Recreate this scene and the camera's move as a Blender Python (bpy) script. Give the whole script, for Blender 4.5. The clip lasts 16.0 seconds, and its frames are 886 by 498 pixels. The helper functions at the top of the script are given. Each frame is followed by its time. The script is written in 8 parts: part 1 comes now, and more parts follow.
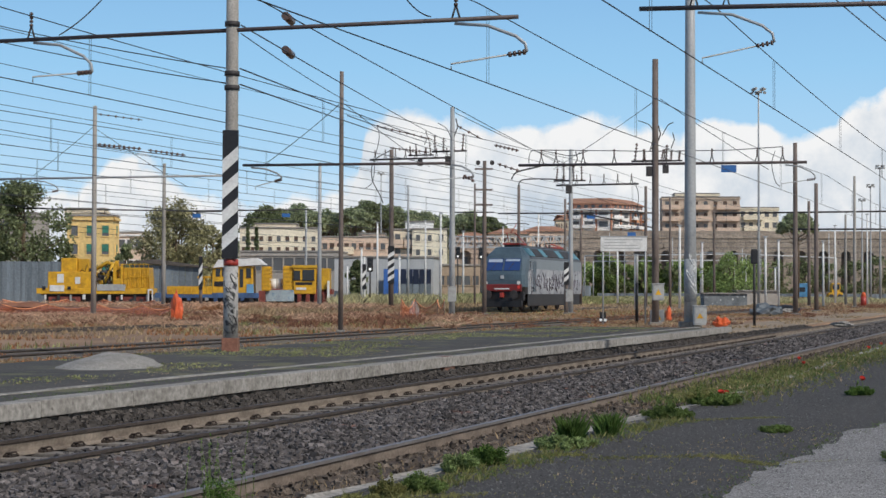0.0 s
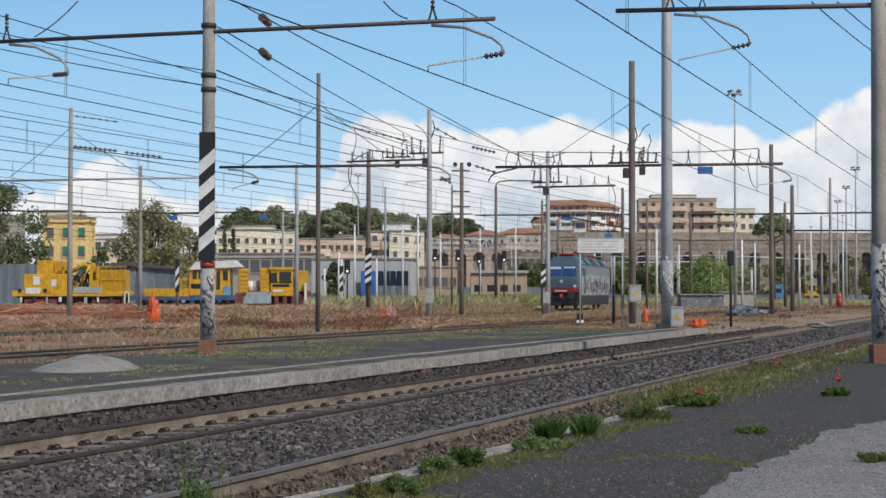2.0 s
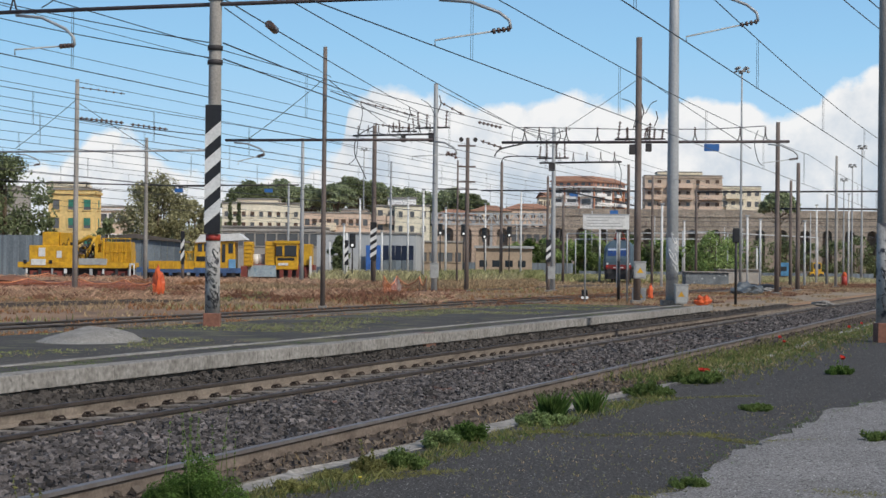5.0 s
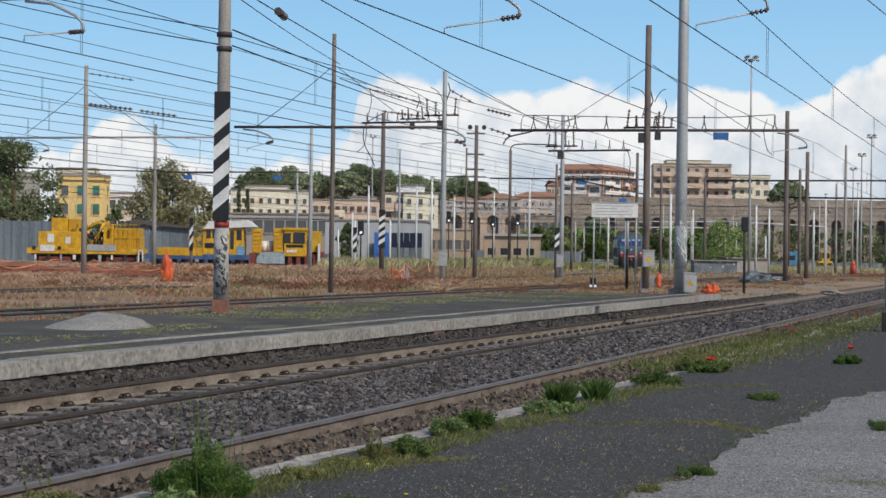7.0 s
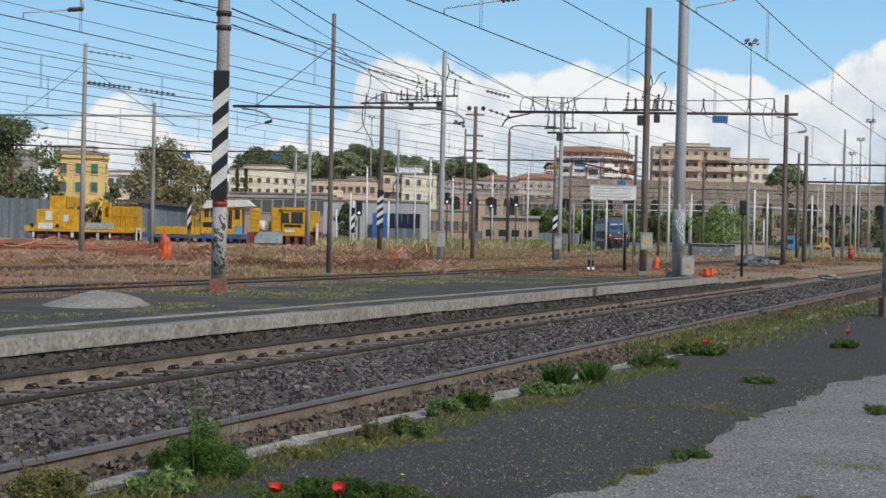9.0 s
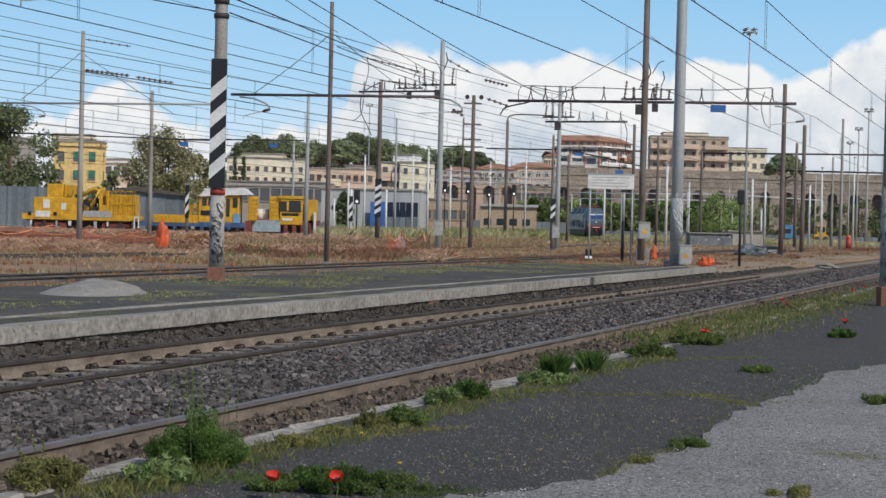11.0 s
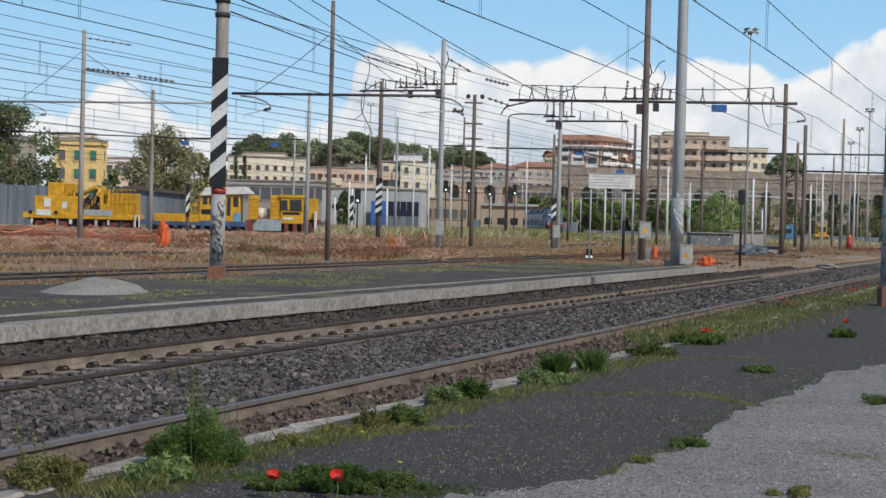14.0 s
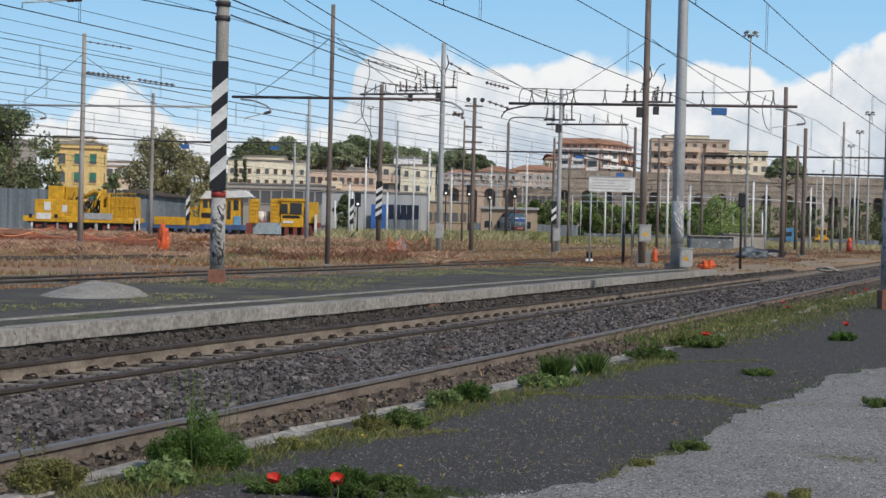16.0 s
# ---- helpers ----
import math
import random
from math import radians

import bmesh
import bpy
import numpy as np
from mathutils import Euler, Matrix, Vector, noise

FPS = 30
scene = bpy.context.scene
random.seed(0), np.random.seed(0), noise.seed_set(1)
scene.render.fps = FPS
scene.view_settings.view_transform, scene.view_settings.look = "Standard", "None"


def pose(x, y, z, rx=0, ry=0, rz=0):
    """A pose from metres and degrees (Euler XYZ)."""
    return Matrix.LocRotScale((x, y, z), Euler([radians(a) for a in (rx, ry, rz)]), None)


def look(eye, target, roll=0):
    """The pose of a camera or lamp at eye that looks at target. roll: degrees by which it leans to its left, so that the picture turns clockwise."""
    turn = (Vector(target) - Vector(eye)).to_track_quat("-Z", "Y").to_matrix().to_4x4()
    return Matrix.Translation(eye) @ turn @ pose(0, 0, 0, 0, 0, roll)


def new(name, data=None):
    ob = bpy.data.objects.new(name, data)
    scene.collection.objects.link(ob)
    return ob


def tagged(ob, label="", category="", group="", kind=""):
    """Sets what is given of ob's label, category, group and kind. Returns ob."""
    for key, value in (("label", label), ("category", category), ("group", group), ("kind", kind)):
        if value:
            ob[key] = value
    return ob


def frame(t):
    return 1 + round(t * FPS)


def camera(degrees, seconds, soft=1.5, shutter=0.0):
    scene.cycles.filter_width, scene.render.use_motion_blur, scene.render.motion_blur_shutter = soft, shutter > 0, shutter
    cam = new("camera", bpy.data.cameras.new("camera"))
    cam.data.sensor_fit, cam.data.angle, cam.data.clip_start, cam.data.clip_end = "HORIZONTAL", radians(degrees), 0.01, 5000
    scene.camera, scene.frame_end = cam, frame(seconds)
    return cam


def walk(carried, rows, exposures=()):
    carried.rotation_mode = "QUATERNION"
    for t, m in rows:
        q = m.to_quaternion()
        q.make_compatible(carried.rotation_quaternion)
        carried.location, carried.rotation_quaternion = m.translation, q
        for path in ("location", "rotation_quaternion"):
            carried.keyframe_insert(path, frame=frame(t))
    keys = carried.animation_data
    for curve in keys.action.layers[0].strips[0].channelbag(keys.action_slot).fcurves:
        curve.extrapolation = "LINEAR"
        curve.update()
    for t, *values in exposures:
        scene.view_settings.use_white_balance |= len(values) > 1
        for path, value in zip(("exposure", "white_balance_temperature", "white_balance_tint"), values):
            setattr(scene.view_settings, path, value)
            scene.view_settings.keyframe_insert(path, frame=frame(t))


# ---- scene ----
# ---- camera ----
EYE = (0.0, 0.0, 1.55)
cam = camera(30.26, 16.0, soft=1.5)
# seconds, heading to the right, tilt up and lean, in degrees
HELD = [
    (0.0, -0.497, 1.433, 0.160),
    (0.5, -0.208, 1.493, 0.011),
    (1.0, 0.035, 1.496, -0.038),
    (1.5, 0.203, 1.499, -0.062),
    (2.0, 0.301, 1.498, 0.060),
    (2.5, 0.407, 1.466, 0.182),
    (3.0, 0.573, 1.375, 0.309),
    (3.5, 0.590, 1.221, 0.583),
    (4.0, 0.468, 0.925, 0.547),
    (6.5, -0.231, 0.402, 0.817),
    (7.0, -0.165, 0.184, 0.819),
    (7.5, -0.072, -0.064, 0.901),
    (8.0, -0.035, -0.252, 1.049),
    (8.5, -0.043, -0.361, 1.175),
    (9.0, -0.083, -0.478, 1.300),
    (11.5, 0.010, -0.902, 1.418),
    (12.0, 0.009, -0.907, 1.431),
    (12.5, 0.000, -0.909, 1.432),
    (13.0, 0.005, -0.912, 1.491),
    (13.5, -0.011, -0.920, 1.504),
    (14.0, -0.020, -0.893, 1.503),
    (14.5, -0.024, -0.848, 1.571),
    (15.0, -0.032, -0.823, 1.546),
    (15.5, -0.032, -0.805, 1.521),
    (16.0, -0.028, -0.778, 1.465),
]


def aim(yaw, tilt):
    y, t = radians(yaw), radians(tilt)
    return (math.sin(y) * math.cos(t), math.cos(y) * math.cos(t), EYE[2] + math.sin(t))


walk(cam, [(t, look(EYE, aim(y, p), r)) for t, y, p, r in HELD])

# ---- light ----
SUN_AZ, SUN_EL = 138.0, 41.0          # compass from the view's heading, to the right
world = bpy.data.worlds.new("sky")
scene.world = world
world.use_nodes = True
wn = world.node_tree
sky = wn.nodes.new("ShaderNodeTexSky")
sky.sky_type, sky.sun_disc = "NISHITA", False
sky.sun_elevation, sky.sun_rotation = radians(SUN_EL), radians(SUN_AZ)
sky.air_density, sky.dust_density, sky.ozone_density = 1.0, 0.6, 1.5
wn.links.new(sky.outputs["Color"], wn.nodes["Background"].inputs["Color"])
wn.nodes["Background"].inputs["Strength"].default_value = 0.082
sun = new("sun", bpy.data.lights.new("sun", "SUN"))
sun.data.energy, sun.data.angle, sun.data.color = 3.1, radians(1.5), (1.0, 0.94, 0.86)
sd_ = Vector((math.sin(radians(SUN_AZ)) * math.cos(radians(SUN_EL)), math.cos(radians(SUN_AZ)) * math.cos(radians(SUN_EL)), math.sin(radians(SUN_EL))))
sun.matrix_world = look(sd_ * 50, (0, 0, 0))
scene.view_settings.exposure = 0.0

# ---- materials ----
MATS = {}


def mat(name, col, rough=0.8, metal=0.0, col2=None, big=0.5, fine=25.0, amount=0.35, bump=0.15, rnd=0.0, spots=None, streak=(1, 1, 1)):
    """Surface with stains at scale big, grain at scale fine (per metre), and a random tone per piece."""
    if name in MATS:
        return MATS[name]
    m = bpy.data.materials.new(name)
    m.use_nodes = True
    nt = m.node_tree
    N, L = nt.nodes, nt.links.new
    b = N["Principled BSDF"]
    tc = N.new("ShaderNodeTexCoord")
    mp = N.new("ShaderNodeMapping")
    mp.inputs["Scale"].default_value = streak
    ofs = N.new("ShaderNodeObjectInfo")
    big_ofs = N.new("ShaderNodeMath")
    big_ofs.operation = "MULTIPLY"
    big_ofs.inputs[1].default_value = 60.0
    L(ofs.outputs["Random"], big_ofs.inputs[0])
    co = N.new("ShaderNodeVectorMath")
    L(tc.outputs["Object"], co.inputs[0])
    L(big_ofs.outputs[0], co.inputs[1])
    L(co.outputs[0], mp.inputs["Vector"])
    n1 = N.new("ShaderNodeTexNoise")
    n1.inputs["Scale"].default_value, n1.inputs["Detail"].default_value, n1.inputs["Roughness"].default_value = big, 6, 0.65
    n2 = N.new("ShaderNodeTexNoise")
    n2.inputs["Scale"].default_value, n2.inputs["Detail"].default_value = fine, 4
    L(mp.outputs["Vector"], n1.inputs["Vector"])
    L(co.outputs[0], n2.inputs["Vector"])
    r1 = N.new("ShaderNodeValToRGB")
    c2 = col2 or tuple(c * 0.55 for c in col)
    r1.color_ramp.elements[0].position, r1.color_ramp.elements[0].color = 0.32, (*c2, 1)
    r1.color_ramp.elements[1].position, r1.color_ramp.elements[1].color = 0.62, (*col, 1)
    L(n1.outputs["Fac"], r1.inputs["Fac"])
    mx = N.new("ShaderNodeMix")
    mx.data_type, mx.blend_type = "RGBA", "MULTIPLY"
    mx.inputs["Factor"].default_value = amount
    L(r1.outputs["Color"], mx.inputs[6])
    r2 = N.new("ShaderNodeValToRGB")
    r2.color_ramp.elements[0].position, r2.color_ramp.elements[0].color = 0.3, (0.3, 0.3, 0.3, 1)
    r2.color_ramp.elements[1].position, r2.color_ramp.elements[1].color = 0.7, (1.35, 1.35, 1.35, 1)
    L(n2.outputs["Fac"], r2.inputs["Fac"])
    L(r2.outputs["Color"], mx.inputs[7])
    out = mx.outputs[2]
    if spots:
        n3 = N.new("ShaderNodeTexNoise")
        n3.inputs["Scale"].default_value, n3.inputs["Detail"].default_value = spots[1], 5
        L(co.outputs[0], n3.inputs["Vector"])
        r3 = N.new("ShaderNodeValToRGB")
        r3.color_ramp.elements[0].position, r3.color_ramp.elements[1].position = spots[2], spots[2] + 0.06
        L(n3.outputs["Fac"], r3.inputs["Fac"])
        m3 = N.new("ShaderNodeMix")
        m3.data_type = "RGBA"
        L(r3.outputs["Color"], m3.inputs["Factor"])
        L(out, m3.inputs[6])
        m3.inputs[7].default_value = (*spots[0], 1)
        out = m3.outputs[2]
    if rnd:
        oi = N.new("ShaderNodeObjectInfo")
        ge = N.new("ShaderNodeNewGeometry")
        ad = N.new("ShaderNodeMath")
        ad.operation = "ADD"
        L(oi.outputs["Random"], ad.inputs[0])
        L(ge.outputs["Random Per Island"], ad.inputs[1])
        fr = N.new("ShaderNodeMath")
        fr.operation = "FRACT"
        L(ad.outputs[0], fr.inputs[0])
        mr = N.new("ShaderNodeMapRange")
        mr.inputs["To Min"].default_value, mr.inputs["To Max"].default_value = 1 - rnd, 1 + rnd
        L(fr.outputs[0], mr.inputs["Value"])
        vm = N.new("ShaderNodeVectorMath")
        vm.operation = "SCALE"
        L(out, vm.inputs[0])
        L(mr.outputs["Result"], vm.inputs["Scale"])
        out = vm.outputs["Vector"]
    L(out, b.inputs["Base Color"])
    b.inputs["Roughness"].default_value, b.inputs["Metallic"].default_value = rough, metal
    if bump:
        bp = N.new("ShaderNodeBump")
        bp.inputs["Strength"].default_value, bp.inputs["Distance"].default_value = bump, 0.02
        L(n2.outputs["Fac"], bp.inputs["Height"])
        L(bp.outputs["Normal"], b.inputs["Normal"])
    MATS[name] = m
    return m


def plain(name, col, rough=0.5, metal=0.0, emit=0.0, coat=0.0):
    if name in MATS:
        return MATS[name]
    m = bpy.data.materials.new(name)
    m.use_nodes = True
    b = m.node_tree.nodes["Principled BSDF"]
    b.inputs["Base Color"].default_value = (*col, 1)
    b.inputs["Roughness"].default_value, b.inputs["Metallic"].default_value = rough, metal
    if emit:
        b.inputs["Emission Color"].default_value = (*col, 1)
        b.inputs["Emission Strength"].default_value = emit
    MATS[name] = m
    return m


M_EARTH = mat("dry_earth", (0.34, 0.215, 0.125), 0.95, col2=(0.18, 0.105, 0.06), big=0.12, fine=9, bump=0.4)
M_ASPH = mat("old_asphalt", (0.060, 0.056, 0.053), 0.95, col2=(0.046, 0.043, 0.041), big=0.5, fine=52, amount=1.0, bump=0.7, spots=((0.15, 0.145, 0.14), 38.0, 0.61))
M_PAVE = mat("washed_aggregate", (0.31, 0.30, 0.295), 0.9, col2=(0.23, 0.222, 0.217), big=0.9, fine=55, amount=1.0, bump=0.7, spots=((0.085, 0.08, 0.078), 40.0, 0.555))
M_PLAT = mat("platform_asphalt", (0.088, 0.078, 0.066), 0.95, col2=(0.045, 0.041, 0.034), big=0.5, fine=14, bump=0.5, amount=0.8, spots=((0.115, 0.11, 0.06), 0.9, 0.56))
M_CONC = mat("weathered_concrete", (0.33, 0.312, 0.285), 0.9, col2=(0.22, 0.204, 0.18), big=2.2, fine=14, bump=0.5, amount=0.6, rnd=0.08, spots=((0.12, 0.11, 0.098), 5.5, 0.655), streak=(1, 1, 0.35))
M_MAST = mat("mast_concrete", (0.36, 0.34, 0.31), 0.85, col2=(0.24, 0.225, 0.20), big=1.5, fine=30, rnd=0.08, streak=(1, 1, 0.3), bump=0.25)
M_GALV = mat("galvanised_steel", (0.42, 0.435, 0.44), 0.6, 0.15, col2=(0.33, 0.345, 0.35), big=1.2, fine=12, amount=0.2, bump=0.05, streak=(1, 1, 0.25))
M_BROWN = mat("brown_steel", (0.19, 0.155, 0.135), 0.8, 0.0, col2=(0.12, 0.092, 0.08), big=2, fine=18, rnd=0.1, streak=(1, 1, 0.3))
M_DARK = mat("dark_steel", (0.06, 0.055, 0.055), 0.65, 0.3, big=2, fine=20, amount=0.3)
M_RUST = mat("rusty_steel", (0.225, 0.18, 0.145), 0.88, 0.0, col2=(0.10, 0.077, 0.06), big=2.0, fine=30, bump=0.25, streak=(1, 1, 4))
M_RHEAD = mat("rail_head", (0.21, 0.195, 0.19), 0.5, 0.3, col2=(0.15, 0.125, 0.11), big=3, fine=40, amount=0.2, bump=0.05)
M_RDARK = mat("dull_rail", (0.085, 0.066, 0.055), 0.65, 0.3, big=3, fine=40, amount=0.3, bump=0.1)
M_CLIP = mat("rail_clip_rust", (0.062, 0.045, 0.036), 0.9, big=8, fine=60, rnd=0.25)
M_STONE = mat("ballast_stone", (0.130, 0.116, 0.112), 0.9, col2=(0.052, 0.045, 0.043), big=3.0, fine=40, amount=0.5, bump=0.2, rnd=0.8, spots=((0.10, 0.055, 0.045), 1.6, 0.64))
M_BED = mat("ballast_bed", (0.06, 0.052, 0.048), 0.95, col2=(0.03, 0.026, 0.024), big=2.5, fine=26, amount=0.9, bump=1.0)
M_SLEEP = mat("concrete_sleeper", (0.23, 0.205, 0.18), 0.9, col2=(0.14, 0.12, 0.10), big=3, fine=30, rnd=0.15)
M_WIRE = plain("catenary_wire", (0.06, 0.065, 0.07), 0.5, 0.6)
M_INS = mat("brown_insulator", (0.12, 0.075, 0.06), 0.35, big=4, fine=20, amount=0.2, bump=0)
M_BLACK = mat("black_paint", (0.018, 0.018, 0.02), 0.5, big=3, fine=20, bump=0.05)
M_WHITE = mat("white_paint", (0.74, 0.74, 0.72), 0.55, col2=(0.58, 0.58, 0.56), big=3, fine=20, amount=0.2, bump=0.05)
M_GREY = mat("grey_cabinet", (0.40, 0.41, 0.40), 0.6, col2=(0.29, 0.29, 0.28), big=3, fine=20, amount=0.2, bump=0.05)
M_RED = mat("red_paint", (0.42, 0.05, 0.035), 0.5, col2=(0.26, 0.035, 0.025), big=3, fine=25, amount=0.3, bump=0.05)
M_ORANGE = mat("orange_plastic", (0.72, 0.13, 0.035), 0.6, col2=(0.52, 0.09, 0.03), big=2, fine=15, amount=0.2, bump=0.05)
M_YEL = mat("yellow_machine_paint", (0.72, 0.40, 0.016), 0.5, col2=(0.44, 0.23, 0.015), big=1.6, fine=4, amount=0.25, bump=0.04)
M_BLUE = mat("blue_paint", (0.035, 0.15, 0.42), 0.5, col2=(0.025, 0.11, 0.32), big=1, fine=10, amount=0.2, bump=0.05)
M_GLASS = plain("dark_glass", (0.02, 0.025, 0.03), 0.08)
M_SHED = mat("pale_sheet_metal", (0.50, 0.515, 0.52), 0.6, col2=(0.36, 0.37, 0.375), big=0.3, fine=6, amount=0.2, bump=0.05, streak=(1, 1, 0.2))
M_FENCE = mat("blue_grey_sheet", (0.19, 0.225, 0.25), 0.6, 0.1, col2=(0.11, 0.135, 0.155), big=0.4, fine=6, amount=0.3, rnd=0.25, streak=(1, 1, 0.2))
M_BARK = mat("bark", (0.16, 0.115, 0.075), 0.95, big=2, fine=12, bump=0.5, streak=(1, 1, 0.2))


# ---- building helpers ----
def tk(s, d, z=0.0):
    """A place from metres along the running line, metres across it and height."""
    a = radians(20.2)
    return Vector((math.sin(a) * s - math.cos(a) * d, math.cos(a) * s + math.sin(a) * d, z))


TURN = -20.2      # heading of the running line


def mesh_of(name, bm, material):
    me = bpy.data.meshes.new(name)
    bm.normal_update()
    bm.to_mesh(me)
    bm.free()
    for m in (material if isinstance(material, (list, tuple)) else [material]):
        me.materials.append(m)
    return me


def part(name, bm, material, parent=None, label="", m=None):
    ob = new(name, bm if isinstance(bm, bpy.types.Mesh) else mesh_of(name, bm, material))
    if parent is not None:
        ob.parent = parent
    if m is not None:
        ob.matrix_basis = m
    if label:
        ob["label"] = label
    return ob


def thing(name, label, category, group="", kind="", m=None):
    ob = new(name)
    ob.empty_display_size = 0.3
    tagged(ob, label, category, group, kind)
    if m is not None:
        ob.matrix_basis = m
    return ob


def raw(name, verts, faces, material, smooth=False):
    me = bpy.data.meshes.new(name)
    me.from_pydata([tuple(v) for v in verts], [], [tuple(f) for f in faces])
    me.materials.append(material)
    me.validate()
    return me


def box(bm, x0, y0, z0, x1, y1, z1, bevel=0.0, mi=0):
    v = [bm.verts.new((x, y, z)) for z in (z0, z1) for x, y in ((x0, y0), (x1, y0), (x1, y1), (x0, y1))]
    fs = [bm.faces.new([v[i] for i in f]) for f in ((3, 2, 1, 0), (4, 5, 6, 7), (0, 1, 5, 4), (1, 2, 6, 5), (2, 3, 7, 6), (3, 0, 4, 7))]
    for f in fs:
        f.material_index = mi
    if bevel:
        es = list({e for f in fs for e in f.edges})
        bmesh.ops.bevel(bm, geom=es, offset=bevel, segments=2, affect="EDGES", profile=0.6)
    return bm


def B(*a, **k):
    return box(bmesh.new(), *a, **k)


def tube(bm, pts, r, seg=8, r_end=None, cap=True):
    """A round bar along points, tapering from r to r_end."""
    pts = [Vector(p) for p in pts]
    rings = []
    for i, p in enumerate(pts):
        d = (pts[min(i + 1, len(pts) - 1)] - pts[max(i - 1, 0)]).normalized()
        a = d.orthogonal().normalized() if abs(d.z) > 0.9 else d.cross(Vector((0, 0, 1))).normalized()
        b = d.cross(a)
        rr = r if r_end is None else r + (r_end - r) * i / (len(pts) - 1)
        rings.append([bm.verts.new(p + rr * (math.cos(2 * math.pi * k / seg) * a + math.sin(2 * math.pi * k / seg) * b)) for k in range(seg)])
    for i in range(len(rings) - 1):
        for k in range(seg):
            f = bm.faces.new((rings[i][k], rings[i][(k + 1) % seg], rings[i + 1][(k + 1) % seg], rings[i + 1][k]))
            f.smooth = seg > 5
    if cap:
        bm.faces.new(rings[0][::-1])
        bm.faces.new(rings[-1])
    return bm


def T(pts, r, seg=8, r_end=None):
    return tube(bmesh.new(), pts, r, seg, r_end)


def prism(bm, prof, y0, y1, mi=0):
    """Extrudes an outline in x and z from y0 to y1."""
    a = [bm.verts.new((x, y0, z)) for x, z in prof]
    b = [bm.verts.new((x, y1, z)) for x, z in prof]
    n = len(prof)
    for i in range(n):
        bm.faces.new((a[i], a[(i + 1) % n], b[(i + 1) % n], b[i])).material_index = mi
    bm.faces.new(a[::-1]).material_index = mi
    bm.faces.new(b).material_index = mi
    bmesh.ops.recalc_face_normals(bm, faces=bm.faces[:])
    return bm


# ---- ground ----
def ground():
    prof = [(-2500, -0.02), (4.5, -0.02), (4.62, -0.26), (10.7, -0.26), (11.0, -0.05), (18.5, -0.05), (19.5, -0.02), (40, -0.0), (2500, 0.0)]
    bm = bmesh.new()
    cols = []
    for s in (-1500, -60, 0, 30, 60, 120, 300, 2900):
        cols.append([bm.verts.new(tk(s, d, z)) for d, z in prof])
    for a, b in zip(cols, cols[1:]):
        for i in range(len(prof) - 1):
            bm.faces.new((a[i], b[i], b[i + 1], a[i + 1]))
    tagged(part("ground", bm, M_EARTH), "dry brown earth of the railway yard", "ground", kind="structure")


def strip(name, s0, s1, d0, d1, z, material, label, cat, thick=0.15, kind="structure", nseg=1):
    bm = bmesh.new()
    top, bot = [], []
    for i in range(nseg + 1):
        s = s0 + (s1 - s0) * i / nseg
        top.append((bm.verts.new(tk(s, d0, z)), bm.verts.new(tk(s, d1, z))))
        bot.append((bm.verts.new(tk(s, d0, z - thick)), bm.verts.new(tk(s, d1, z - thick))))
    for i in range(nseg):
        (a, b), (c, d) = top[i], top[i + 1]
        (e, f), (g, h) = bot[i], bot[i + 1]
        for q in ((a, c, d, b), (a, e, g, c), (b, d, h, f)):
            bm.faces.new(q)
    bm.faces.new((top[0][0], top[0][1], bot[0][1], bot[0][0]))
    bm.faces.new((top[-1][1], top[-1][0], bot[-1][0], bot[-1][1]))
    bmesh.ops.recalc_face_normals(bm, faces=bm.faces[:])
    return tagged(part(name, bm, material), label, cat, kind=kind)


ground()


def kerb_d(s):
    """The kerb runs slightly askew to the rails."""
    return 5.36 - 0.042 * (min(max(s, 0), 24) - 8)


def near_platform():
    bm = bmesh.new()
    ss = [-30, 0, 4, 8, 12, 16, 20, 24, 60, 140]
    top = [(bm.verts.new(tk(s, -14, 0.0)), bm.verts.new(tk(s, kerb_d(s) - 0.1, 0.0)), bm.verts.new(tk(s, kerb_d(s) - 0.1, -0.2))) for s in ss]
    for a, b in zip(top, top[1:]):
        bm.faces.new((a[0], b[0], b[1], a[1]))
        bm.faces.new((a[1], b[1], b[2], a[2]))
    tagged(part("near_platform", bm, M_ASPH), "old dark asphalt platform surface with weeds in its cracks", "platform", kind="structure")


near_platform()
strip("ballast_bed", -40, 260, 4.7, 10.85, -0.215, M_BED, "dark ballast bed between the platforms", "track bed", thick=0.03)
strip("siding_ballast", -10, 185, 20.9, 25.0, 0.005, mat("old_gravel", (0.20, 0.165, 0.13), 0.95, col2=(0.09, 0.075, 0.062), big=0.7, fine=11, amount=0.9, bump=0.8, spots=((0.20, 0.17, 0.085), 0.7, 0.58)), "old grey-brown gravel bed of the siding", "track bed", thick=0.05)
# Sand is pale partly because this strip's sunlight is put in its colour.
strip("sand_path", 57.5, 230, 11.3, 14.2, -0.02, mat("sunlit_pale_sand", (0.34, 0.265, 0.185), 0.95, col2=(0.23, 0.175, 0.12), big=0.4, fine=6, bump=0.4), "sandy path beside the line, its sunlit tone put into the colour", "path", thick=0.06)
FAR_PLATFORM = strip("far_platform", -40, 57.0, 11.4, 17.3, 0.25, M_PLAT, "low platform with grey asphalt and grassy patches", "platform", thick=0.4)


def motions():
    walk(LOCO, [(t, pose(x, y, 0.15, 0, 0, h)) for t, x, y, h in LOCO_PATH])


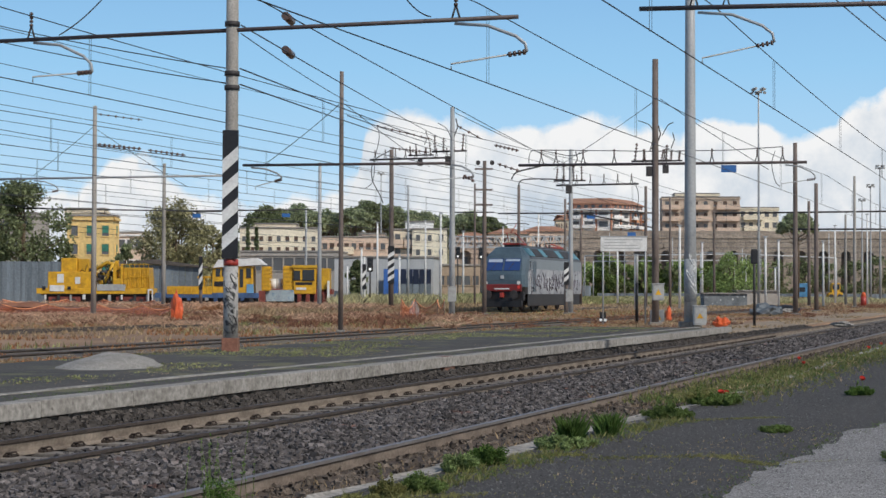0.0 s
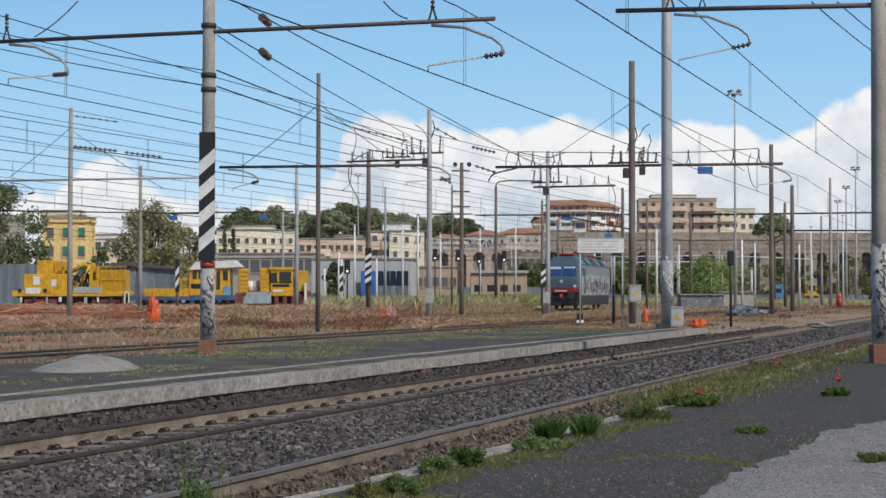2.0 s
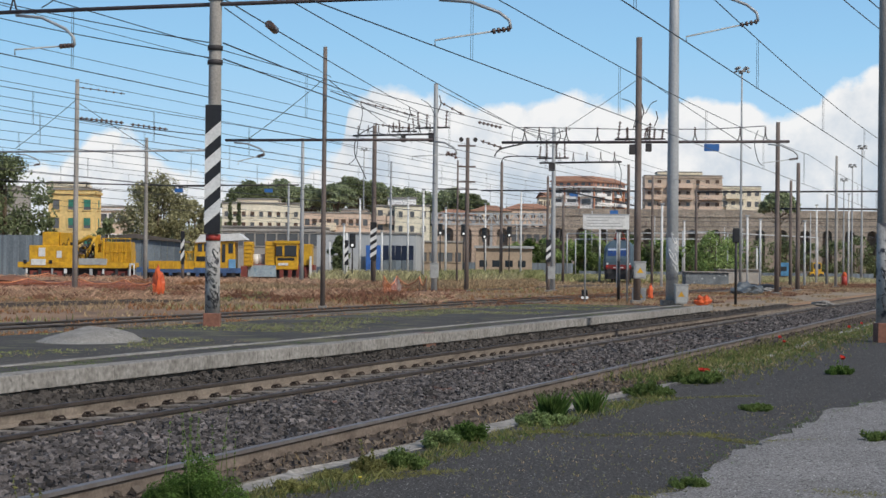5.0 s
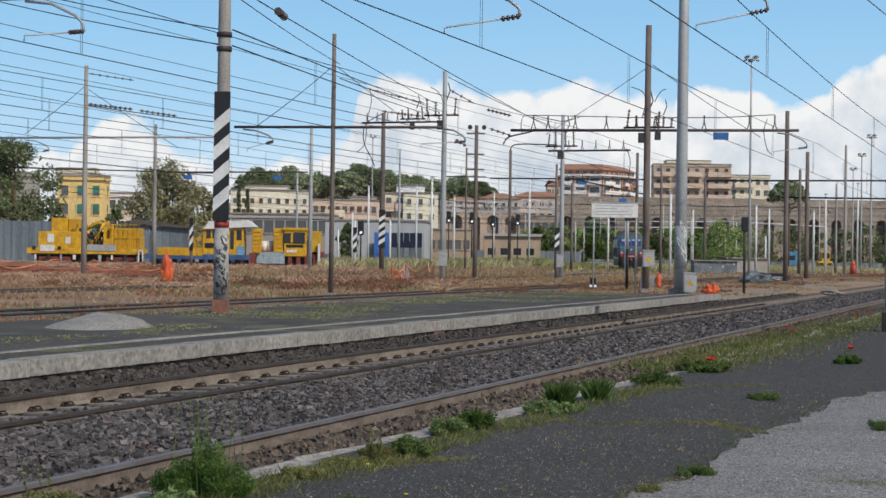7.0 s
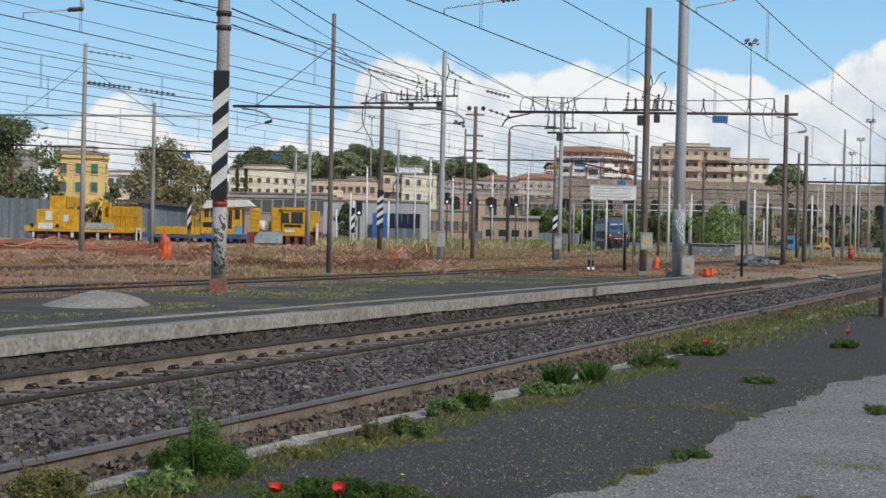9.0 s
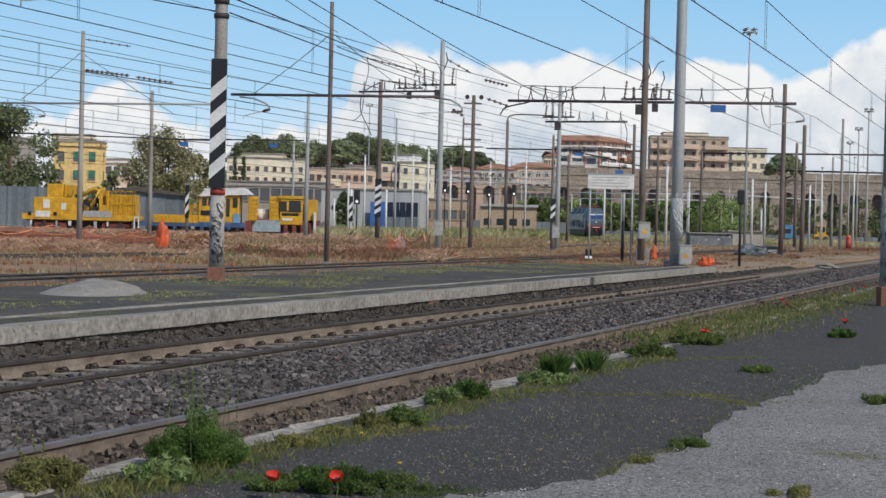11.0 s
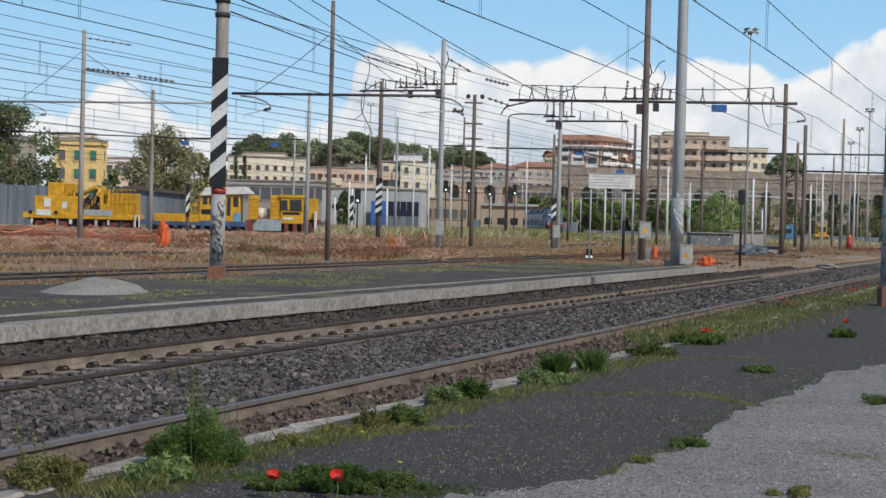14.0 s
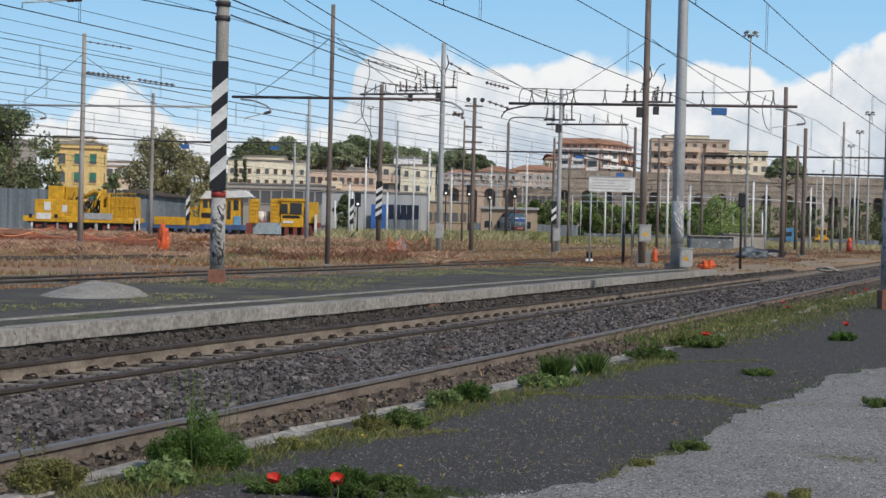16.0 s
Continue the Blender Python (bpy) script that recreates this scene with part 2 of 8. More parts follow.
LOCO_PATH = [(0.0, 5.53, 117.17, 72.86), (0.5, 7.37, 123.27, 73.39), (1.0, 9.15, 129.38, 74.05),
    (1.5, 10.84, 135.50, 74.81), (2.0, 12.45, 141.61, 75.66), (2.5, 13.95, 147.73, 76.58),
    (3.0, 15.35, 153.83, 77.56), (3.5, 16.63, 159.93, 78.60), (4.0, 17.80, 166.03, 79.67),
    (4.5, 18.84, 172.10, 80.76), (5.0, 19.77, 178.17, 81.87), (5.5, 20.57, 184.23, 82.99),
    (6.0, 21.25, 190.28, 84.10), (6.5, 21.82, 196.32, 85.21), (7.0, 22.26, 202.36, 86.29),
    (7.5, 22.60, 208.40, 87.36), (8.0, 22.82, 214.44, 88.40), (8.5, 22.94, 220.48, 89.41),
    (9.0, 22.95, 226.54, 90.39), (9.5, 22.86, 232.61, 91.34), (10.0, 22.67, 238.70, 92.26),
    (10.5, 22.38, 244.83, 93.15), (11.0, 21.99, 251.00, 94.02), (11.5, 21.51, 257.20, 94.87),
    (12.0, 20.93, 263.47, 95.71), (12.5, 20.25, 269.79, 96.53), (13.0, 19.47, 276.19, 97.35),
    (13.5, 18.59, 282.67, 98.16), (14.0, 17.60, 289.24, 98.98), (14.5, 16.49, 295.92, 99.81),
    (15.0, 15.27, 302.71, 100.66), (15.5, 13.98, 309.64, 101.06), (16.0, 12.60, 316.72, 100.97)]


# ---- tracks ----
def rail_mesh(name, L, mats):
    """60 kg rail, head up at z = 0, running along y."""
    prof = [(-0.036, 0), (0.036, 0), (0.037, -0.03), (0.012, -0.045), (0.01, -0.14), (0.072, -0.158), (0.072, -0.172), (-0.072, -0.172), (-0.072, -0.158), (-0.01, -0.14), (-0.012, -0.045), (-0.037, -0.03)]
    bm = prism(bmesh.new(), prof, 0, L)
    bm.faces.ensure_lookup_table()
    for f in bm.faces:
        f.material_index = 0 if f.calc_center_median().z > -0.034 else 1
    return mesh_of(name, bm, mats)


def track(name, rails, s0, s1, label, pitch=0.6, sl=2.3, mid=None, dz=0.0, mats=(M_RHEAD, M_RUST), sleepers=True, smax=None):
    """Rails at the given distances across, on sleepers with clips."""
    root = thing(name, label, "railway track", kind="structure")
    for d in rails:
        me = rail_mesh("rail", s1 - s0, mats)
        r = new("rail", me)
        r.parent = root
        r.matrix_basis = Matrix.Translation(tk(s0, d, dz)) @ pose(0, 0, 0, 0, 0, TURN)
    if not sleepers:
        return root
    bm = bmesh.new()
    box(bm, -sl / 2, -0.13, -0.21, sl / 2, 0.13, -0.165, bevel=0.012)
    sm = mesh_of("sleeper", bm, M_SLEEP)
    cm = bmesh.new()
    for sx in (-1, 1):
        box(cm, min(sx * 0.07, sx * 0.15), -0.085, -0.175, max(sx * 0.07, sx * 0.15), 0.085, -0.14)
        tube(cm, [(sx * 0.11, -0.04, -0.14), (sx * 0.11, -0.04, -0.112)], 0.018, 6)
        for oy in (-0.075, 0.02):
            tube(cm, [(sx * 0.075, oy, -0.15), (sx * 0.10, oy + 0.01, -0.118), (sx * 0.14, oy + 0.02, -0.113), (sx * 0.16, oy + 0.03, -0.14), (sx * 0.14, oy + 0.04, -0.158)], 0.011, 5)
    cm = mesh_of("rail_clip", cm, M_CLIP)
    c = mid if mid is not None else sum(rails) / len(rails)
    n = int(((smax or s1) - s0) / pitch)
    rng = random.Random(5)
    for i in range(n):
        s = s0 + (i + 0.5) * pitch
        sp = new("sleeper", sm)
        sp.parent = root
        sp.matrix_basis = Matrix.Translation(tk(s, c, dz + rng.uniform(-0.006, 0.004))) @ pose(0, 0, 0, 0, 0, TURN + rng.uniform(-0.7, 0.7))
        if s < 62:
            for d in rails:
                k = new("rail_clip", cm)
                k.parent = root
                k.matrix_basis = Matrix.Translation(tk(s + rng.uniform(-0.015, 0.015), d, dz)) @ pose(0, 0, 0, 0, 0, TURN)
    return root


M_WEB = mat("pale_rail_web", (0.265, 0.22, 0.175), 0.9, col2=(0.11, 0.086, 0.067), big=1.6, fine=25, amount=0.4, bump=0.2, streak=(1, 1, 4))
track("running_track", (8.68, 10.13), 3, 245, "railway track of worn steel rails on concrete sleepers in ballast", mats=(M_RDARK, M_WEB), smax=118)
track("near_rail_line", (6.30,), 3, 245, "single steel rail with rusty web beside the asphalt platform", sl=1.5, mid=6.42, smax=70)
track("siding_track", (22.2, 23.65), -10, 180, "rusty siding track half sunk in dry grass", dz=0.06, mats=(M_RDARK, M_RDARK), sleepers=False)


def curved_track():
    """The line on which the locomotive runs off, bending away to one side."""
    root = thing("locomotive_track", "curving yard track that leads away between the masts", "railway track", kind="structure")
    pts = [Vector((x, y, 0)) for t, x, y, h in LOCO_PATH]
    a = pts[0] + (pts[0] - pts[1]).normalized() * 70 + Vector((-3.5, 0, 0))
    pts = [a, pts[0] + (pts[0] - pts[1]).normalized() * 30 + Vector((-0.6, 0, 0))] + pts
    pts.append(pts[-1] + (pts[-1] - pts[-2]).normalized() * 40)
    for off in (-0.75, 0.75):
        bm = bmesh.new()
        prev = None
        for i, p in enumerate(pts):
            d = (pts[min(i + 1, len(pts) - 1)] - pts[max(i - 1, 0)]).normalized()
            n = Vector((d.y, -d.x, 0))
            ring = [bm.verts.new(p + n * (off + w) + Vector((0, 0, z + 0.06))) for w, z in ((-0.07, -0.1), (-0.036, 0.03), (0.036, 0.03), (0.07, -0.1))]
            if prev:
                for k in range(3):
                    bm.faces.new((prev[k], prev[k + 1], ring[k + 1], ring[k]))
            prev = ring
        bmesh.ops.recalc_face_normals(bm, faces=bm.faces[:])
        part("rail", bm, M_RDARK, root)


curved_track()


# ---- platform edges ----
def far_edge():
    root = thing("platform_edge", "weathered white concrete coping blocks along the far platform", "platform edge", kind="structure")
    rng = random.Random(2)
    meshes = []
    for k in range(4):
        bm = bmesh.new()
        box(bm, 0.0, 0, -0.195, 0.34, 1.994, 0.0, bevel=0.014)
        for v in bm.verts:
            v.co += Vector((0, 0, 0 if v.co.z > -0.1 else rng.uniform(-.004, .004)))
        meshes.append(mesh_of("coping_block", bm, M_CONC))
    lip = mesh_of("coping_strip", B(0, 0, -0.25, 0.16, 1.98, 0.0, bevel=0.012), M_CONC)
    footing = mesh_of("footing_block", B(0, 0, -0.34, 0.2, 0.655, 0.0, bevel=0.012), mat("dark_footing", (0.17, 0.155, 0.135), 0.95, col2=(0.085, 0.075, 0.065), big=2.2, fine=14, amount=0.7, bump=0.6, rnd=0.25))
    s = -4.0
    i = 0
    while s < 56.5:
        if not 33.3 < s < 33.9:
            m = Matrix.Translation(tk(s, 11.0, 0.27 + rng.uniform(-.008, .008))) @ pose(0, 0, 0, 0, 0, TURN + rng.uniform(-.12, .12)) @ pose(-0.30, 0, 0)
            part("coping_block", meshes[i % 4], None, root, m=m)
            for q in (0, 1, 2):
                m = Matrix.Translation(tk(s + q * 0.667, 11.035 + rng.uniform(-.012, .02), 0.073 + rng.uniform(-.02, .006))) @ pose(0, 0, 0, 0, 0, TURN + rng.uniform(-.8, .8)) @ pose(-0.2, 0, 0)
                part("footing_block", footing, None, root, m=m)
            m = Matrix.Translation(tk(s, 12.1, 0.265 + rng.uniform(-.006, .006))) @ pose(0, 0, 0, 0, 0, TURN) @ pose(-0.16, 0, 0)
            part("coping_strip", lip, None, root, m=m)
        s += 2.0
        i += 1
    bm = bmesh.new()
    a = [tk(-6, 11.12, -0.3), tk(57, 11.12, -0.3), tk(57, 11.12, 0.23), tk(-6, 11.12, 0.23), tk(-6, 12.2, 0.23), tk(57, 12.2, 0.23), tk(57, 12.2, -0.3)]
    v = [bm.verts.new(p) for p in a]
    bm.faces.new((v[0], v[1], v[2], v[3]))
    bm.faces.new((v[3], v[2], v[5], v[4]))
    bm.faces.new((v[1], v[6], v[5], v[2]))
    # Dark brown core: dirt, plus the shadow gap below the coping put in colour.
    part("edge_core", bm, mat("shaded_dirty_wall", (0.10, 0.085, 0.072), 0.95, big=1, fine=9), root)
    rb = B(-0.2, -0.28, -0.45, 0.02, 0.28, 0.02, bevel=0.02)
    part("rusty_block", rb, mat("rust_stained_block", (0.20, 0.10, 0.07), 0.9, big=3, fine=20), root, "rust-stained block in the coping", m=Matrix.Translation(tk(29.46, 11.0, 0.26)) @ pose(0, 0, 0, 0, 0, TURN))


def near_edge():
    root = thing("near_platform_edge", "broken pale concrete kerb at the edge of the near platform", "kerb", kind="structure")
    rng = random.Random(4)
    s = 6.0
    while s < 90:
        L = rng.uniform(0.7, 1.6)
        bm = B(-0.07, 0, -0.2, 0.17, L - 0.03, 0.0, bevel=0.025)
        for v in bm.verts:
            v.co += Vector((rng.uniform(-.025, .025), rng.uniform(-.02, .02), rng.uniform(-.03, .015)))
        part("kerb_stone", bm, M_CONC, root, m=Matrix.Translation(tk(s, kerb_d(s + L / 2), 0.012)) @ pose(0, 0, 0, 0, 0, TURN - (2.4 if s < 24 else 0) + rng.uniform(-1.5, 1.5)))
        s += L


far_edge()
near_edge()


# ---- ballast ----
def stones(name, count, region, size, zf, seed, label, cat="ballast", material=None, flat=0.85, chip=False):
    """Crushed stones scattered over a patch, each an uneven lump."""
    rg = np.random.RandomState(seed)
    bm = bmesh.new()
    if chip:
        o = [bm.verts.new(p) for p in ((1, 0, 0), (0, 1, 0), (-1, 0, 0), (0, -1, 0), (0, 0, 1))]
        for k in range(4):
            bm.faces.new((o[k], o[(k + 1) % 4], o[4]))
    else:
        bmesh.ops.create_cube(bm, size=1.45)
        bmesh.ops.triangulate(bm, faces=bm.faces[:])
    bm.verts.index_update()
    bv = np.array([v.co[:] for v in bm.verts])
    bf = np.array([[v.index for v in f.verts] for f in bm.faces])
    bm.free()
    nv = len(bv)
    s, d = region(rg, count)
    n = len(s)
    sz = rg.uniform(size[0], size[1], n)
    V = bv[None] * rg.uniform(0.5, 1.25, (n, nv, 1)) * (sz[:, None, None] / 2) * np.stack([rg.uniform(0.7, 1.35, n), rg.uniform(0.7, 1.35, n), np.full(n, flat)], 1)[:, None]
    an = rg.uniform(0, 6.283, n)
    tl = rg.uniform(-0.9, 0.9, n)
    c, q = np.cos(tl)[:, None], np.sin(tl)[:, None]
    x, y, z = V[..., 0], V[..., 1] * c - V[..., 2] * q, V[..., 1] * q + V[..., 2] * c
    c, q = np.cos(an)[:, None], np.sin(an)[:, None]
    x, y = x * c - y * q, x * q + y * c
    a = radians(20.2)
    px, py = math.sin(a) * s - math.cos(a) * d, math.cos(a) * s + math.sin(a) * d
    P = np.stack([x + px[:, None], y + py[:, None], z + zf(s, d, rg)[:, None]], -1).reshape(-1, 3)
    Fc = (bf[None] + (np.arange(n) * nv)[:, None, None]).reshape(-1, 3)
    me = bpy.data.meshes.new(name)
    me.from_pydata(P.tolist(), [], Fc.tolist())
    me.materials.append(material or M_STONE)
    return tagged(new(name, me), label, cat, kind="stuff")


def near_far(s0, s1, d0, d1):
    def f(rg, n):
        u = rg.uniform(0, 1, n)
        s = s0 * (s1 / s0) ** u if s0 > 0 else s0 + (s1 - s0) * u
        d = rg.uniform(d0, d1, n)
        return s, d
    return f


def bed_height(s, d, rg):
    """Level of the ballast: heaped between the lines and up to the far rail."""
    h = np.where(d < 8.45, -0.115 + 0.03 * np.clip((d - 6.4) / 1.2, 0, 1), -0.15)
    h = np.where((d > 8.74) & (d < 10.0), -0.195, h)
    h = np.where((d > 8.3) & (d <= 8.66), -0.09, h)
    h = np.where(d > 10.25, -0.13 + 0.13 * np.clip((d - 10.3) / 0.6, 0, 1), h)
    h = np.where(d < 6.25, -0.125, h)
    return h + rg.uniform(-0.035, 0.03, len(s))


strip("ballast_core", 3, 240, 6.42, 8.63, -0.13, M_BED, "packed ballast between the rails", "track bed", thick=0.1)
strip("ballast_core", 3, 240, 8.75, 10.05, -0.205, M_BED, "packed ballast inside the running track", "track bed", thick=0.1)
stones("ballast_near", 40000, near_far(9, 30, 6.36, 8.59), (0.03, 0.085), bed_height, 1, "crushed grey-brown ballast stones between the rails")
stones("ballast_far", 15000, near_far(30, 110, 6.36, 8.57), (0.06, 0.12), bed_height, 2, "crushed grey-brown ballast stones between the rails")
stones("ballast_inside", 9000, near_far(13, 80, 8.80, 9.75), (0.04, 0.075), bed_height, 3, "ballast stones heaped inside the running track")
# Stones along the platform edge use a darker colour than the rest.
stones("ballast_edge", 11000, near_far(13, 75, 10.22, 10.98), (0.045, 0.10), bed_height, 4, "dark ballast stones below the platform coping", material=mat("dark_edge_stone", (0.08, 0.07, 0.062), 0.95, col2=(0.05, 0.043, 0.038), big=3, fine=30, rnd=0.5))
strip("rail_shoulder", 3, 90, 5.10, 6.26, -0.13, mat("brown_soil", (0.115, 0.082, 0.06), 0.95, col2=(0.05, 0.037, 0.028), big=2.5, fine=22, amount=0.9, bump=0.9), "brown soil and grit beside the near rail", "track bed", thick=0.1)
stones("ballast_shoulder", 5500, near_far(7.5, 60, 5.2, 6.24), (0.025, 0.075), bed_height, 5, "loose stones and dirt beside the near rail",
       material=mat("pale_rubble", (0.16, 0.128, 0.10), 0.9, col2=(0.06, 0.046, 0.036), big=4, fine=40, rnd=0.45))


def heap():
    """Small heap of pale gravel on the far platform."""
    bm = bmesh.new()
    bmesh.ops.create_grid(bm, x_segments=40, y_segments=28, size=1.0)
    for v in bm.verts:
        x, y = v.co.x, v.co.y
        r = math.hypot(x, y)
        k = max(0.0, 1 - r)
        h = 0.26 * (k ** 0.9) / (0.75 + 0.25 * k) * (1 + 0.35 * x) * min(1.0, k * 4) + 0.03 * noise.noise(Vector((x * 5, y * 5, 1))) * (1 - min(1, r))
        v.co = Vector((x * 0.95 + 0.04, y * 1.5, h - 0.012))
    ob = part("gravel_mound", bm, mat("pale_gravel", (0.36, 0.345, 0.32), 0.95, col2=(0.25, 0.235, 0.21), big=4, fine=45, amount=0.8, bump=0.8))
    ob.matrix_basis = Matrix.Translation((-5.90, 27.60, 0.25))
    tagged(ob, "small heap of pale gravel on the asphalt platform", "gravel heap")


heap()


# ---- locomotive ----
def locomotive():
    root = thing("locomotive", "blue-grey electric locomotive with red front and graffiti-covered white side", "locomotive")
    red = mat("dull_red_paint", (0.21, 0.022, 0.02), 0.5, col2=(0.14, 0.016, 0.014), big=2, fine=10, amount=0.2, bump=0.03)
    teal = mat("teal_paint", (0.085, 0.19, 0.225), 0.45, col2=(0.08, 0.24, 0.29), big=1, fine=8, amount=0.15, bump=0.03)
    slate = mat("slate_paint", (0.075, 0.115, 0.145), 0.45, col2=(0.055, 0.085, 0.11), big=1, fine=8, amount=0.2, bump=0.03)
    band = mat("grey_band_paint", (0.18, 0.215, 0.235), 0.45, col2=(0.16, 0.19, 0.21), big=1, fine=8, amount=0.15, bump=0.03)
    white = mat("graffiti_white", (0.40, 0.42, 0.44), 0.5, col2=(0.22, 0.24, 0.27), big=0.9, fine=6, amount=0.3, bump=0.02, spots=((0.10, 0.095, 0.12), 1.7, 0.55), streak=(1, 1, 0.5))
    pale = mat("pale_sprayed_side", (0.50, 0.53, 0.53), 0.5, col2=(0.34, 0.38, 0.39), big=0.8, fine=6, amount=0.3, bump=0.02, spots=((0.22, 0.23, 0.27), 1.5, 0.60))
    roofm = mat("roof_grey", (0.085, 0.10, 0.115), 0.6, col2=(0.06, 0.07, 0.08), big=1, fine=8, amount=0.2)
    lev = [(1.05, -7.70, 1.20, 1.46), (1.50, -7.85, 1.28, 1.5), (1.95, -7.88, 1.28, 1.5), (2.25, -7.85, 1.27, 1.5), (2.62, -7.63, 1.25, 1.5), (3.25, -7.28, 1.18, 1.46), (3.42, -7.15, 1.10, 1.38), (3.95, -6.60, 0.78, 0.92), (4.02, -6.2, 0.6, 0.7)]
    bm = bmesh.new()
    rings = []
    for z, xf, wf, w in lev:
        k = 7.85 if z < 3.3 else 7.85 - (z - 3.3) * 0.8
        o = [(xf, -wf), (xf + 0.25, -wf - 0.15 * (w - wf) / 0.2), (xf + 0.75, -w), (k - 0.25, -w), (k, -w + 0.2), (k, w - 0.2), (k - 0.25, w), (xf + 0.75, w), (xf + 0.25, wf + 0.15 * (w - wf) / 0.2), (xf, wf)]
        rings.append([bm.verts.new((x, y, z)) for x, y in o])
    for i in range(len(rings) - 1):
        z = (lev[i][0] + lev[i + 1][0]) / 2
        for j in range(10):
            f = bm.faces.new((rings[i][j], rings[i][(j + 1) % 10], rings[i + 1][(j + 1) % 10], rings[i + 1][j]))
            front = j in (9, 0, 8, 1, 7)
            if z > 3.3:
                f.material_index = 3 if not front else 0
            elif front:
                f.material_index = 5 if z < 1.3 else (4 if z < 1.7 and j in (9, 0, 8) else 0)
            elif j in (5, 6):
                f.material_index = 6
            else:
                f.material_index = 1 if z > 2.5 else 2
    bm.faces.new(rings[0][::-1])
    bm.faces.new(rings[-1])
    bmesh.ops.recalc_face_normals(bm, faces=bm.faces[:])
    body = part("body", bm, [slate, band, white, roofm, red, M_BLACK, pale], root)
    # roof shoulder panels
    for sgn in (-1, 1):
        for x0, x1, mm, nm in ((-6.2, -4.9, teal, "roof_panel"), (-4.8, -2.9, M_DARK, "roof_grille"), (-2.8, -1.7, teal, "roof_panel"), (-1.6, 1.4, M_DARK, "roof_grille"), (1.5, 2.7, teal, "roof_panel"), (2.8, 5.4, M_DARK, "roof_grille"), (5.5, 7.2, teal, "roof_panel")):
            q = bmesh.new()
            pv = [(x0, 1.385, 3.44), (x1, 1.385, 3.44), (x1, 0.95, 3.92), (x0, 0.95, 3.92)]
            a = [q.verts.new((x, sgn * (y + 0.02), z + 0.02)) for x, y, z in pv]
            b = [q.verts.new((x, sgn * (y - 0.03), z - 0.03)) for x, y, z in pv]
            q.faces.new(a)
            q.faces.new(b[::-1])
            for k in range(4):
                q.faces.new((a[k], b[k], b[(k + 1) % 4], a[(k + 1) % 4]))
            bmesh.ops.recalc_face_normals(q, faces=q.faces[:])
            part(nm, q, mm, body)
        # cab side window and door
        part("cab_side_window", B(-6.55, sgn * 1.5 - 0.02, 2.55, -6.0, sgn * 1.5 + 0.02, 3.1), M_GLASS, body)
        part("cab_door", B(-5.85, sgn * 1.5 - 0.02, 1.2, -5.15, sgn * 1.5 + 0.02, 3.1, bevel=0.01), slate, body)
    glass = plain("blue_windscreen", (0.03, 0.065, 0.19), 0.1)
    # Blind kept pale so its colour carries some sky reflection of the windscreen.
    visor = plain("sky_glare_blind", (0.40, 0.47, 0.54), 0.4)
    wipe = M_DARK
    def on_front(y0, y1, z0, z1, nm, mm, out=0.03):
        def xf(z):
            return -7.85 + (z - 2.25) / 0.37 * 0.22 if z < 2.62 else -7.63 + (z - 2.62) / 0.63 * 0.35
        q = bmesh.new()
        a = [q.verts.new((xf(z) - out, y, z + 0.01)) for y, z in ((y0, z0), (y1, z0), (y1, z1), (y0, z1))]
        b = [q.verts.new((xf(z) + 0.05, y, z)) for y, z in ((y0, z0), (y1, z0), (y1, z1), (y0, z1))]
        q.faces.new(a)
        for k in range(4):
            q.faces.new((a[k], b[k], b[(k + 1) % 4], a[(k + 1) % 4]))
        bmesh.ops.recalc_face_normals(q, faces=q.faces[:])
        return part(nm, q, mm, body)
    for y0, y1 in ((-1.10, -0.06), (0.06, 1.10)):
        on_front(y0, y1, 2.50, 3.24, "windscreen_pane", glass)
        on_front(y0 + 0.05, y1 - 0.05, 3.02 if y0 > 0 else 3.08, 3.2, "sun_blind", visor, 0.04)
        part("wiper", T([(-7.72, (y0 + y1) / 2 + 0.2, 2.58), (-7.52, (y0 + y1) / 2 - 0.1, 3.0)], 0.018, 5), wipe, body)
    part("bumper_band", B(-7.95, -1.3, 1.22, -7.82, 1.3, 1.66, bevel=0.04), red, body, "red band across the front")
    part("number_bar", B(-7.97, -0.5, 1.34, -7.94, 0.5, 1.42), M_WHITE, body)
    part("emblem", B(-7.93, -0.12, 2.0, -7.87, 0.12, 2.2, bevel=0.02), mat("emblem_grey", (0.5, 0.52, 0.54), 0.4, bump=0), body)
    for sgn in (-1, 1):
        lamp = part("headlight", T([(-7.96, sgn * 1.1, 1.75), (-7.8, sgn * 1.1, 1.75)], 0.11, 12), plain("lamp_glass", (0.62, 0.62, 0.6), 0.2), body)
        part("tail_light", T([(-7.96, sgn * 1.12, 1.50), (-7.8, sgn * 1.12, 1.50)], 0.10, 12), plain("tail_red", (0.5, 0.03, 0.02), 0.3, emit=0.15), body)
        part("buffer", T([(-8.25, sgn * 0.87, 1.03), (-8.2, sgn * 0.87, 1.03)], 0.27, 14), M_DARK, root)
        part("buffer_stem", T([(-8.2, sgn * 0.87, 1.03), (-7.6, sgn * 0.87, 1.03)], 0.12, 10), M_DARK, root)
        part("buffer", T([(8.15, sgn * 0.87, 1.03), (8.2, sgn * 0.87, 1.03)], 0.27, 14), M_DARK, root)
        # Black panels added to keep the band below the body side dark.
        part("skirt", B(-6.9, sgn * 1.40 - 0.05, 0.30, 7.2, sgn * 1.40 + 0.03, 1.06, bevel=0.03), M_BLACK, root)
    part("coupling_hook", B(-8.1, -0.12, 0.85, -7.6, 0.12, 1.15, bevel=0.04), M_RED, root)
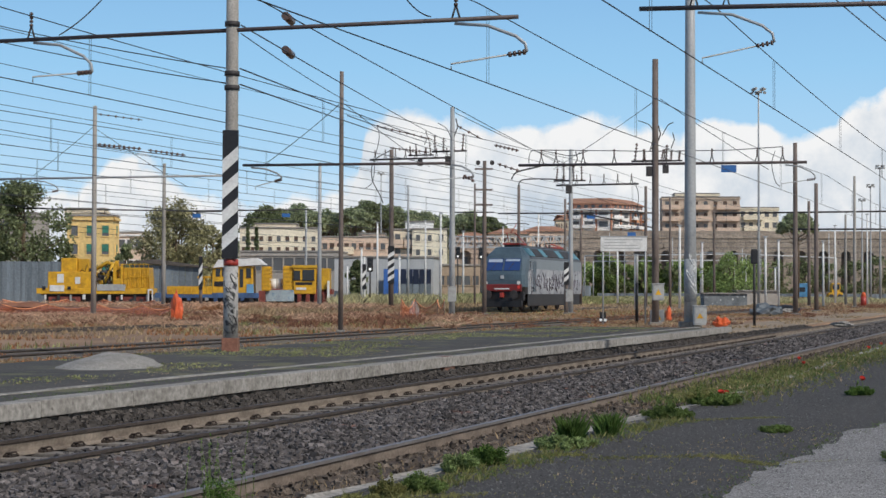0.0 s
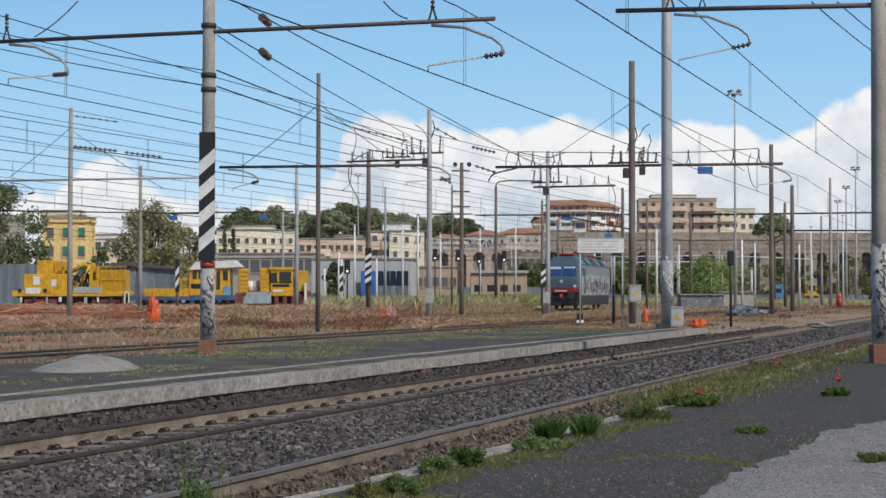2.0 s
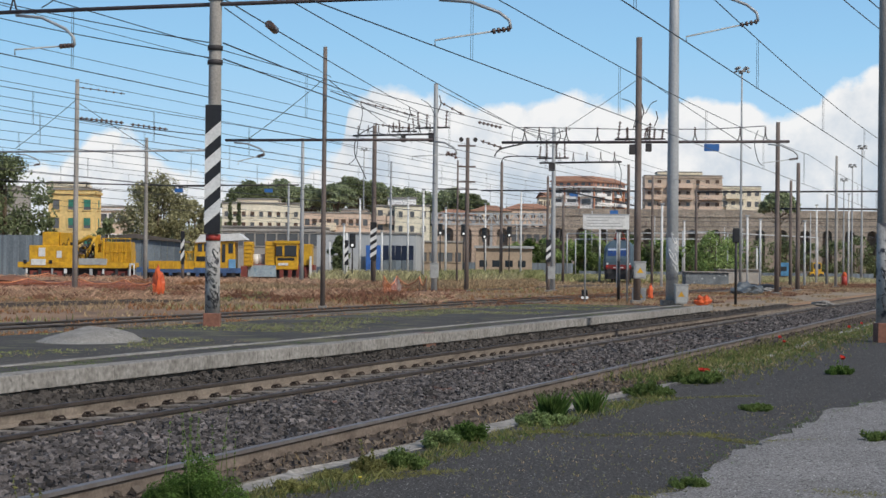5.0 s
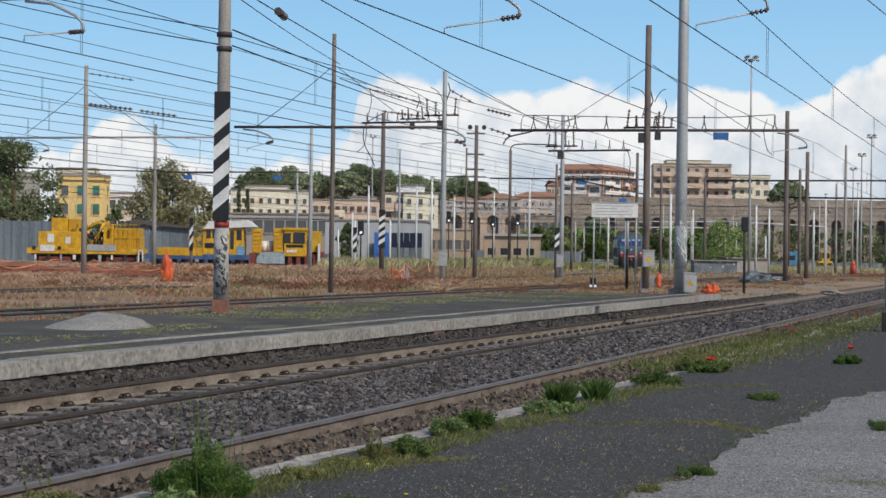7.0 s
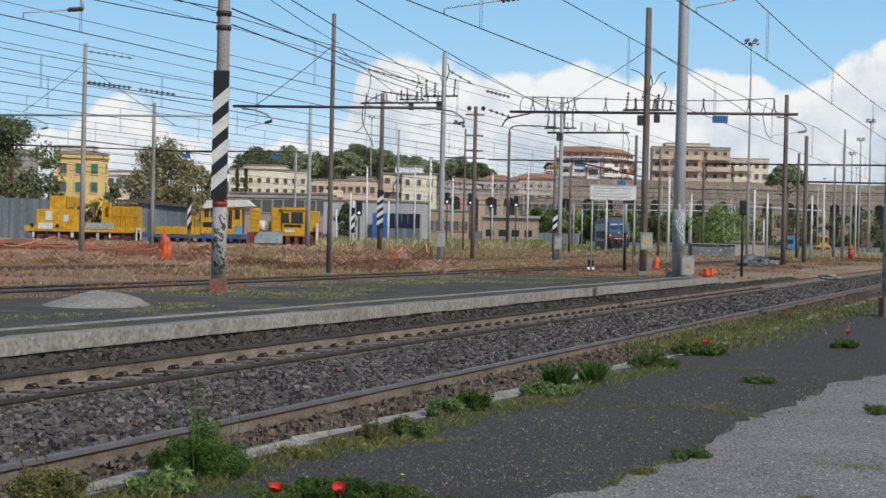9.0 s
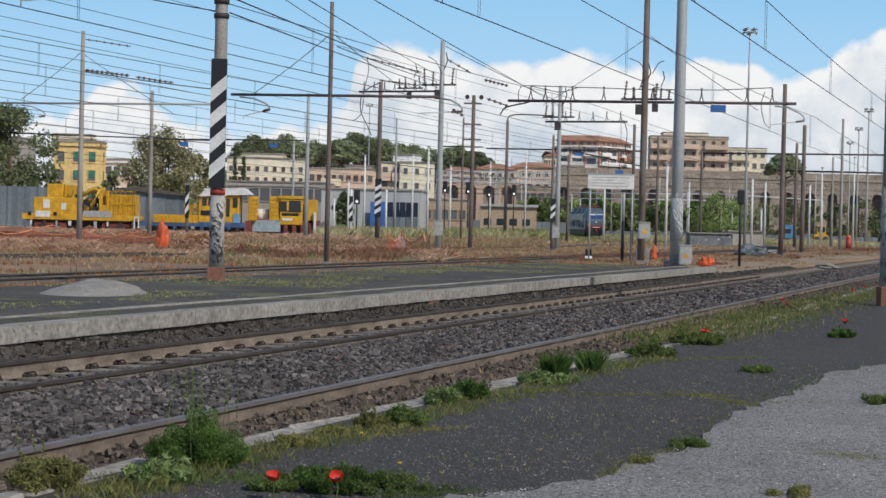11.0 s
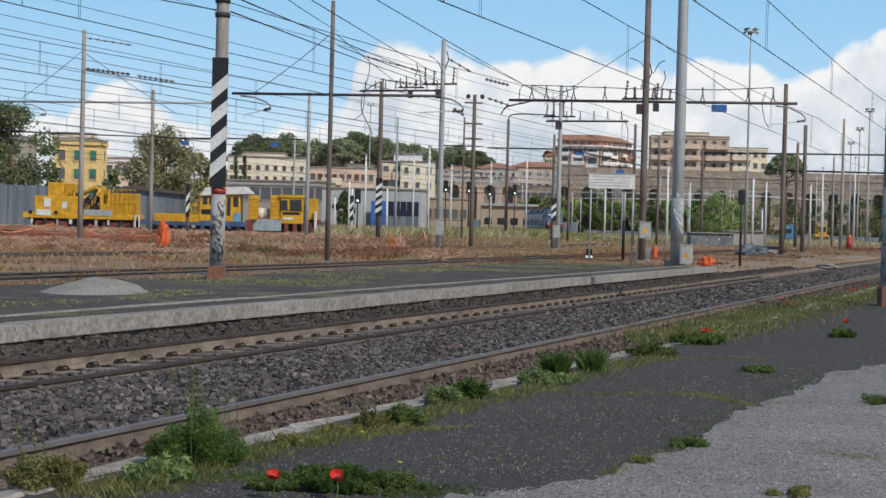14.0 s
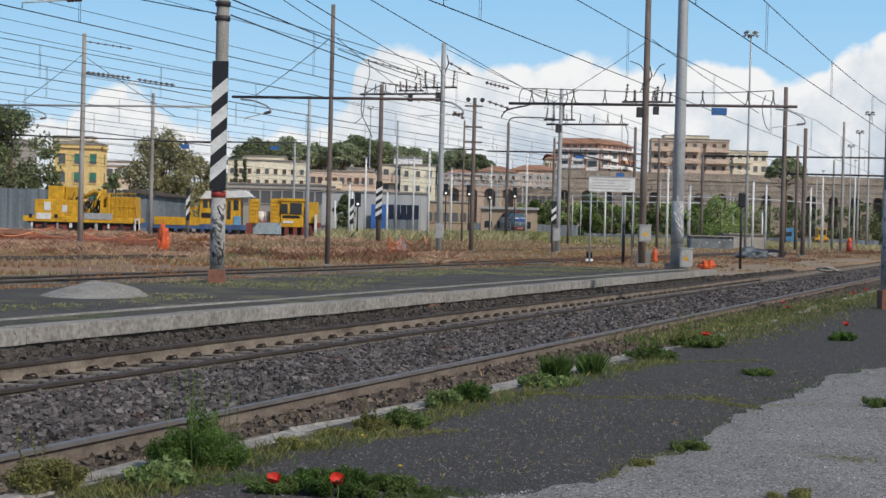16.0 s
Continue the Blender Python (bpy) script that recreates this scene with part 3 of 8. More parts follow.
    part("snow_plough", B(-7.85, -1.3, 0.25, -7.55, 1.3, 0.70, bevel=0.05), M_BLACK, root)
    part("buffer_beam", B(-7.8, -1.4, 0.66, -7.35, 1.4, 1.2, bevel=0.05), M_BLACK, root)
    part("equipment_box", B(-2.0, -1.3, 0.35, 2.2, 1.3, 1.05, bevel=0.06), M_DARK, root)
    for cx in (-4.6, 4.6):
        bg = part("bogie", B(cx - 1.9, -1.15, 0.45, cx + 1.9, 1.15, 0.9, bevel=0.08), M_DARK, root)
        for dx in (-1.3, 1.3):
            for sgn in (-1, 1):
                part("wheel", T([(cx + dx, sgn * 0.70, 0.55), (cx + dx, sgn * 0.82, 0.55)], 0.55, 20), M_DARK, bg)
    part("roof_equipment", B(-5.6, -0.55, 4.0, 5.8, 0.55, 4.14, bevel=0.04), roofm, root)
    for i in range(5):
        part("roof_insulator", T([(-1 + i * 1.3, 0.3 * (-1) ** i, 4.1), (-1 + i * 1.3, 0.3 * (-1) ** i, 4.38)], 0.08, 8), M_INS, root)
    for cx, up in ((-5.0, 1.25), (5.0, 0.25)):
        pg = part("pantograph", B(cx - 0.8, -0.6, 4.14, cx + 0.8, 0.6, 4.26, bevel=0.03), M_RED, root, "red pantograph frame")
        for y in (-0.55, 0.55):
            part("lower_arm", T([(cx + 0.6, y, 4.26), (cx - 0.9, y * 0.5, 4.26 + up * 0.5)], 0.035, 6), M_RED, pg)
        part("upper_arm", T([(cx - 0.9, 0, 4.26 + up * 0.5), (cx + 0.5, 0, 4.26 + up)], 0.03, 6), M_RED, pg)
        part("contact_bow", T([(cx + 0.5, -0.85, 4.2 + up), (cx + 0.5, -0.6, 4.28 + up), (cx + 0.5, 0.6, 4.28 + up), (cx + 0.5, 0.85, 4.2 + up)], 0.03, 6), M_DARK, pg)
    for sgn in (-1, 1):
        for x in (-7.3, 7.4):
            part("handrail", T([(x + 0.6, sgn * 1.56, 1.2), (x + 0.6, sgn * 1.56, 2.2)], 0.02, 5), M_GALV, root)
    rng = random.Random(8)
    ink = mat("spray_paint_dark", (0.17, 0.16, 0.19), 0.6, bump=0)
    for sgn in (-1, 1):
        for i in range(26):
            x = -6.3 + i * 0.5 + rng.uniform(-.1, .1)
            if x > 6.6:
                continue
            p, z = [], rng.uniform(1.25, 1.6)
            for k in range(7):
                p.append((x + rng.uniform(-.22, .22), sgn * 1.5, min(2.5, z + k * rng.uniform(0.09, 0.16))))
            part("graffiti_stroke", T(p, rng.uniform(0.025, 0.075), 5), ink, body)
    for o in root.children_recursive:
        o.data.transform(Matrix.Diagonal((1.09, 1.03, 1.08, 1)))
    return root


LOCO = locomotive()


# ---- masts ----
def stripes(root, r, z0, z1, n=5):
    """Black and white warning board round a mast, in slanting fields."""
    w = r * 1.12
    bm = B(-w, -r * 1.1 - 0.03, z0, w, -r * 1.1 + 0.02, z1)
    board = part("warning_board", bm, M_BLACK, root, "black warning board with white slanting stripes")
    step = (z1 - z0) / n
    for i in range(n - 1):
        q = bmesh.new()
        a = z0 + step * (i + 0.30)
        y = -r * 1.1 - 0.036
        v = [q.verts.new(p) for p in ((-w, y, a), (w, y, a + step * 0.55), (w, y, a + step * 1.08), (-w, y, a + step * 0.53))]
        q.faces.new(v)
        e = bmesh.ops.extrude_face_region(q, geom=q.faces[:])
        for g in e["geom"]:
            if isinstance(g, bmesh.types.BMVert):
                g.co.y += 0.005
        bmesh.ops.recalc_face_normals(q, faces=q.faces[:])
        part("white_stripe", q, M_WHITE, board)


def mast(name, x, y, h, r, material, label, taper=0.75, z=0.0, square=False, foot=True, group="catenary masts"):
    root = thing(name, label, "mast", group, m=Matrix.Translation((x, y, z)) @ pose(0, 0, 0, 0, 0, TURN * 0))
    if square:
        bm = bmesh.new()
        for sx in (-1, 1):
            box(bm, sx * r * 0.8 - 0.2 * r, -r * 0.8, 0, sx * r * 0.8 + 0.2 * r, r * 0.8, h)
        box(bm, -r * 0.6, -0.12 * r, 0, r * 0.6, 0.12 * r, h)
        part("shaft", bm, material, root)
    else:
        part("shaft", T([(0, 0, -0.05), (0, 0, h * 0.35), (0, 0, h * 0.7), (0, 0, h)], r, 14, r * taper), material, root)
    if foot:
        part("footing", B(-r * 1.7, -r * 1.7, -0.1, r * 1.7, r * 1.7, 0.12, bevel=0.02), M_CONC, root)
    return root


def clamp(root, z, r):
    part("clamp", T([(0, 0, z - 0.05), (0, 0, z + 0.05)], r * 1.15, 12), M_DARK, root)


def insulator(bm, a, b, r=0.05, n=4):
    a, b = Vector(a), Vector(b)
    tube(bm, [a, b], r * 0.4, 6)
    for i in range(n):
        p = a.lerp(b, (i + 0.5) / n)
        q = (b - a).normalized() * 0.025
        tube(bm, [p - q, p + q], r, 8)


M_BOOM = mat("boom_paint", (0.10, 0.078, 0.075), 0.6, 0.2, col2=(0.055, 0.045, 0.05), big=1.2, fine=15, amount=0.3, bump=0.05)


def boom(name, root_s, d0, d1, z0, z1, r, label, material=None):
    """Steel cross boom, square to the line, from d0 to d1."""
    t = thing(name, label, "catenary boom", "catenary booms")
    part("pipe", T([tk(root_s, d0, z0), tk(root_s, d1, z1)], r, 8), material or M_BOOM, t)
    return t


def registration(t, s, d_tip, z_tip, d_elbow, z_elbow, d_top, z_top, k=1.0):
    """Curved bracket under a boom with a steady arm to the wire."""
    pts = [tk(s, d_top, z_top), tk(s, d_top + (d_elbow - d_top) * 0.45, z_top - (z_top - z_elbow) * 0.12), tk(s, d_top + (d_elbow - d_top) * 0.85, z_top - (z_top - z_elbow) * 0.5), tk(s, d_elbow + (d_top - d_elbow) * 0.02, z_elbow + (z_top - z_elbow) * 0.25), tk(s, d_elbow, z_elbow)]
    part("bracket", T(pts, 0.033 * k, 8), M_GALV, t)
    bm = bmesh.new()
    e, p = tk(s, d_elbow, z_elbow), tk(s, d_tip, z_tip + 0.12 * k)
    insulator(bm, e, e.lerp(p, 0.25), 0.055 * k)
    part("insulator", bm, M_INS, t)
    part("steady_arm", T([e.lerp(p, 0.2), p, tk(s, d_tip, z_tip)], 0.02 * k, 6), M_GALV, t)


def post_insulator(t, s, d, z, k=1.0):
    bm = bmesh.new()
    insulator(bm, tk(s, d, z + 0.35 * k), tk(s, d, z + 0.75 * k), 0.05 * k)
    part("insulator", bm, M_INS, t)
    bm = bmesh.new()
    for o in (-0.12, 0.12):
        tube(bm, [tk(s, d + o * k, z), tk(s, d, z + 0.4 * k)], 0.025 * k, 6)
    part("bracket", bm, M_DARK, t)


# striped concrete mast on the far platform
S1 = 30.68
m1 = mast("catenary_mast", -4.76, 34.44, 8.74, 0.148, M_MAST, "concrete catenary mast with black and white warning board and graffiti", 0.85, 0.25, foot=False)
stripes(m1, 0.148, 1.95, 4.64)
part("red_band", T([(0, 0, 1.80), (0, 0, 1.93)], 0.16, 14), M_RED, m1)
part("rusty_foot", B(-0.17, -0.17, -0.02, 0.17, 0.17, 0.28, bevel=0.02), mat("rusty_foot", (0.27, 0.12, 0.08), 0.9, big=3, fine=20), m1)
part("painted_base", T([(0, 0, 0.25), (0, 0, 1.78)], 0.158, 14), mat("graffiti_pale", (0.42, 0.41, 0.39), 0.8, col2=(0.30, 0.29, 0.275), big=3, fine=20, spots=((0.06, 0.06, 0.07), 5, 0.58)), m1)
for zz in (5.55, 5.85, 6.9):
    clamp(m1, zz, 0.14)
b1 = boom("catenary_boom", S1, 23.11, 10.02,  7.10,  6.95, 0.045, "long brown steel pipe boom clamped across a concrete mast")
R1 = lambda tip, elb, top: registration(b1, S1, *tip, *elb, *top)
R1((21.33, 6.13), (19.80, 6.29), (21.31, 7.01))
R1((11.43, 5.96), (9.84, 6.25), (11.35, 6.89))
for dd in (21.38, 7.06), (11.33, 6.93):
    post_insulator(b1, S1, dd[0], dd[1], 0.85)

# near concrete mast and its boom
S2 = 36.90
m2 = mast("catenary_mast", 9.74, 35.75, 9.20, 0.192, M_MAST, "concrete catenary mast with rusty foot and black graffiti beside the track", 0.85, 0.0, foot=False)
part("rusty_foot", B(-0.21, -0.21, -0.05, 0.21, 0.21, 0.42, bevel=0.02), mat("rusty_foot", (0.27, 0.12, 0.08)), m2)
part("painted_base", T([(0, 0, 0.42), (0, 0, 2.6)], 0.195, 14), mat("graffiti_pale", (0.4, 0.4, 0.4)), m2)
b2 = boom("catenary_boom", S2, 9.10, 3.01,  8.06,  7.84, 0.055, "brown steel pipe boom reaching over the tracks")
registration(b2, S2, 7.64, 6.73, 6.01, 7.13, 7.74, 7.90)
post_insulator(b2, S2, 7.83, 8.01, 0.85)
post_insulator(b2, S2, 7.09, 7.99, 0.7)

# tall grey pole at the platform's end, with cabinets
m3 = mast("lighting_mast", 9.26, 65.16, 15.44, 0.247, M_GALV, "tall plain grey steel mast at the end of the platform", 0.72, 0.2, group="")
part("graffiti_skin", T([(0, 0, 0.9), (0, 0, 2.6)], 0.25, 16), mat("graffiti_grey", (0.33, 0.35, 0.36), 0.6, col2=(0.26, 0.275, 0.285), big=2, fine=12, spots=((0.5, 0.52, 0.52), 4, 0.63)), m3)


def cabinet(x, y, z, w, h, d, label, material=None, legs=False, sign=False):
    root = thing("equipment_cabinet", label, "cabinet", "trackside cabinets", m=Matrix.Translation((x, y, z)))
    part("housing", B(-w / 2, -d / 2, 0, w / 2, d / 2, h, bevel=0.02), material or M_GREY, root)
    part("lid", B(-w / 2 - 0.03, -d / 2 - 0.03, h, w / 2 + 0.03, d / 2 + 0.03, h + 0.05, bevel=0.015), material or M_GREY, root)
    part("door", B(-w / 2 + 0.05, -d / 2 - 0.015, 0.06, w / 2 - 0.05, -d / 2 + 0.01, h - 0.06, bevel=0.005), material or M_GREY, root)
    if sign:
        q = bmesh.new()
        v = [q.verts.new((a * w * 0.28, -d / 2 - 0.022, h * 0.5 + b * w * 0.26)) for a, b in ((-1, -0.8), (1, -0.8), (0, 1))]
        q.faces.new(v)
        e = bmesh.ops.extrude_face_region(q, geom=q.faces[:])
        for g in e["geom"]:
            if isinstance(g, bmesh.types.BMVert):
                g.co.y += 0.008
        bmesh.ops.recalc_face_normals(q, faces=q.faces[:])
        part("warning_sign", q, M_YEL, root, "yellow warning triangle")
    return root


cabinet(10.01, 67.46, 0.2, 0.45, 0.62, 0.4, "grey cabinet at the foot of the grey mast")
cabinet(9.50, 64.4, 0.2, 0.45, 0.72, 0.35, "grey cabinet with yellow warning sign against the mast", sign=True)
cabinet(9.57, 78.49, 0.0, 0.62, 0.58, 0.4, "low grey box with warning triangle beside the brown mast", sign=True)

# brown steel masts
MB = [
    (-4.15, 58.45, 9.36, 0.091, M_BROWN, "dark brown steel catenary mast in dry grass"),
    (9.01, 74.58, 12.10, 0.167, M_BROWN, "thick weathered brown catenary mast beside the platform"),
    (1.69, 101.70, 9.58, 0.140, M_BROWN, "dark brown steel mast with short cross arms"),
    (21.75, 105.54, 11.09, 0.164, M_BROWN, "brown steel catenary mast near the running line"),
    (26.94, 123.15, 9.63, 0.170, M_BROWN, "short dark brown steel mast beside the line"),
    (37.11, 153.27, 12.30, 0.159, M_MAST, "grey-brown catenary mast along the line"),
    (-0.30, 96.95, 12.39, 0.184, M_GALV, "grey steel catenary mast with anchoring gear"),
    (7.46, 107.65, 10.81, 0.167, M_GALV, "grey steel mast carrying switch gear and a box"),
    (-4.68, 116.18, 11.52, 0.180, M_BROWN, "brown steel mast with striped warning board"),
    (6.74, 179.43, 13.06, 0.186, M_BROWN, "slim rust-brown catenary mast beyond the yard"),
    (-20.29, 91.30, 11.79, 0.157, M_MAST, "pale concrete catenary mast beside the works train"),
    (-21.88, 121.94, 10.92, 0.168, M_MAST, "pale concrete catenary mast among the works vehicles"),
    (-10.78, 128.20, 11.51, 0.177, M_GALV, "grey steel catenary mast in the yard"),
    (-5.06, 168.90, 12.36, 0.146, M_GALV, "slim grey steel mast in the yard"),
    (18.66, 143.76, 9.71, 0.124, M_BROWN, "dark slim mast behind the platform"),
    (27.02, 172.52, 9.86, 0.149, M_BROWN, "dark slim mast with cross arms"),
    (34.95, 163.06, 10.50, 0.169, M_BROWN, "slim dark mast among the far lines"),
    (13.18, 174.67, 9.33, 0.151, M_BROWN, "slim dark mast beyond the locomotive track"),
    (11.46, 174.12, 11.29, 0.150, M_BROWN, "slim dark mast beyond the grey mast"),
    (17.01, 147.89, 10.96, 0.153, M_BROWN, "slim dark mast behind the board"),
    (-17.21, 186.24, 10.87, 0.161, M_GALV, "slim pale mast in the yard"),
    (1.54, 143.76, 10.91, 0.099, M_BROWN, "slim dark mast behind another"),
    (41.90, 177.06, 9.81, 0.153, M_MAST, "slim grey mast along the line"),
]
MASTS = []
for i, (x, y, h, r, mm, lb) in enumerate(MB):
    MASTS.append(mast("catenary_mast", x, y, h, r, mm, lb, 0.7 if mm is not M_BROWN else 0.8, square=False))
stripes(MASTS[8], 0.20, 1.97, 4.66)

# boxes hung on masts
for x, y, z, w, h in ((-0.29, 96.00, 0.87, 0.5, 0.85), (7.10, 104.00, 0.84, 0.45, 0.75), (9.00, 73.80, 1.11, 0.52, 0.72)):
    cb = cabinet(x, y - 0.28, z, w, h, 0.28, "grey switch box fixed to a mast", sign=w > 0.5)


def gear(s, d0, d1, z, label, n=5, k=1.0):
    t = boom("catenary_boom", s, d0, d1, z, z, 0.07 * k, label, M_DARK)
    for i in range(n):
        post_insulator(t, s, d0 + (d1 - d0) * (i + 0.5) / n, z, k)
    return t


def on_mast(i):
    x, y = MB[i][0], MB[i][1]
    a = radians(20.2)
    return math.sin(a) * x + math.cos(a) * y


t2 = boom("catenary_boom", 53.42, 28.02, 19.96,  6.09,  5.97, 0.05, "brown boom across the brown mast")
registration(t2, 53.42, 27.50, 5.19, 26.45, 5.54, 27.67, 6.00)
registration(t2, 53.42, 20.70, 5.28, 19.06, 5.46, 19.85, 5.91)
t7 = boom("catenary_boom", 73.11, 23.83, 10.49,  7.41,  7.23, 0.065, "long dark boom with post insulators across the thick brown mast")
S7 = 73.11
for dd in ((22.72, 7.46), (22.01, 7.44), (20.70, 7.41), (19.22, 7.37), (17.82, 7.34), (16.87, 7.32), (14.70, 7.29), (12.67, 7.26), (11.55, 7.24)):
    post_insulator(t7, S7, dd[0], dd[1], 0.9)
registration(t7, S7, 11.60, 6.18, 10.12, 6.48, 11.43, 7.13)
part("busbar", T([tk(S7, 22.72, 8.10), tk(S7, 19.22, 7.97), tk(S7, 17.55, 7.90), tk(S7, 13.93, 7.85), tk(S7, 11.55, 7.94)], 0.02, 5), M_WIRE, t7)
part("blue_plate", B(-0.33, -0.02, -0.16, 0.33, 0.02, 0.16), M_BLUE, t7, "small blue plate with white marks", m=Matrix.Translation((11.76, 71.00, 6.84)))
t4 = gear(90.88, 39.06, 33.78,  9.40, "double boom with switch gear and insulators", 8, 0.8)
t8 = gear(103.60, 31.15, 25.62,  8.46, "switch boom with a row of insulators", 6, 0.9)
t9 = boom("catenary_boom", 170.72, 58.00, 40.38,  9.99,  9.81, 0.08, "thin dark boom between far masts", M_DARK)
t14 = boom("catenary_boom", 78.68, 58.40, 42.46,  7.84,  7.71, 0.06, "long grey boom across a pale mast", M_GALV)
registration(t14, 78.68, 54.55, 6.79, 52.94, 7.08, 54.56, 7.69)
t16 = boom("catenary_boom", 171.24, 34.32, 14.90,  9.69,  9.65, 0.09, "thin dark boom across the far lines", M_DARK)
t17 = boom("catenary_boom", 165.10, 25.26, 14.37,  7.71,  7.59, 0.09, "thin dark boom low across the far lines", M_DARK)


# ---- overhead wires ----
def wire(a, b, r=0.012, sag=0.0, n=10, label="thin dark overhead wire", group="overhead wires"):
    a, b = Vector(a), Vector(b)
    pts = [a.lerp(b, i / n) - Vector((0, 0, sag * 4 * (i / n) * (1 - i / n))) for i in range(n + 1)]
    ob = part("overhead_wire", T(pts, r, 5), M_WIRE)
    return tagged(ob, label, "wire", group)


def catenary(s0, s1, d, zc, zm, r=0.012, spans=2, drop=7.0, off=0.0):
    """Contact wire, messenger and droppers along the line."""
    t = thing("overhead_line", "contact wire with messenger and droppers above a track", "overhead line", "overhead lines")
    part("contact_wire", T([tk(s0, d, zc), tk(s1, d, zc)], r, 5), M_WIRE, t)
    n = 40
    def zmes(s):
        u = ((s - s0 + off) / ((s1 - s0) / spans)) % 1.0
        return zm - (zm - zc) * 0.18 * 4 * u * (1 - u)
    part("messenger_wire", T([tk(s0 + (s1 - s0) * i / n, d, zmes(s0 + (s1 - s0) * i / n)) for i in range(n + 1)], r, 5), M_WIRE, t)
    s = s0 + 3
    while s < min(s1, s0 + 150):
        part("dropper", T([tk(s, d, zc), tk(s, d, zmes(s))], r * 0.55, 4), M_WIRE, t)
        part("dropper", T([tk(s, d + 0.05, zc), tk(s, d + 0.05, zmes(s))], r * 0.5, 4), M_WIRE, t)
        s += drop
    return t


catenary(-22, 250, 11.43, 5.96, 7.57, 0.013, 5, 13.0, 0)
catenary(-22, 250, 21.33, 6.10, 7.74, 0.013, 5, 13.0, 10)
catenary(-16, 256, 7.64, 6.73, 8.26, 0.014, 5, 15.0, 0)
for dd, zc, zm, o in ((31.9, 6.2, 7.5, 14), (37.0, 6.2, 7.5, 30), (43.5, 6.3, 7.6, 3), (50.0, 6.3, 7.6, 22), (57.0, 6.4, 7.7, 9)):
    catenary(20, 260, dd, zc, zm, 0.013, 4, 8.0, o)
for x0, y0 in ((32.57, 10.11), (32.56, 8.95), (36.17, 8.78), (36.16, 8.27), (36.15, 7.69), (43.38, 8.30), (43.37, 7.88)):
    wire(tk(-10, x0, y0), tk(250, x0, y0), 0.012, 0.0, 2)
for a, b, r in (((-4.65, 35.00, 7.22), (-0.66, 97.00, 10.38), 0.016), ((-4.37, 36.00, 7.94), (7.27, 105.00, 9.31), 0.016), ((-4.65, 35.00, 7.04), (-3.91, 58.00, 8.23), 0.012),
                ((8.56, 37.00, 8.14), (16.77, 60.00, 9.95), 0.016), ((9.14, 37.00, 8.14), (17.18, 60.00, 10.37), 0.016),
                ((-7.43, 34.00, 7.59), (-8.07, 33.00, 6.69), 0.014), ((-1.00, 32.00, 7.24), (-0.52, 31.00, 6.74), 0.014),
                ((-4.80, 36.00, 6.42), (-0.32, 97.00, 9.98), 0.018), ((-4.80, 36.00, 6.07), (-0.32, 97.00, 9.54), 0.018), ((-12.96, 45.00, 8.88), (-5.05, 36.00, 6.42), 0.013), ((-12.96, 45.00, 8.44), (-5.05, 36.00, 6.09), 0.013),
                ((-4.25, 58.50, 8.17), (-6.57, 56.00, 5.86), 0.014), ((-4.00, 58.50, 8.17), (-1.37, 80.00, 7.59), 0.014), ((9.01, 74.50, 10.21), (5.88, 100.00, 8.94), 0.016), ((9.21, 74.50, 10.29), (15.18, 80.00, 7.48), 0.016),
                ((-21.65, 97.00, 11.18), (-24.90, 96.00, 8.24), 0.018), ((-21.41, 97.00, 11.01), (-16.08, 97.00, 7.66), 0.018), ((-0.13, 97.00, 12.06), (6.90, 105.00, 9.67), 0.02), ((-21.41, 97.00, 10.07), (-13.67, 97.00, 9.18), 0.03), ((-3.91, 58.00, 7.73), (-0.66, 97.00, 9.98), 0.02)):
    wire(a, b, r, 0.06, 8)
# insulators strung on wires
for a, b in (((-4.65, 44.00, 8.02), (-4.58, 45.00, 8.01)), ((-4.44, 42.00, 8.60), (-4.38, 43.00, 8.62))):
    bm = bmesh.new()
    tube(bm, [a, Vector(a).lerp(Vector(b), 0.5), b], 0.11, 10)
    tagged(part("wire_insulator", bm, M_INS), "brown disc insulator strung on a wire", "insulator", "wire insulators")


# ---- light masts, signals and boards ----
def light_mast(x, y, h, r, k, label):
    root = mast("light_mast", x, y, h, r, M_GALV, label, 0.5, group="light masts")
    part("ring", T([(0, 0, h - 0.1 * k), (0, 0, h + 0.05 * k)], 0.5 * k, 12), M_GALV, root)
    for i in range(8):
        a = i * math.pi / 4
        q = B(-0.28 * k, -0.18 * k, -0.12 * k, 0.28 * k, 0.18 * k, 0.12 * k, bevel=0.03 * k)
        part("floodlight", q, M_GREY, root, m=Matrix.Translation((0.8 * k * math.cos(a), 0.8 * k * math.sin(a), h + (0.35 * k if i % 2 else -0.1 * k))) @ Euler((0.5, 0, a + 1.57)).to_matrix().to_4x4())


light_mast(31.25, 170, 22.21, 0.15, 0.8, "tall white-grey floodlight mast with a ring of lamps")
light_mast(73.04, 290, 20.09, 0.2, 0.75, "distant floodlight mast with a ring of lamps")
light_mast(64.43, 250, 20.39, 0.2, 0.75, "distant floodlight mast with a ring of lamps")
light_mast(81.42, 330, 19.80, 0.2, 0.75, "distant floodlight mast with a ring of lamps")
light_mast(-15.39, 330, 24.94, 0.2, 0.75, "distant floodlight mast with a ring of lamps")


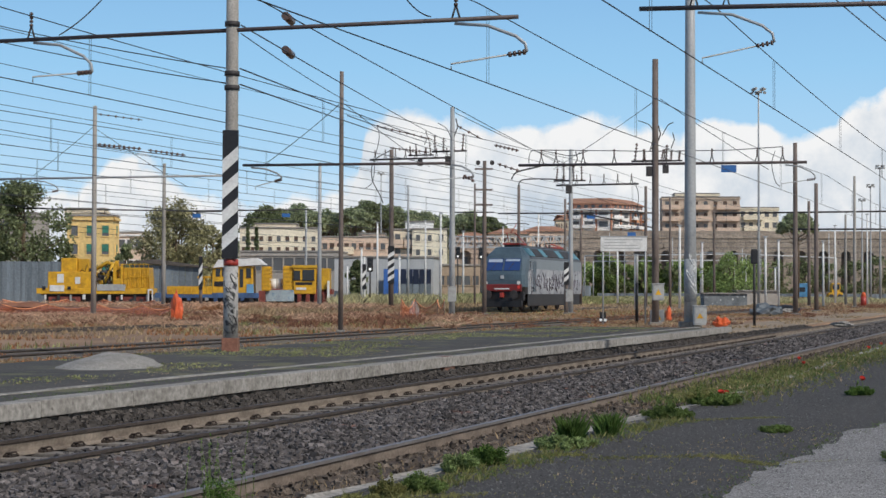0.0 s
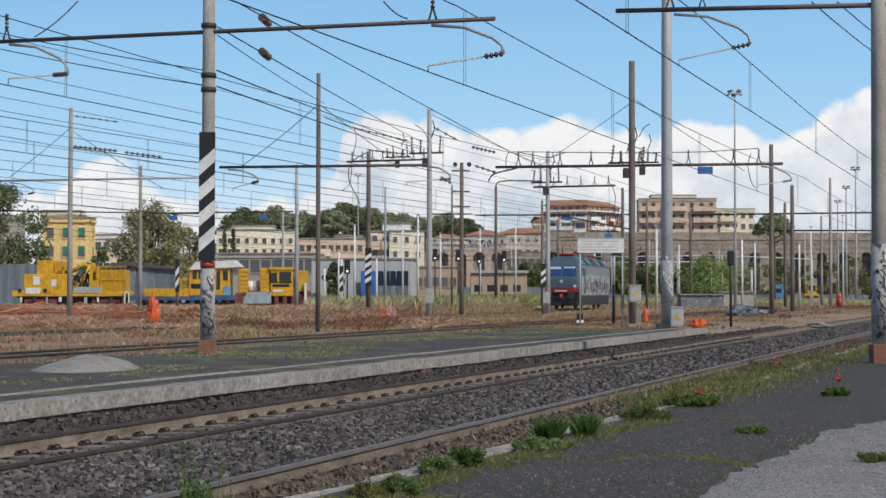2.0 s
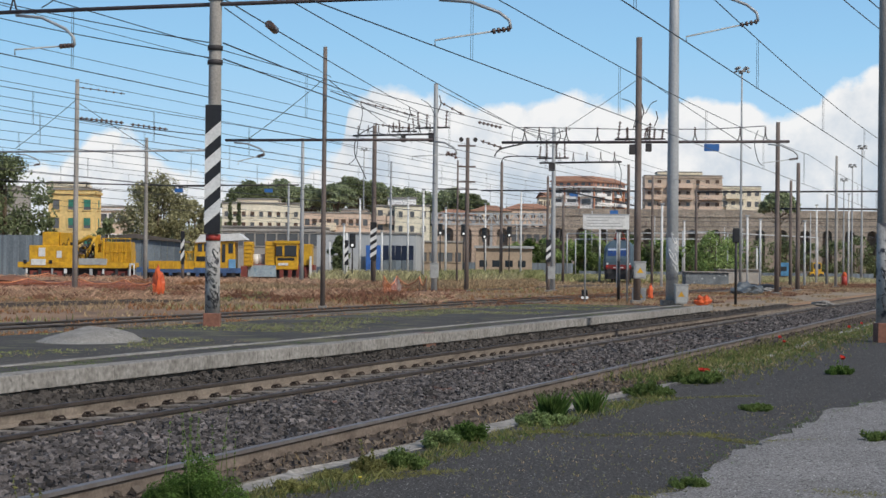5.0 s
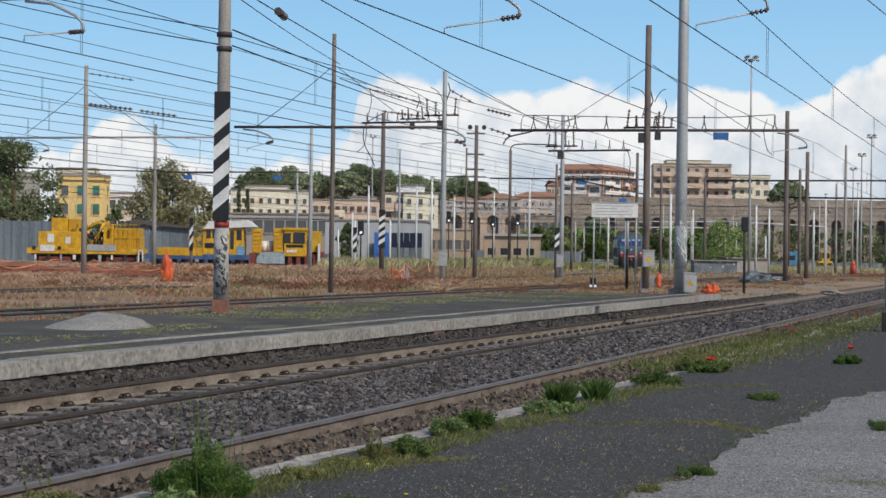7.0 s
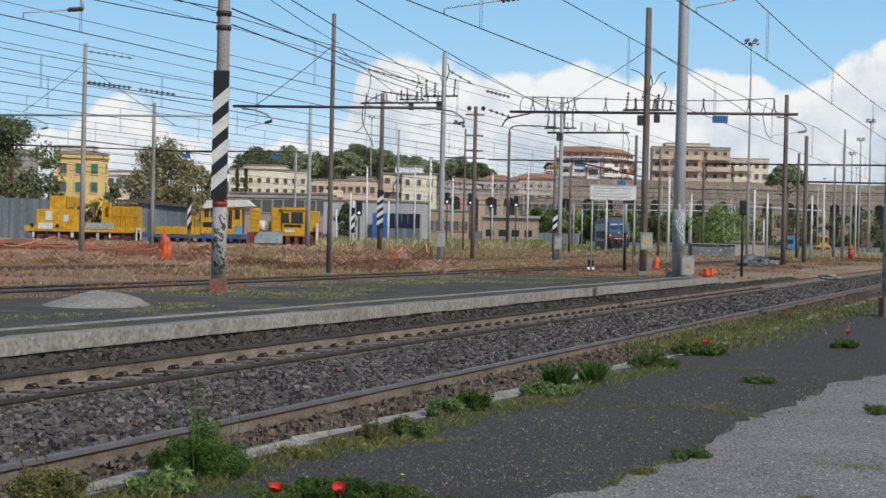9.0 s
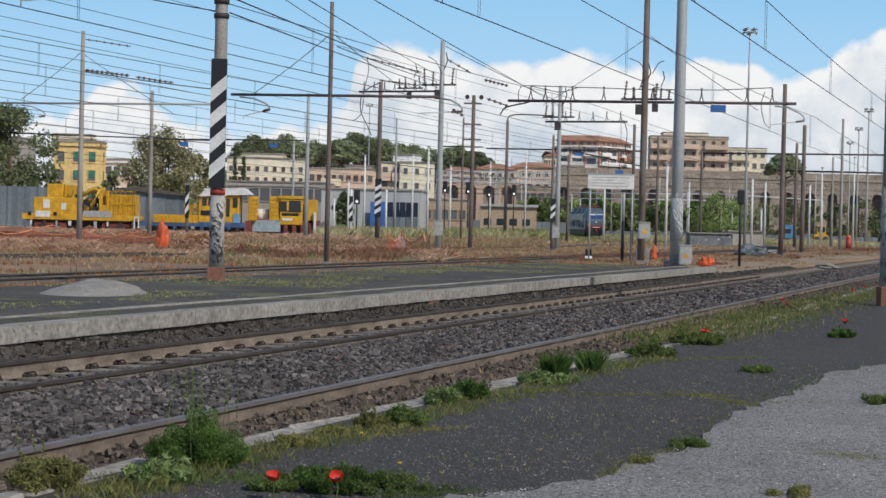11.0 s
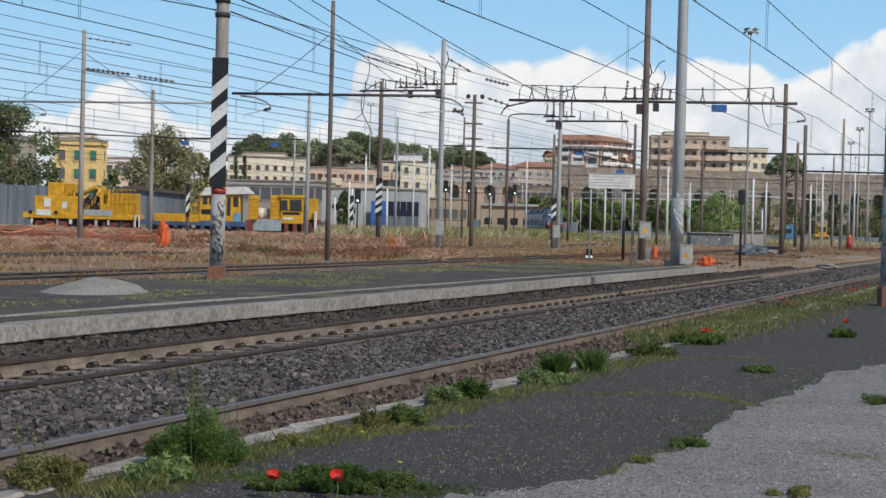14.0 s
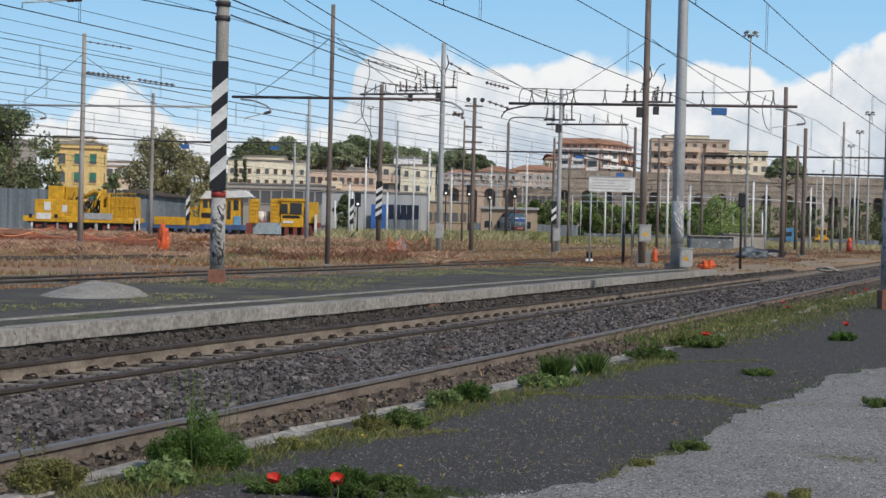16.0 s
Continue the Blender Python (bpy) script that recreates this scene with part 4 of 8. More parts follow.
def notice_board():
    x0, x1, y = 6.47, 8.56, 74.0
    z0, z1 = 3.32, 3.96
    root = thing("notice_board", "pale grey notice board with lines of dark writing on two posts", "notice board")
    b = part("panel", B(x0, y - 0.02, z0, x1, y + 0.02, z1, bevel=0.01), M_WHITE, root)
    part("frame_rail", B(x0 - 0.03, y - 0.035, z1, x1 + 0.03, y + 0.035, z1 + 0.05), M_GALV, root)
    for k, (a, c) in enumerate(((0.08, 0.9), (0.08, 0.55), (0.08, 0.8), (0.08, 0.86))):
        zz = z1 - 0.10 - k * 0.13
        part("text_bar", B(x0 + (x1 - x0) * a, y - 0.026, zz - 0.035, x0 + (x1 - x0) * c, y - 0.021, zz), M_GREY, b)
    for x in (x0 + 0.12, x1 - 0.06):
        part("post", T([(x, y + 0.06, 0), (x, y + 0.06, z1)], 0.04, 8), M_GALV, root)


notice_board()


def pole_marker():
    root = thing("signal_post", "black post with pale upper part behind the notice board", "post", m=Matrix.Translation((8.58, 78.34, 0)))
    part("lower_post", T([(0, 0, 0), (0, 0, 1.9)], 0.075, 8), M_BLACK, root)
    part("upper_post", T([(0, 0, 1.9), (0, 0, 3.35)], 0.07, 8), M_GREY, root)
    part("cap", B(-0.13, -0.1, 3.3, 0.13, 0.1, 3.42, bevel=0.02), M_DARK, root)
    root = thing("dwarf_signal", "low black shunting signal with two white lamps", "signal", m=Matrix.Translation((6.82, 76.77, 0)))
    part("housing", B(-0.14, -0.1, 0.05, 0.14, 0.1, 0.55, bevel=0.05), M_BLACK, root)
    for x in (-0.1, 0.1):
        part("lamp", T([(x, -0.14, 0.17), (x, -0.09, 0.17)], 0.07, 10), plain("signal_white", (0.8, 0.8, 0.78), 0.3, emit=0.5), root)
    root = thing("line_signal", "dark line signal with a black head on a slim post", "signal", m=Matrix.Translation((13.18, 72.80, 0)))
    part("post", T([(0, 0, 0), (0, 0, 3.2)], 0.06, 8), M_DARK, root)
    part("head", B(-0.15, -0.1, 2.75, 0.15, 0.1, 3.4, bevel=0.05), M_BLACK, root)


pole_marker()


# ---- sky backdrop ----
def backdrop():
    """Far ring of sky and cumulus, well behind everything."""
    R = 2600.0
    bm = bmesh.new()
    ring = []
    for i in range(97):
        a = 2 * math.pi * i / 96
        ring.append([bm.verts.new((R * math.sin(a), R * math.cos(a), z)) for z in (-60, 300, 700, 1500)])
    for a, b in zip(ring, ring[1:]):
        for k in range(3):
            bm.faces.new((a[k], a[k + 1], b[k + 1], b[k]))
    m = bpy.data.materials.new("cloudy_sky")
    m.use_nodes = True
    nt = m.node_tree
    N, L = nt.nodes, nt.links.new
    for n in list(N):
        N.remove(n)
    out = N.new("ShaderNodeOutputMaterial")
    tc = N.new("ShaderNodeTexCoord")
    sx = N.new("ShaderNodeSeparateXYZ")
    L(tc.outputs["Object"], sx.inputs[0])

    def mth(op, a, b=None, clamp=False):
        n = N.new("ShaderNodeMath")
        n.operation, n.use_clamp = op, clamp
        for k, v in enumerate((a, b)):
            if v is None:
                continue
            if isinstance(v, (int, float)):
                n.inputs[k].default_value = v
            else:
                L(v, n.inputs[k])
        return n.outputs[0]

    def noise_of(scale, detail, off=0.0, rough=0.6, sz=1.0):
        mp = N.new("ShaderNodeMapping")
        mp.inputs["Location"].default_value = (off, off * 0.7, 0)
        mp.inputs["Scale"].default_value = (1, 1, sz)
        L(tc.outputs["Object"], mp.inputs["Vector"])
        n = N.new("ShaderNodeTexNoise")
        n.inputs["Scale"].default_value, n.inputs["Detail"].default_value, n.inputs["Roughness"].default_value = scale, detail, rough
        L(mp.outputs["Vector"], n.inputs["Vector"])
        return n.outputs["Fac"]

    # outline of the cloud bank over the bearing
    u = mth("ADD", mth("DIVIDE", sx.outputs["X"], 1500.0), 0.5)
    cv = N.new("ShaderNodeFloatCurve")
    c = cv.mapping.curves[0]
    pts = [(0.032, 0.243), (0.087, 0.245), (0.123, 0.298), (0.142, 0.346), (0.165, 0.353), (0.191, 0.33), (0.208, 0.289), (0.24, 0.25), (0.304, 0.252), (0.369, 0.276), (0.394, 0.321), (0.401, 0.411), (0.413, 0.459), (0.437, 0.493), (0.461, 0.496), (0.485, 0.465), (0.518, 0.448), (0.554, 0.433), (0.59, 0.447), (0.62, 0.455), (0.649, 0.468), (0.676, 0.459), (0.702, 0.437), (0.731, 0.43), (0.758, 0.456), (0.789, 0.452), (0.818, 0.442), (0.846, 0.412), (0.879, 0.413), (0.896, 0.454), (0.912, 0.49), (0.939, 0.517)]
    c.points[0].location, c.points[1].location = (0.0, 0.2), (1.0, 0.66)
    for p in pts:
        c.points.new(*p)
    cv.mapping.update()
    L(u, cv.inputs["Value"])
    edge = mth("MULTIPLY", cv.outputs["Value"], 600.0)
    puff = N.new("ShaderNodeTexVoronoi")
    puff.inputs["Scale"].default_value = 0.021
    puff.feature = "SMOOTH_F1"
    puff.inputs["Smoothness"].default_value = 0.5
    L(tc.outputs["Object"], puff.inputs["Vector"])
    warp = mth("ADD", mth("MULTIPLY", mth("SUBTRACT", noise_of(0.018, 8, 3.0), 0.5), 62.0), mth("MULTIPLY", mth("SUBTRACT", 0.45, puff.outputs["Distance"]), 30.0))
    over = mth("ADD", mth("SUBTRACT", edge, sx.outputs["Z"]), warp)
    mask = mth("MULTIPLY", over, 0.06, clamp=True)
    # thin veils low down
    veil = mth("MULTIPLY", mth("SUBTRACT", noise_of(0.0035, 8, 40.0, 0.65, 3.0), 0.44), 5.0, clamp=True)
    low = mth("SUBTRACT", 1.0, mth("DIVIDE", sx.outputs["Z"], 230.0), clamp=True)
    veil = mth("MULTIPLY", veil, mth("POWER", low, 0.7))
    blue = N.new("ShaderNodeValToRGB")
    e = blue.color_ramp.elements
    e[0].position, e[0].color = 0.0, (0.62, 0.78, 0.90, 1)
    e[1].position, e[1].color = 1.0, (0.155, 0.36, 0.70, 1)
    x = e.new(0.22)
    x.color = (0.47, 0.71, 0.92, 1)
    x = e.new(0.5)
    x.color = (0.32, 0.60, 0.88, 1)
    L(mth("DIVIDE", sx.outputs["Z"], 700.0, clamp=True), blue.inputs["Fac"])
    shade = N.new("ShaderNodeValToRGB")
    e = shade.color_ramp.elements
    e[0].position, e[0].color = 0.32, (0.56, 0.64, 0.73, 1)
    e[1].position, e[1].color = 0.62, (0.90, 0.905, 0.91, 1)
    deep = mth("MULTIPLY", over, -0.0011)
    L(mth("ADD", mth("ADD", noise_of(0.009, 6, 9.0), mth("MULTIPLY", mth("SUBTRACT", 0.4, puff.outputs["Distance"]), 0.18)), mth("ADD", deep, 0.13)), shade.inputs["Fac"])
    m1 = N.new("ShaderNodeMix")
    m1.data_type = "RGBA"
    L(mth("MULTIPLY", veil, 0.75), m1.inputs["Factor"])
    L(blue.outputs["Color"], m1.inputs[6])
    m1.inputs[7].default_value = (0.86, 0.91, 0.95, 1)
    m2 = N.new("ShaderNodeMix")
    m2.data_type = "RGBA"
    L(mask, m2.inputs["Factor"])
    L(m1.outputs[2], m2.inputs[6])
    L(shade.outputs["Color"], m2.inputs[7])
    em = N.new("ShaderNodeEmission")
    em.inputs["Strength"].default_value = 1.0
    L(m2.outputs[2], em.inputs["Color"])
    tr = N.new("ShaderNodeBsdfTransparent")
    ms = N.new("ShaderNodeMixShader")
    fade = mth("DIVIDE", mth("SUBTRACT", 1450.0, sx.outputs["Z"]), 600.0, clamp=True)
    L(fade, ms.inputs[0])
    L(tr.outputs[0], ms.inputs[1])
    L(em.outputs[0], ms.inputs[2])
    L(ms.outputs[0], out.inputs[0])
    ob = part("backdrop", bm, m)
    ob.visible_shadow = False
    tagged(ob, "blue sky with a bank of white cumulus clouds", "sky", kind="structure")


backdrop()


# ---- vegetation ----
def leaf_mat(name, c, c2):
    m = mat(name, c, 0.7, col2=c2, big=0.35, fine=1.5, amount=0.5, bump=0, rnd=0.45)
    nt = m.node_tree
    b = nt.nodes["Principled BSDF"]
    b.inputs["Specular IOR Level"].default_value = 0.2
    tl = nt.nodes.new("ShaderNodeBsdfTranslucent")
    nt.links.new(b.inputs["Base Color"].links[0].from_socket, tl.inputs["Color"])
    mx = nt.nodes.new("ShaderNodeMixShader")
    mx.inputs[0].default_value = 0.42
    out = nt.nodes["Material Output"]
    nt.links.new(b.outputs[0], mx.inputs[1])
    nt.links.new(tl.outputs[0], mx.inputs[2])
    nt.links.new(mx.outputs[0], out.inputs["Surface"])
    return m


L_DARK = leaf_mat("dark_foliage", (0.26, 0.30, 0.155), (0.165, 0.20, 0.098))
L_OLIVE = leaf_mat("olive_foliage", (0.42, 0.40, 0.225), (0.31, 0.30, 0.165))
L_PINE = leaf_mat("pine_foliage", (0.40, 0.45, 0.27), (0.27, 0.32, 0.18))
L_LIGHT = leaf_mat("fresh_foliage", (0.38, 0.48, 0.18), (0.24, 0.33, 0.11))
L_WEED = leaf_mat("weed_green", (0.17, 0.235, 0.07), (0.095, 0.145, 0.042))
L_STRAW = leaf_mat("straw", (0.55, 0.41, 0.25), (0.38, 0.27, 0.155))
L_RUSSET = leaf_mat("russet_grass", (0.47, 0.235, 0.115), (0.30, 0.145, 0.07))
L_MEADOW = leaf_mat("meadow_green", (0.40, 0.40, 0.18), (0.26, 0.28, 0.115))


def leaves(centres, radii, per, size, rg, squash=0.8, wide=0.45):
    """Small bent leaf pairs scattered through clumps."""
    V, Fc = [], []
    C = np.repeat(np.array(centres), per, 0)
    Rr = np.repeat(np.array(radii), per)
    n = len(C)
    d = rg.normal(size=(n, 3))
    d /= np.linalg.norm(d, axis=1)[:, None]
    d *= (rg.uniform(0.35, 1.0, n) ** 0.5 * Rr)[:, None]
    d[:, 2] *= squash
    P = C + d
    a = rg.normal(size=(n, 3))
    a /= np.linalg.norm(a, axis=1)[:, None]
    b = np.cross(a, rg.normal(size=(n, 3)))
    b /= np.linalg.norm(b, axis=1)[:, None]
    s = size * rg.uniform(0.6, 1.4, n)[:, None]
    q = np.stack([P - a * s, P + b * s * wide, P + a * s, P - b * s * wide], 1).reshape(-1, 3)
    f = np.arange(n * 4).reshape(-1, 4)
    return q.tolist(), f.tolist()


def tree(name, x, y, h, w, leafm, label, seed, trunk=0.35, base=0.3, shape="round", z=0.0, clumps=46, per=75, size=0.32, flat=0.8, group=""):
    rg = np.random.RandomState(seed)
    root = thing(name, label, "tree", group, m=Matrix.Translation((x, y, z)))
    bm = bmesh.new()
    tube(bm, [(0, 0, -0.1), (0.15, 0.1, h * base * 0.6), (0.05, 0.2, h * base), (0.1, 0.1, h * 0.75)], trunk, 8, trunk * 0.35)
    cs, rs = [], []
    for i in range(clumps):
        a, u = rg.uniform(0, 6.283), rg.uniform(0, 1)
        if shape == "umbrella":
            rr = w / 2 * math.sqrt(rg.uniform(0.02, 1))
            cz = h * (1 - 0.16 * (rr / (w / 2)) ** 2) - rg.uniform(0.2, 0.2 * w)
            cr = rg.uniform(0.09, 0.15) * w
        elif shape == "column":
            cz = h * (base + (1 - base) * u)
            rr = w / 2 * rg.uniform(0, 0.6) * (1 - u * 0.75)
            cr = w * 0.3 * (1.1 - u * 0.8)
        else:
            cz = h * (base + (0.96 - base) * u)
            k = math.sin(math.pi * min(1, 0.18 + 0.80 * u)) ** 0.7
            rr = w / 2 * k * math.sqrt(rg.uniform(0.1, 1)) * rg.uniform(0.75, 1.12)
            cr = rg.uniform(0.09, 0.17) * w
        p = (rr * math.cos(a), rr * math.sin(a), cz)
        cs.append(p)
        rs.append(cr)
        if i % 4 == 0:
            tube(bm, [(0.05, 0.1, min(cz * 0.8, h * base * rg.uniform(0.8, 1.3))), (p[0] * 0.55, p[1] * 0.55, cz * 0.85), p], trunk * 0.3, 5, trunk * 0.08, cap=False)
    part("trunk", bm, M_BARK, root)
    v, f = leaves(cs, rs, per, size, rg, flat)
    part("crown", raw("crown", v, f, leafm), None, root)
    return root


# trees behind the works train
tree("broadleaf_tree", -42.54, 160, 12.04, 9.5, L_DARK, "dark green broadleaf tree with ivy behind the fence", 1, 0.35, 0.34, clumps=80, per=95, size=0.2)
tree("broadleaf_tree", -45.84, 158, 11.19, 7, L_DARK, "dark broadleaf tree beside its neighbour", 11, 0.3, 0.4, clumps=34, per=70, size=0.27)
tree("broadleaf_tree", -40.16, 165, 8.37, 4.5, L_DARK, "small dark green tree in front of the yellow house", 2, 0.2, 0.2, clumps=30, per=70, size=0.25)
tree("broadleaf_tree", -31.90, 185, 11.41, 9.8, L_OLIVE, "olive green broadleaf tree behind grey sheds", 3, 0.35, 0.12, clumps=110, per=130, size=0.2)
tree("broadleaf_tree", -28.49, 190, 9.45, 5, L_OLIVE, "smaller olive green tree beside a larger one", 4, 0.25, 0.12, clumps=34, per=70, size=0.27)
tree("broadleaf_tree", -36.23, 178, 6.47, 4, L_DARK, "low grey-green bush tree over the fence", 5, 0.15, 0.1, clumps=24, per=60, size=0.25)
tree("cypress", -30.04, 235, 10.93, 1.5, L_DARK, "slim dark cypress in front of a beige house", 6, 0.12, 0.1, "column", clumps=90, per=70, size=0.16, group="cypresses")
tree("cypress", -28.82, 235, 10.69, 1.4, L_DARK, "slim dark cypress in front of a beige house", 7, 0.12, 0.1, "column", clumps=90, per=70, size=0.16, group="cypresses")
PINES = [(-46.15, 400, 20.43, 13), (-39.51, 410, 21.49, 14), (-35.39, 420, 21.26, 11), (-25.42, 400, 20.20, 10),
         (-21.81, 410, 22.38, 12), (-17.27, 420, 21.74, 12), (-10.26, 430, 21.35, 13), (2.40, 440, 21.23, 13), (7.54, 430, 19.61, 10), (-46.20, 440, 20.81, 14), (-40.56, 450, 20.95, 14), (-33.66, 445, 20.44, 13), (-21.30, 450, 21.62, 14), (-14.62, 450, 21.01, 13), (-4.58, 455, 20.94, 14)]
for i, (x, y, h, w) in enumerate(PINES):
    tree("stone_pine", x, y, h + 1.4, w, L_PINE if i % 4 else L_DARK, "grey-green umbrella pine on the rise behind the houses", 20 + i, 0.45, 0.35, "umbrella", clumps=80, per=80, size=0.36, flat=0.5, group="stone pines")
tree("stone_pine", 52.93, 255, 13.87, 5.6, L_PINE, "single umbrella pine before the old aqueduct", 40, 0.22, 0.74, "umbrella", clumps=95, per=80, size=0.24, flat=0.55)
tree("broadleaf_tree", 29.6, 176, 5.6, 7.5, L_LIGHT, "fresh green bushy tree beside the sheds", 41, 0.15, 0.08, clumps=40, per=75, size=0.17)
for i, (x, y, h, w) in enumerate(((31.15, 340, 8.85, 9), (41.47, 400, 10.71, 10), (39.69, 343, 8.23, 9), (46.72, 347, 7.85, 10), (60.74, 400, 8.83, 9), (31.83, 400, 9.72, 9), (22.83, 347, 7.43, 8), (-11.92, 195, 4.99, 2.2))):
    tree("large_bush", x, y, h, w, (L_LIGHT, L_DARK, L_WEED)[i % 3], "dense green bush along the yard's far fence", 50 + i, 0.15, 0.05, clumps=40, per=75, size=0.34, group="bushes along the fence")
for i in range(13):
    x = 55.27 + i * 5.6
    tree("large_bush", x, 368 + (i % 3), 7.6 + (i * 37 % 5) * 0.55, 8.5, L_DARK, "dark ivy and bushes at the foot of the aqueduct", 70 + i, 0.15, 0.05, clumps=30, per=55, size=0.3, group="bushes under the aqueduct")


for i in range(17):
    x = 15.83 + i * 2.75
    tree("hedge_bush", x, 336 + (i * 7 % 5), 7.19 + (i * 13 % 5) * 0.35 - 0.7, 6.2, (L_LIGHT, L_WEED, L_DARK, L_LIGHT)[i % 4], "green bush in the hedge across the yard's far side", 200 + i, 0.12, 0.03, clumps=26, per=60, size=0.3, group="hedge across the yard")


def grass(name, region, count, h, w, mats_, label, seed, blades=4, lean=0.35, z=0.0, kind="stuff"):
    """Tufts of blades scattered over a patch of ground."""
    rg = np.random.RandomState(seed)
    X, Y = region(rg, count)
    n = len(X) * blades
    bx = np.repeat(X, blades) + rg.normal(0, w * 1.5, n)
    by = np.repeat(Y, blades) + rg.normal(0, w * 1.5, n)
    hh = h * rg.uniform(0.45, 1.15, n) * np.repeat(rg.uniform(0.6, 1.2, len(X)), blades)
    a = rg.uniform(0, 6.283, n)
    ww = w * rg.uniform(0.5, 1.2, n)
    lx, ly = rg.normal(0, lean, n) * hh, rg.normal(0, lean, n) * hh
    cx, cy = np.cos(a) * ww, np.sin(a) * ww
    zz = np.full(n, z - 0.02)
    V = np.stack([np.stack([bx - cx, by - cy, zz], 1), np.stack([bx + cx, by + cy, zz], 1), np.stack([bx + cx * 0.5 + lx * 0.45, by + cy * 0.5 + ly * 0.45, zz + hh * 0.62], 1), np.stack([bx + lx, by + ly, zz + hh], 1)], 1).reshape(-1, 3)
    F = np.arange(n * 4).reshape(-1, 4)
    return tagged(new(name, raw(name, V.tolist(), F.tolist(), mats_)), label, "grass", kind=kind)


def patch(s0, s1, d0, d1, clump=0.0, th=0.0):
    def f(rg, n):
        s, d = rg.uniform(s0, s1, n), rg.uniform(d0, d1, n)
        if clump:
            k = np.array([noise.noise(Vector((a * clump, b * clump, 3.3))) for a, b in zip(s, d)]) > th
            s, d = s[k], d[k]
        a = radians(20.2)
        return math.sin(a) * s - math.cos(a) * d, math.cos(a) * s + math.sin(a) * d
    return f


grass("dry_grass", patch(5, 120, 25.2, 62, 0.2, -0.12), 20000, 0.17, 0.022, L_STRAW, "dry straw-coloured grass over the disused ground", 1)
grass("russet_grass", patch(5, 120, 25.2, 60, 0.16, 0.05), 20000, 0.17, 0.024, L_RUSSET, "reddish-brown dried weeds over the disused ground", 2)
grass("dry_grass_far", patch(100, 230, 24.5, 105), 9000, 0.16, 0.07, L_STRAW, "dry straw-coloured grass farther off", 3)
grass("russet_verge", patch(8, 110, 18.6, 21.5, 0.5, 0.12), 6000, 0.09, 0.025, L_RUSSET, "low reddish weeds beside the siding", 4)
grass("straw_verge", patch(8, 110, 18.2, 21.6, 0.35, 0.0), 5000, 0.08, 0.025, L_STRAW, "low dry grass beside the siding", 5)
grass("siding_weeds", patch(8, 110, 22.2, 25.2, 0.6, 0.1), 4000, 0.10, 0.03, L_RUSSET, "dry weeds between the siding's rails", 6)
grass("tall_meadow", patch(252 - 25, 252 + 45, 81 - 16, 81 + 14), 9000, 0.5, 0.09, L_MEADOW, "tall green-yellow meadow grass in the yard", 7)
grass("far_meadow", patch(170, 300, 30, 100), 7000, 0.35, 0.14, L_MEADOW, "green-yellow grass at the far side of the yard", 8)
grass("far_straw", patch(150, 290, 20, 70), 7000, 0.22, 0.12, L_STRAW, "pale dry grass along the curve", 9)
grass("platform_grass", patch(4, 56, 13.2, 17.2, 0.35, 0.02), 12000, 0.05, 0.02, L_MEADOW, "low yellow-green weeds creeping over the far platform", 10, z=0.25)
grass("platform_dry_grass", patch(4, 56, 12.6, 17.2, 0.35, -0.05), 9000, 0.03, 0.018, L_STRAW, "low dry grass over the far platform", 13, z=0.25)


def between(a, b, c, d):
    """Random spots inside a four-cornered piece of ground."""
    def f(rg, n):
        u, v = rg.uniform(0, 1, n), rg.uniform(0, 1, n)
        return tuple((a[k] * (1 - u) + b[k] * u) * (1 - v) + (d[k] * (1 - u) + c[k] * u) * v for k in (0, 1))
    return f


L_PALE = leaf_mat("pale_meadow", (0.60, 0.54, 0.31), (0.42, 0.40, 0.21))
grass("pale_meadow", between((-9.77, 126.24), (8.23, 169.74), (17.59, 339.61), (-13.80, 205.63)), 14000, 1.0, 0.05, L_PALE, "pale yellow-green tall grass before the workshop", 14)
grass("green_meadow", between((-0.48, 148.69), (11.62, 197.74), (20.72, 333.32), (-0.40, 248.21)), 10000, 1.05, 0.045, L_MEADOW, "tall green weeds in the disused ground", 15)
grass("straw_heap", between((-11.76, 88.82), (7.87, 129.90), (10.69, 181.75), (-16.28, 122.79)), 11000, 0.42, 0.035, L_STRAW, "taller straw-coloured grass before the green weeds", 16)
grass("green_clumps", patch(20, 120, 24.5, 60, 0.16, 0.22), 9000, 0.2, 0.025, L_MEADOW, "green weeds among the dry grass", 17)
grass("curve_straw", between((22.0, 190.0), (62.0, 215.0), (78.0, 325.0), (24.0, 325.0)), 9000, 0.55, 0.06, L_PALE, "pale dry grass before the far fence", 18)
grass("platform_back_grass", patch(4, 60, 17.2, 18.6, 0.5, -0.1), 4000, 0.09, 0.02, L_WEED, "green weeds behind the far platform", 11, z=0.0)
grass("strip_grass", patch(5, 56, 11.4, 12.0, 0.9, 0.05), 3600, 0.035, 0.012, L_WEED, "fine weeds in the joint of the platform edge", 12, z=0.25)


L_HAY = leaf_mat("pink_hay", (0.72, 0.50, 0.34), (0.50, 0.30, 0.19))
L_UMBER = leaf_mat("umber_weeds", (0.34, 0.17, 0.11), (0.19, 0.10, 0.065))
BANK = between((-37.0, 112.0), (-2.0, 104.0), (-8.0, 142.0), (-40.0, 142.0))
NEAR_FIELD = between((-26.0, 70.0), (0.0, 66.0), (2.0, 104.0), (-36.0, 108.0))


def thinned(region, scale, th):
    """Keeps the spots of a region that fall on the clumps of a noise."""
    def f(rg, n):
        x, y = region(rg, n)
        k = np.array([noise.noise(Vector((a * scale, b * scale * 0.35, 7.7))) for a, b in zip(x, y)]) > th
        return x[k], y[k]
    return f


